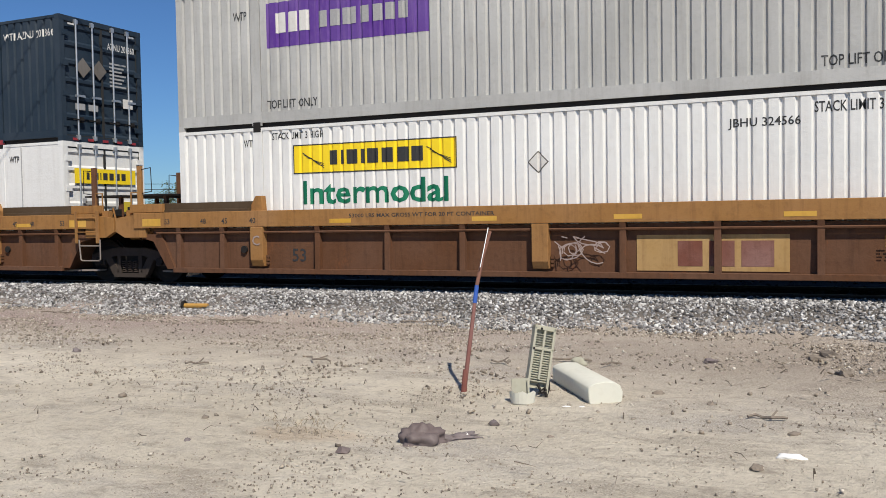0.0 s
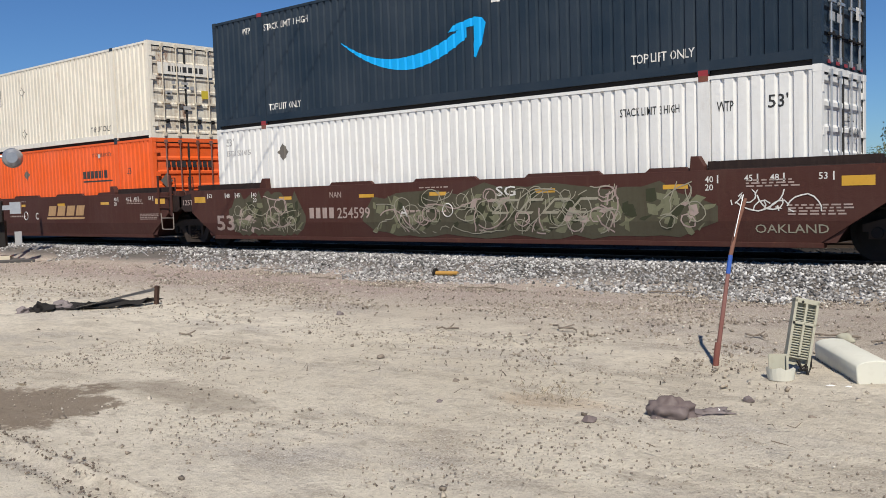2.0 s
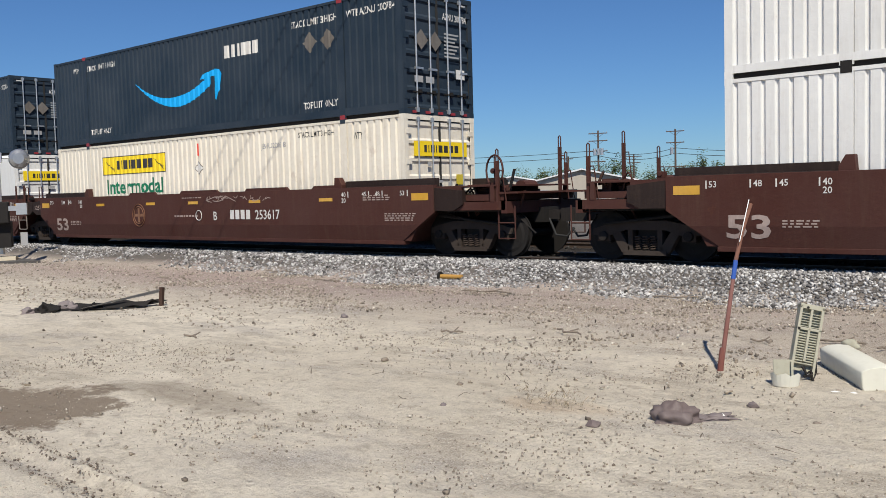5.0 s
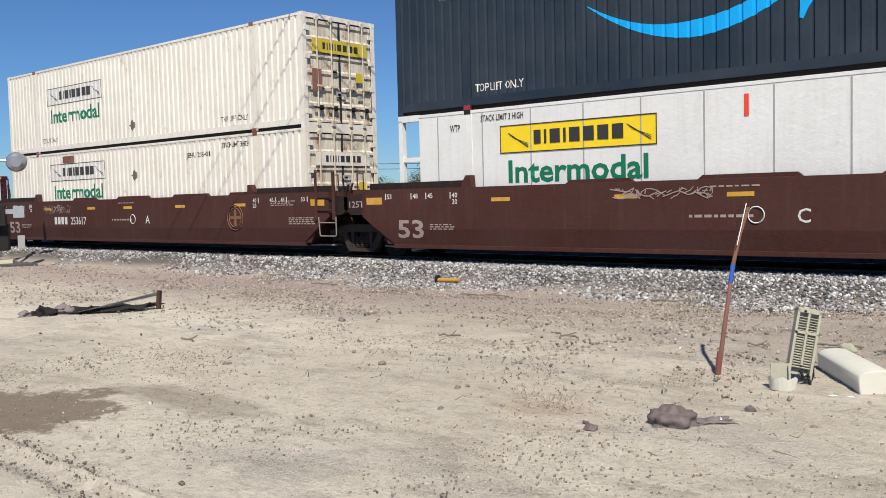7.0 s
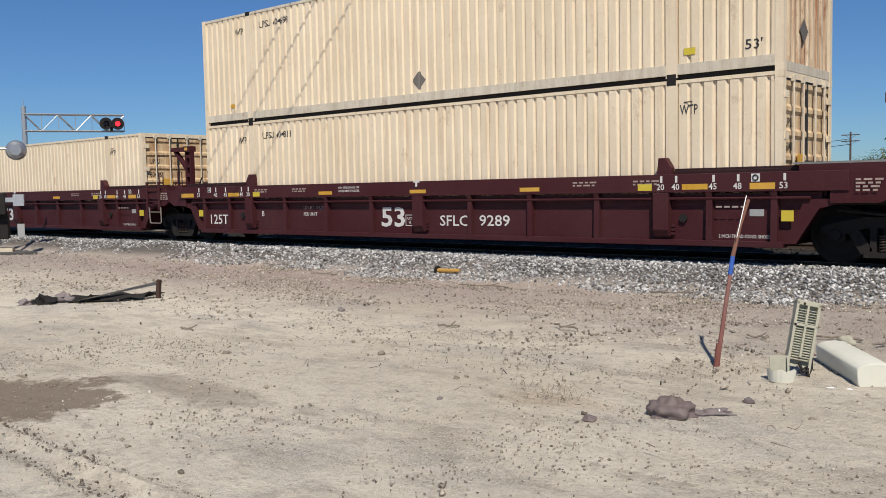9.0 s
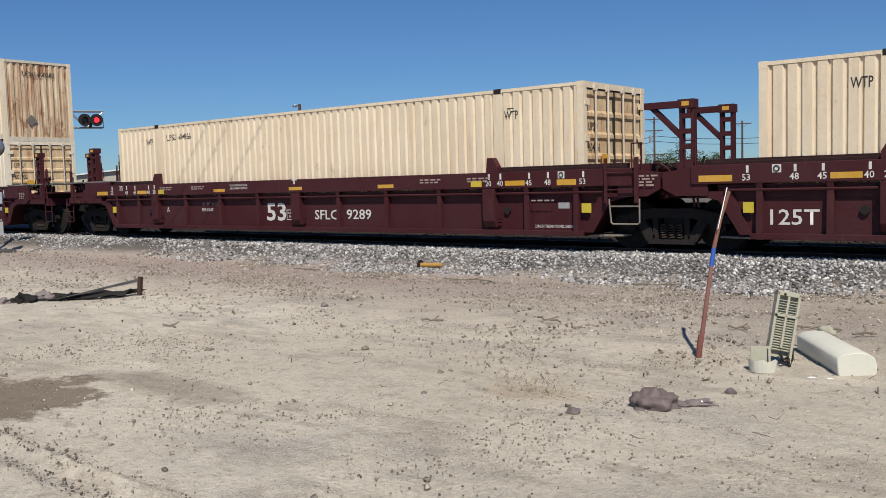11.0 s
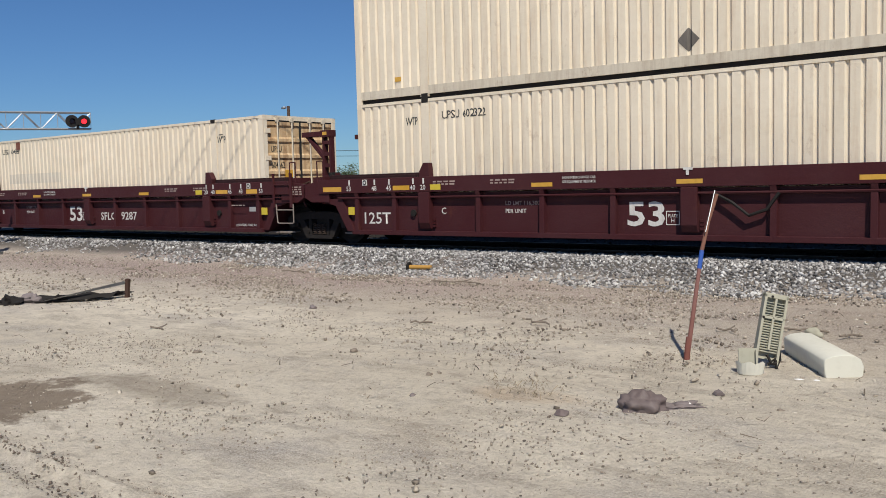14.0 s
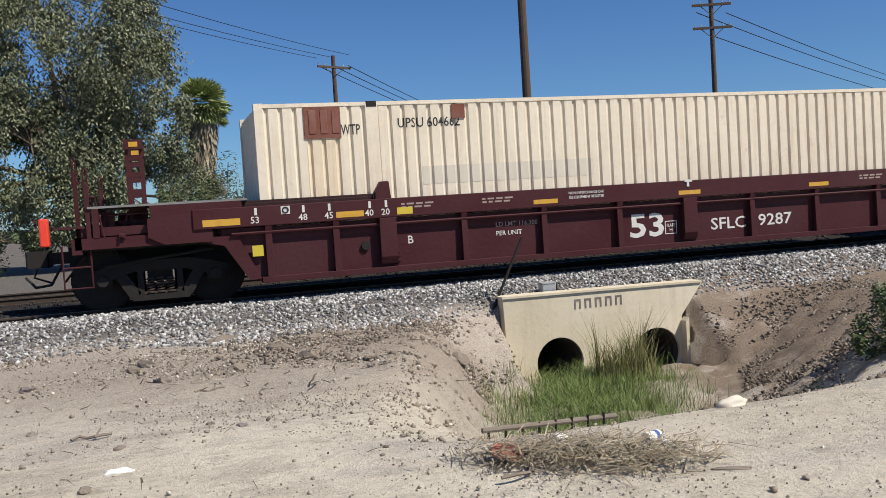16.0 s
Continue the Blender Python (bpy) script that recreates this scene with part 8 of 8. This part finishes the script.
part("lamp_head", Build().box(1.2, 1.75, -0.13, 0.13, 7.24, 7.38), M["alu"], t, bevel=0.03)

# ---- sheds beyond the yard ----
def shed(x, y, w, d, h, ridge, turn, label, doors):
    t = thing("shed", label, "building", pose(x, y, -0.45, 0, 0, turn))
    b = Build().prism([(-w / 2, 0), (w / 2, 0), (w / 2, h), (0, h + ridge), (-w / 2, h)], "y", -d / 2, d / 2)
    part("wall", b, M["wall"], t)
    for s in (-1, 1):
        part("roof", Build().prism([(0, h + ridge + 0.03), (s * (w / 2 + 0.5), h - ridge * 0.5 / (w / 2) + 0.03), (s * (w / 2 + 0.5), h - ridge * 0.5 / (w / 2) + 0.18), (0, h + ridge + 0.18)], "y", -d / 2 - 0.4, d / 2 + 0.4), M["roof"], t, "white metal roof sheet")
    for k in range(doors):
        dx = -w / 2 + w * (k + 0.5) / doors
        part("door_opening", Build().box(dx - w / doors * 0.32, dx + w / doors * 0.32, -d / 2 - 0.03, -d / 2 - 0.004, 0.0, h * 0.75), M["dark_glass" if k % 2 else "letter_grey"], t)
    return t


x, y = at_az(-30.8, 108)
shed(x, y, 12.5, 18, 2.6, 1.4, 25, "low beige shed with a white metal roof", 4)
x, y = at_az(-36.0, 118)
shed(x, y, 14, 16, 2.3, 1.3, 40, "low beige shed with a white metal roof", 3)
x, y = at_az(-22.5, 112)
shed(x, y, 12, 14, 1.9, 0.8, 20, "low beige shed with a white metal roof", 3)
x, y = at_az(-58.0, 120)
shed(x, y, 24, 16, 3.0, 1.2, 55, "long low building with a white metal roof", 5)

make_stones()


# ================= motion =================
def motions():
    for item in MOVING:
        ob, unit, z = item[:3]
        dx = item[3] if len(item) > 3 else 0.0
        x0 = UNIT[unit - 1] - LEN / 2 + dx
        walk(ob, [(t, pose(x0 + s, YC, z)) for t, s in RUN])
    step = math.degrees(17.77 / FPS / 0.483)
    for w, q in WHEELS:
        walk(w, [(k / FPS, pose(q, 0, 0.483, 0, (k * step) % 360, 0)) for k in range(0, 16 * FPS + 1)])


motions()
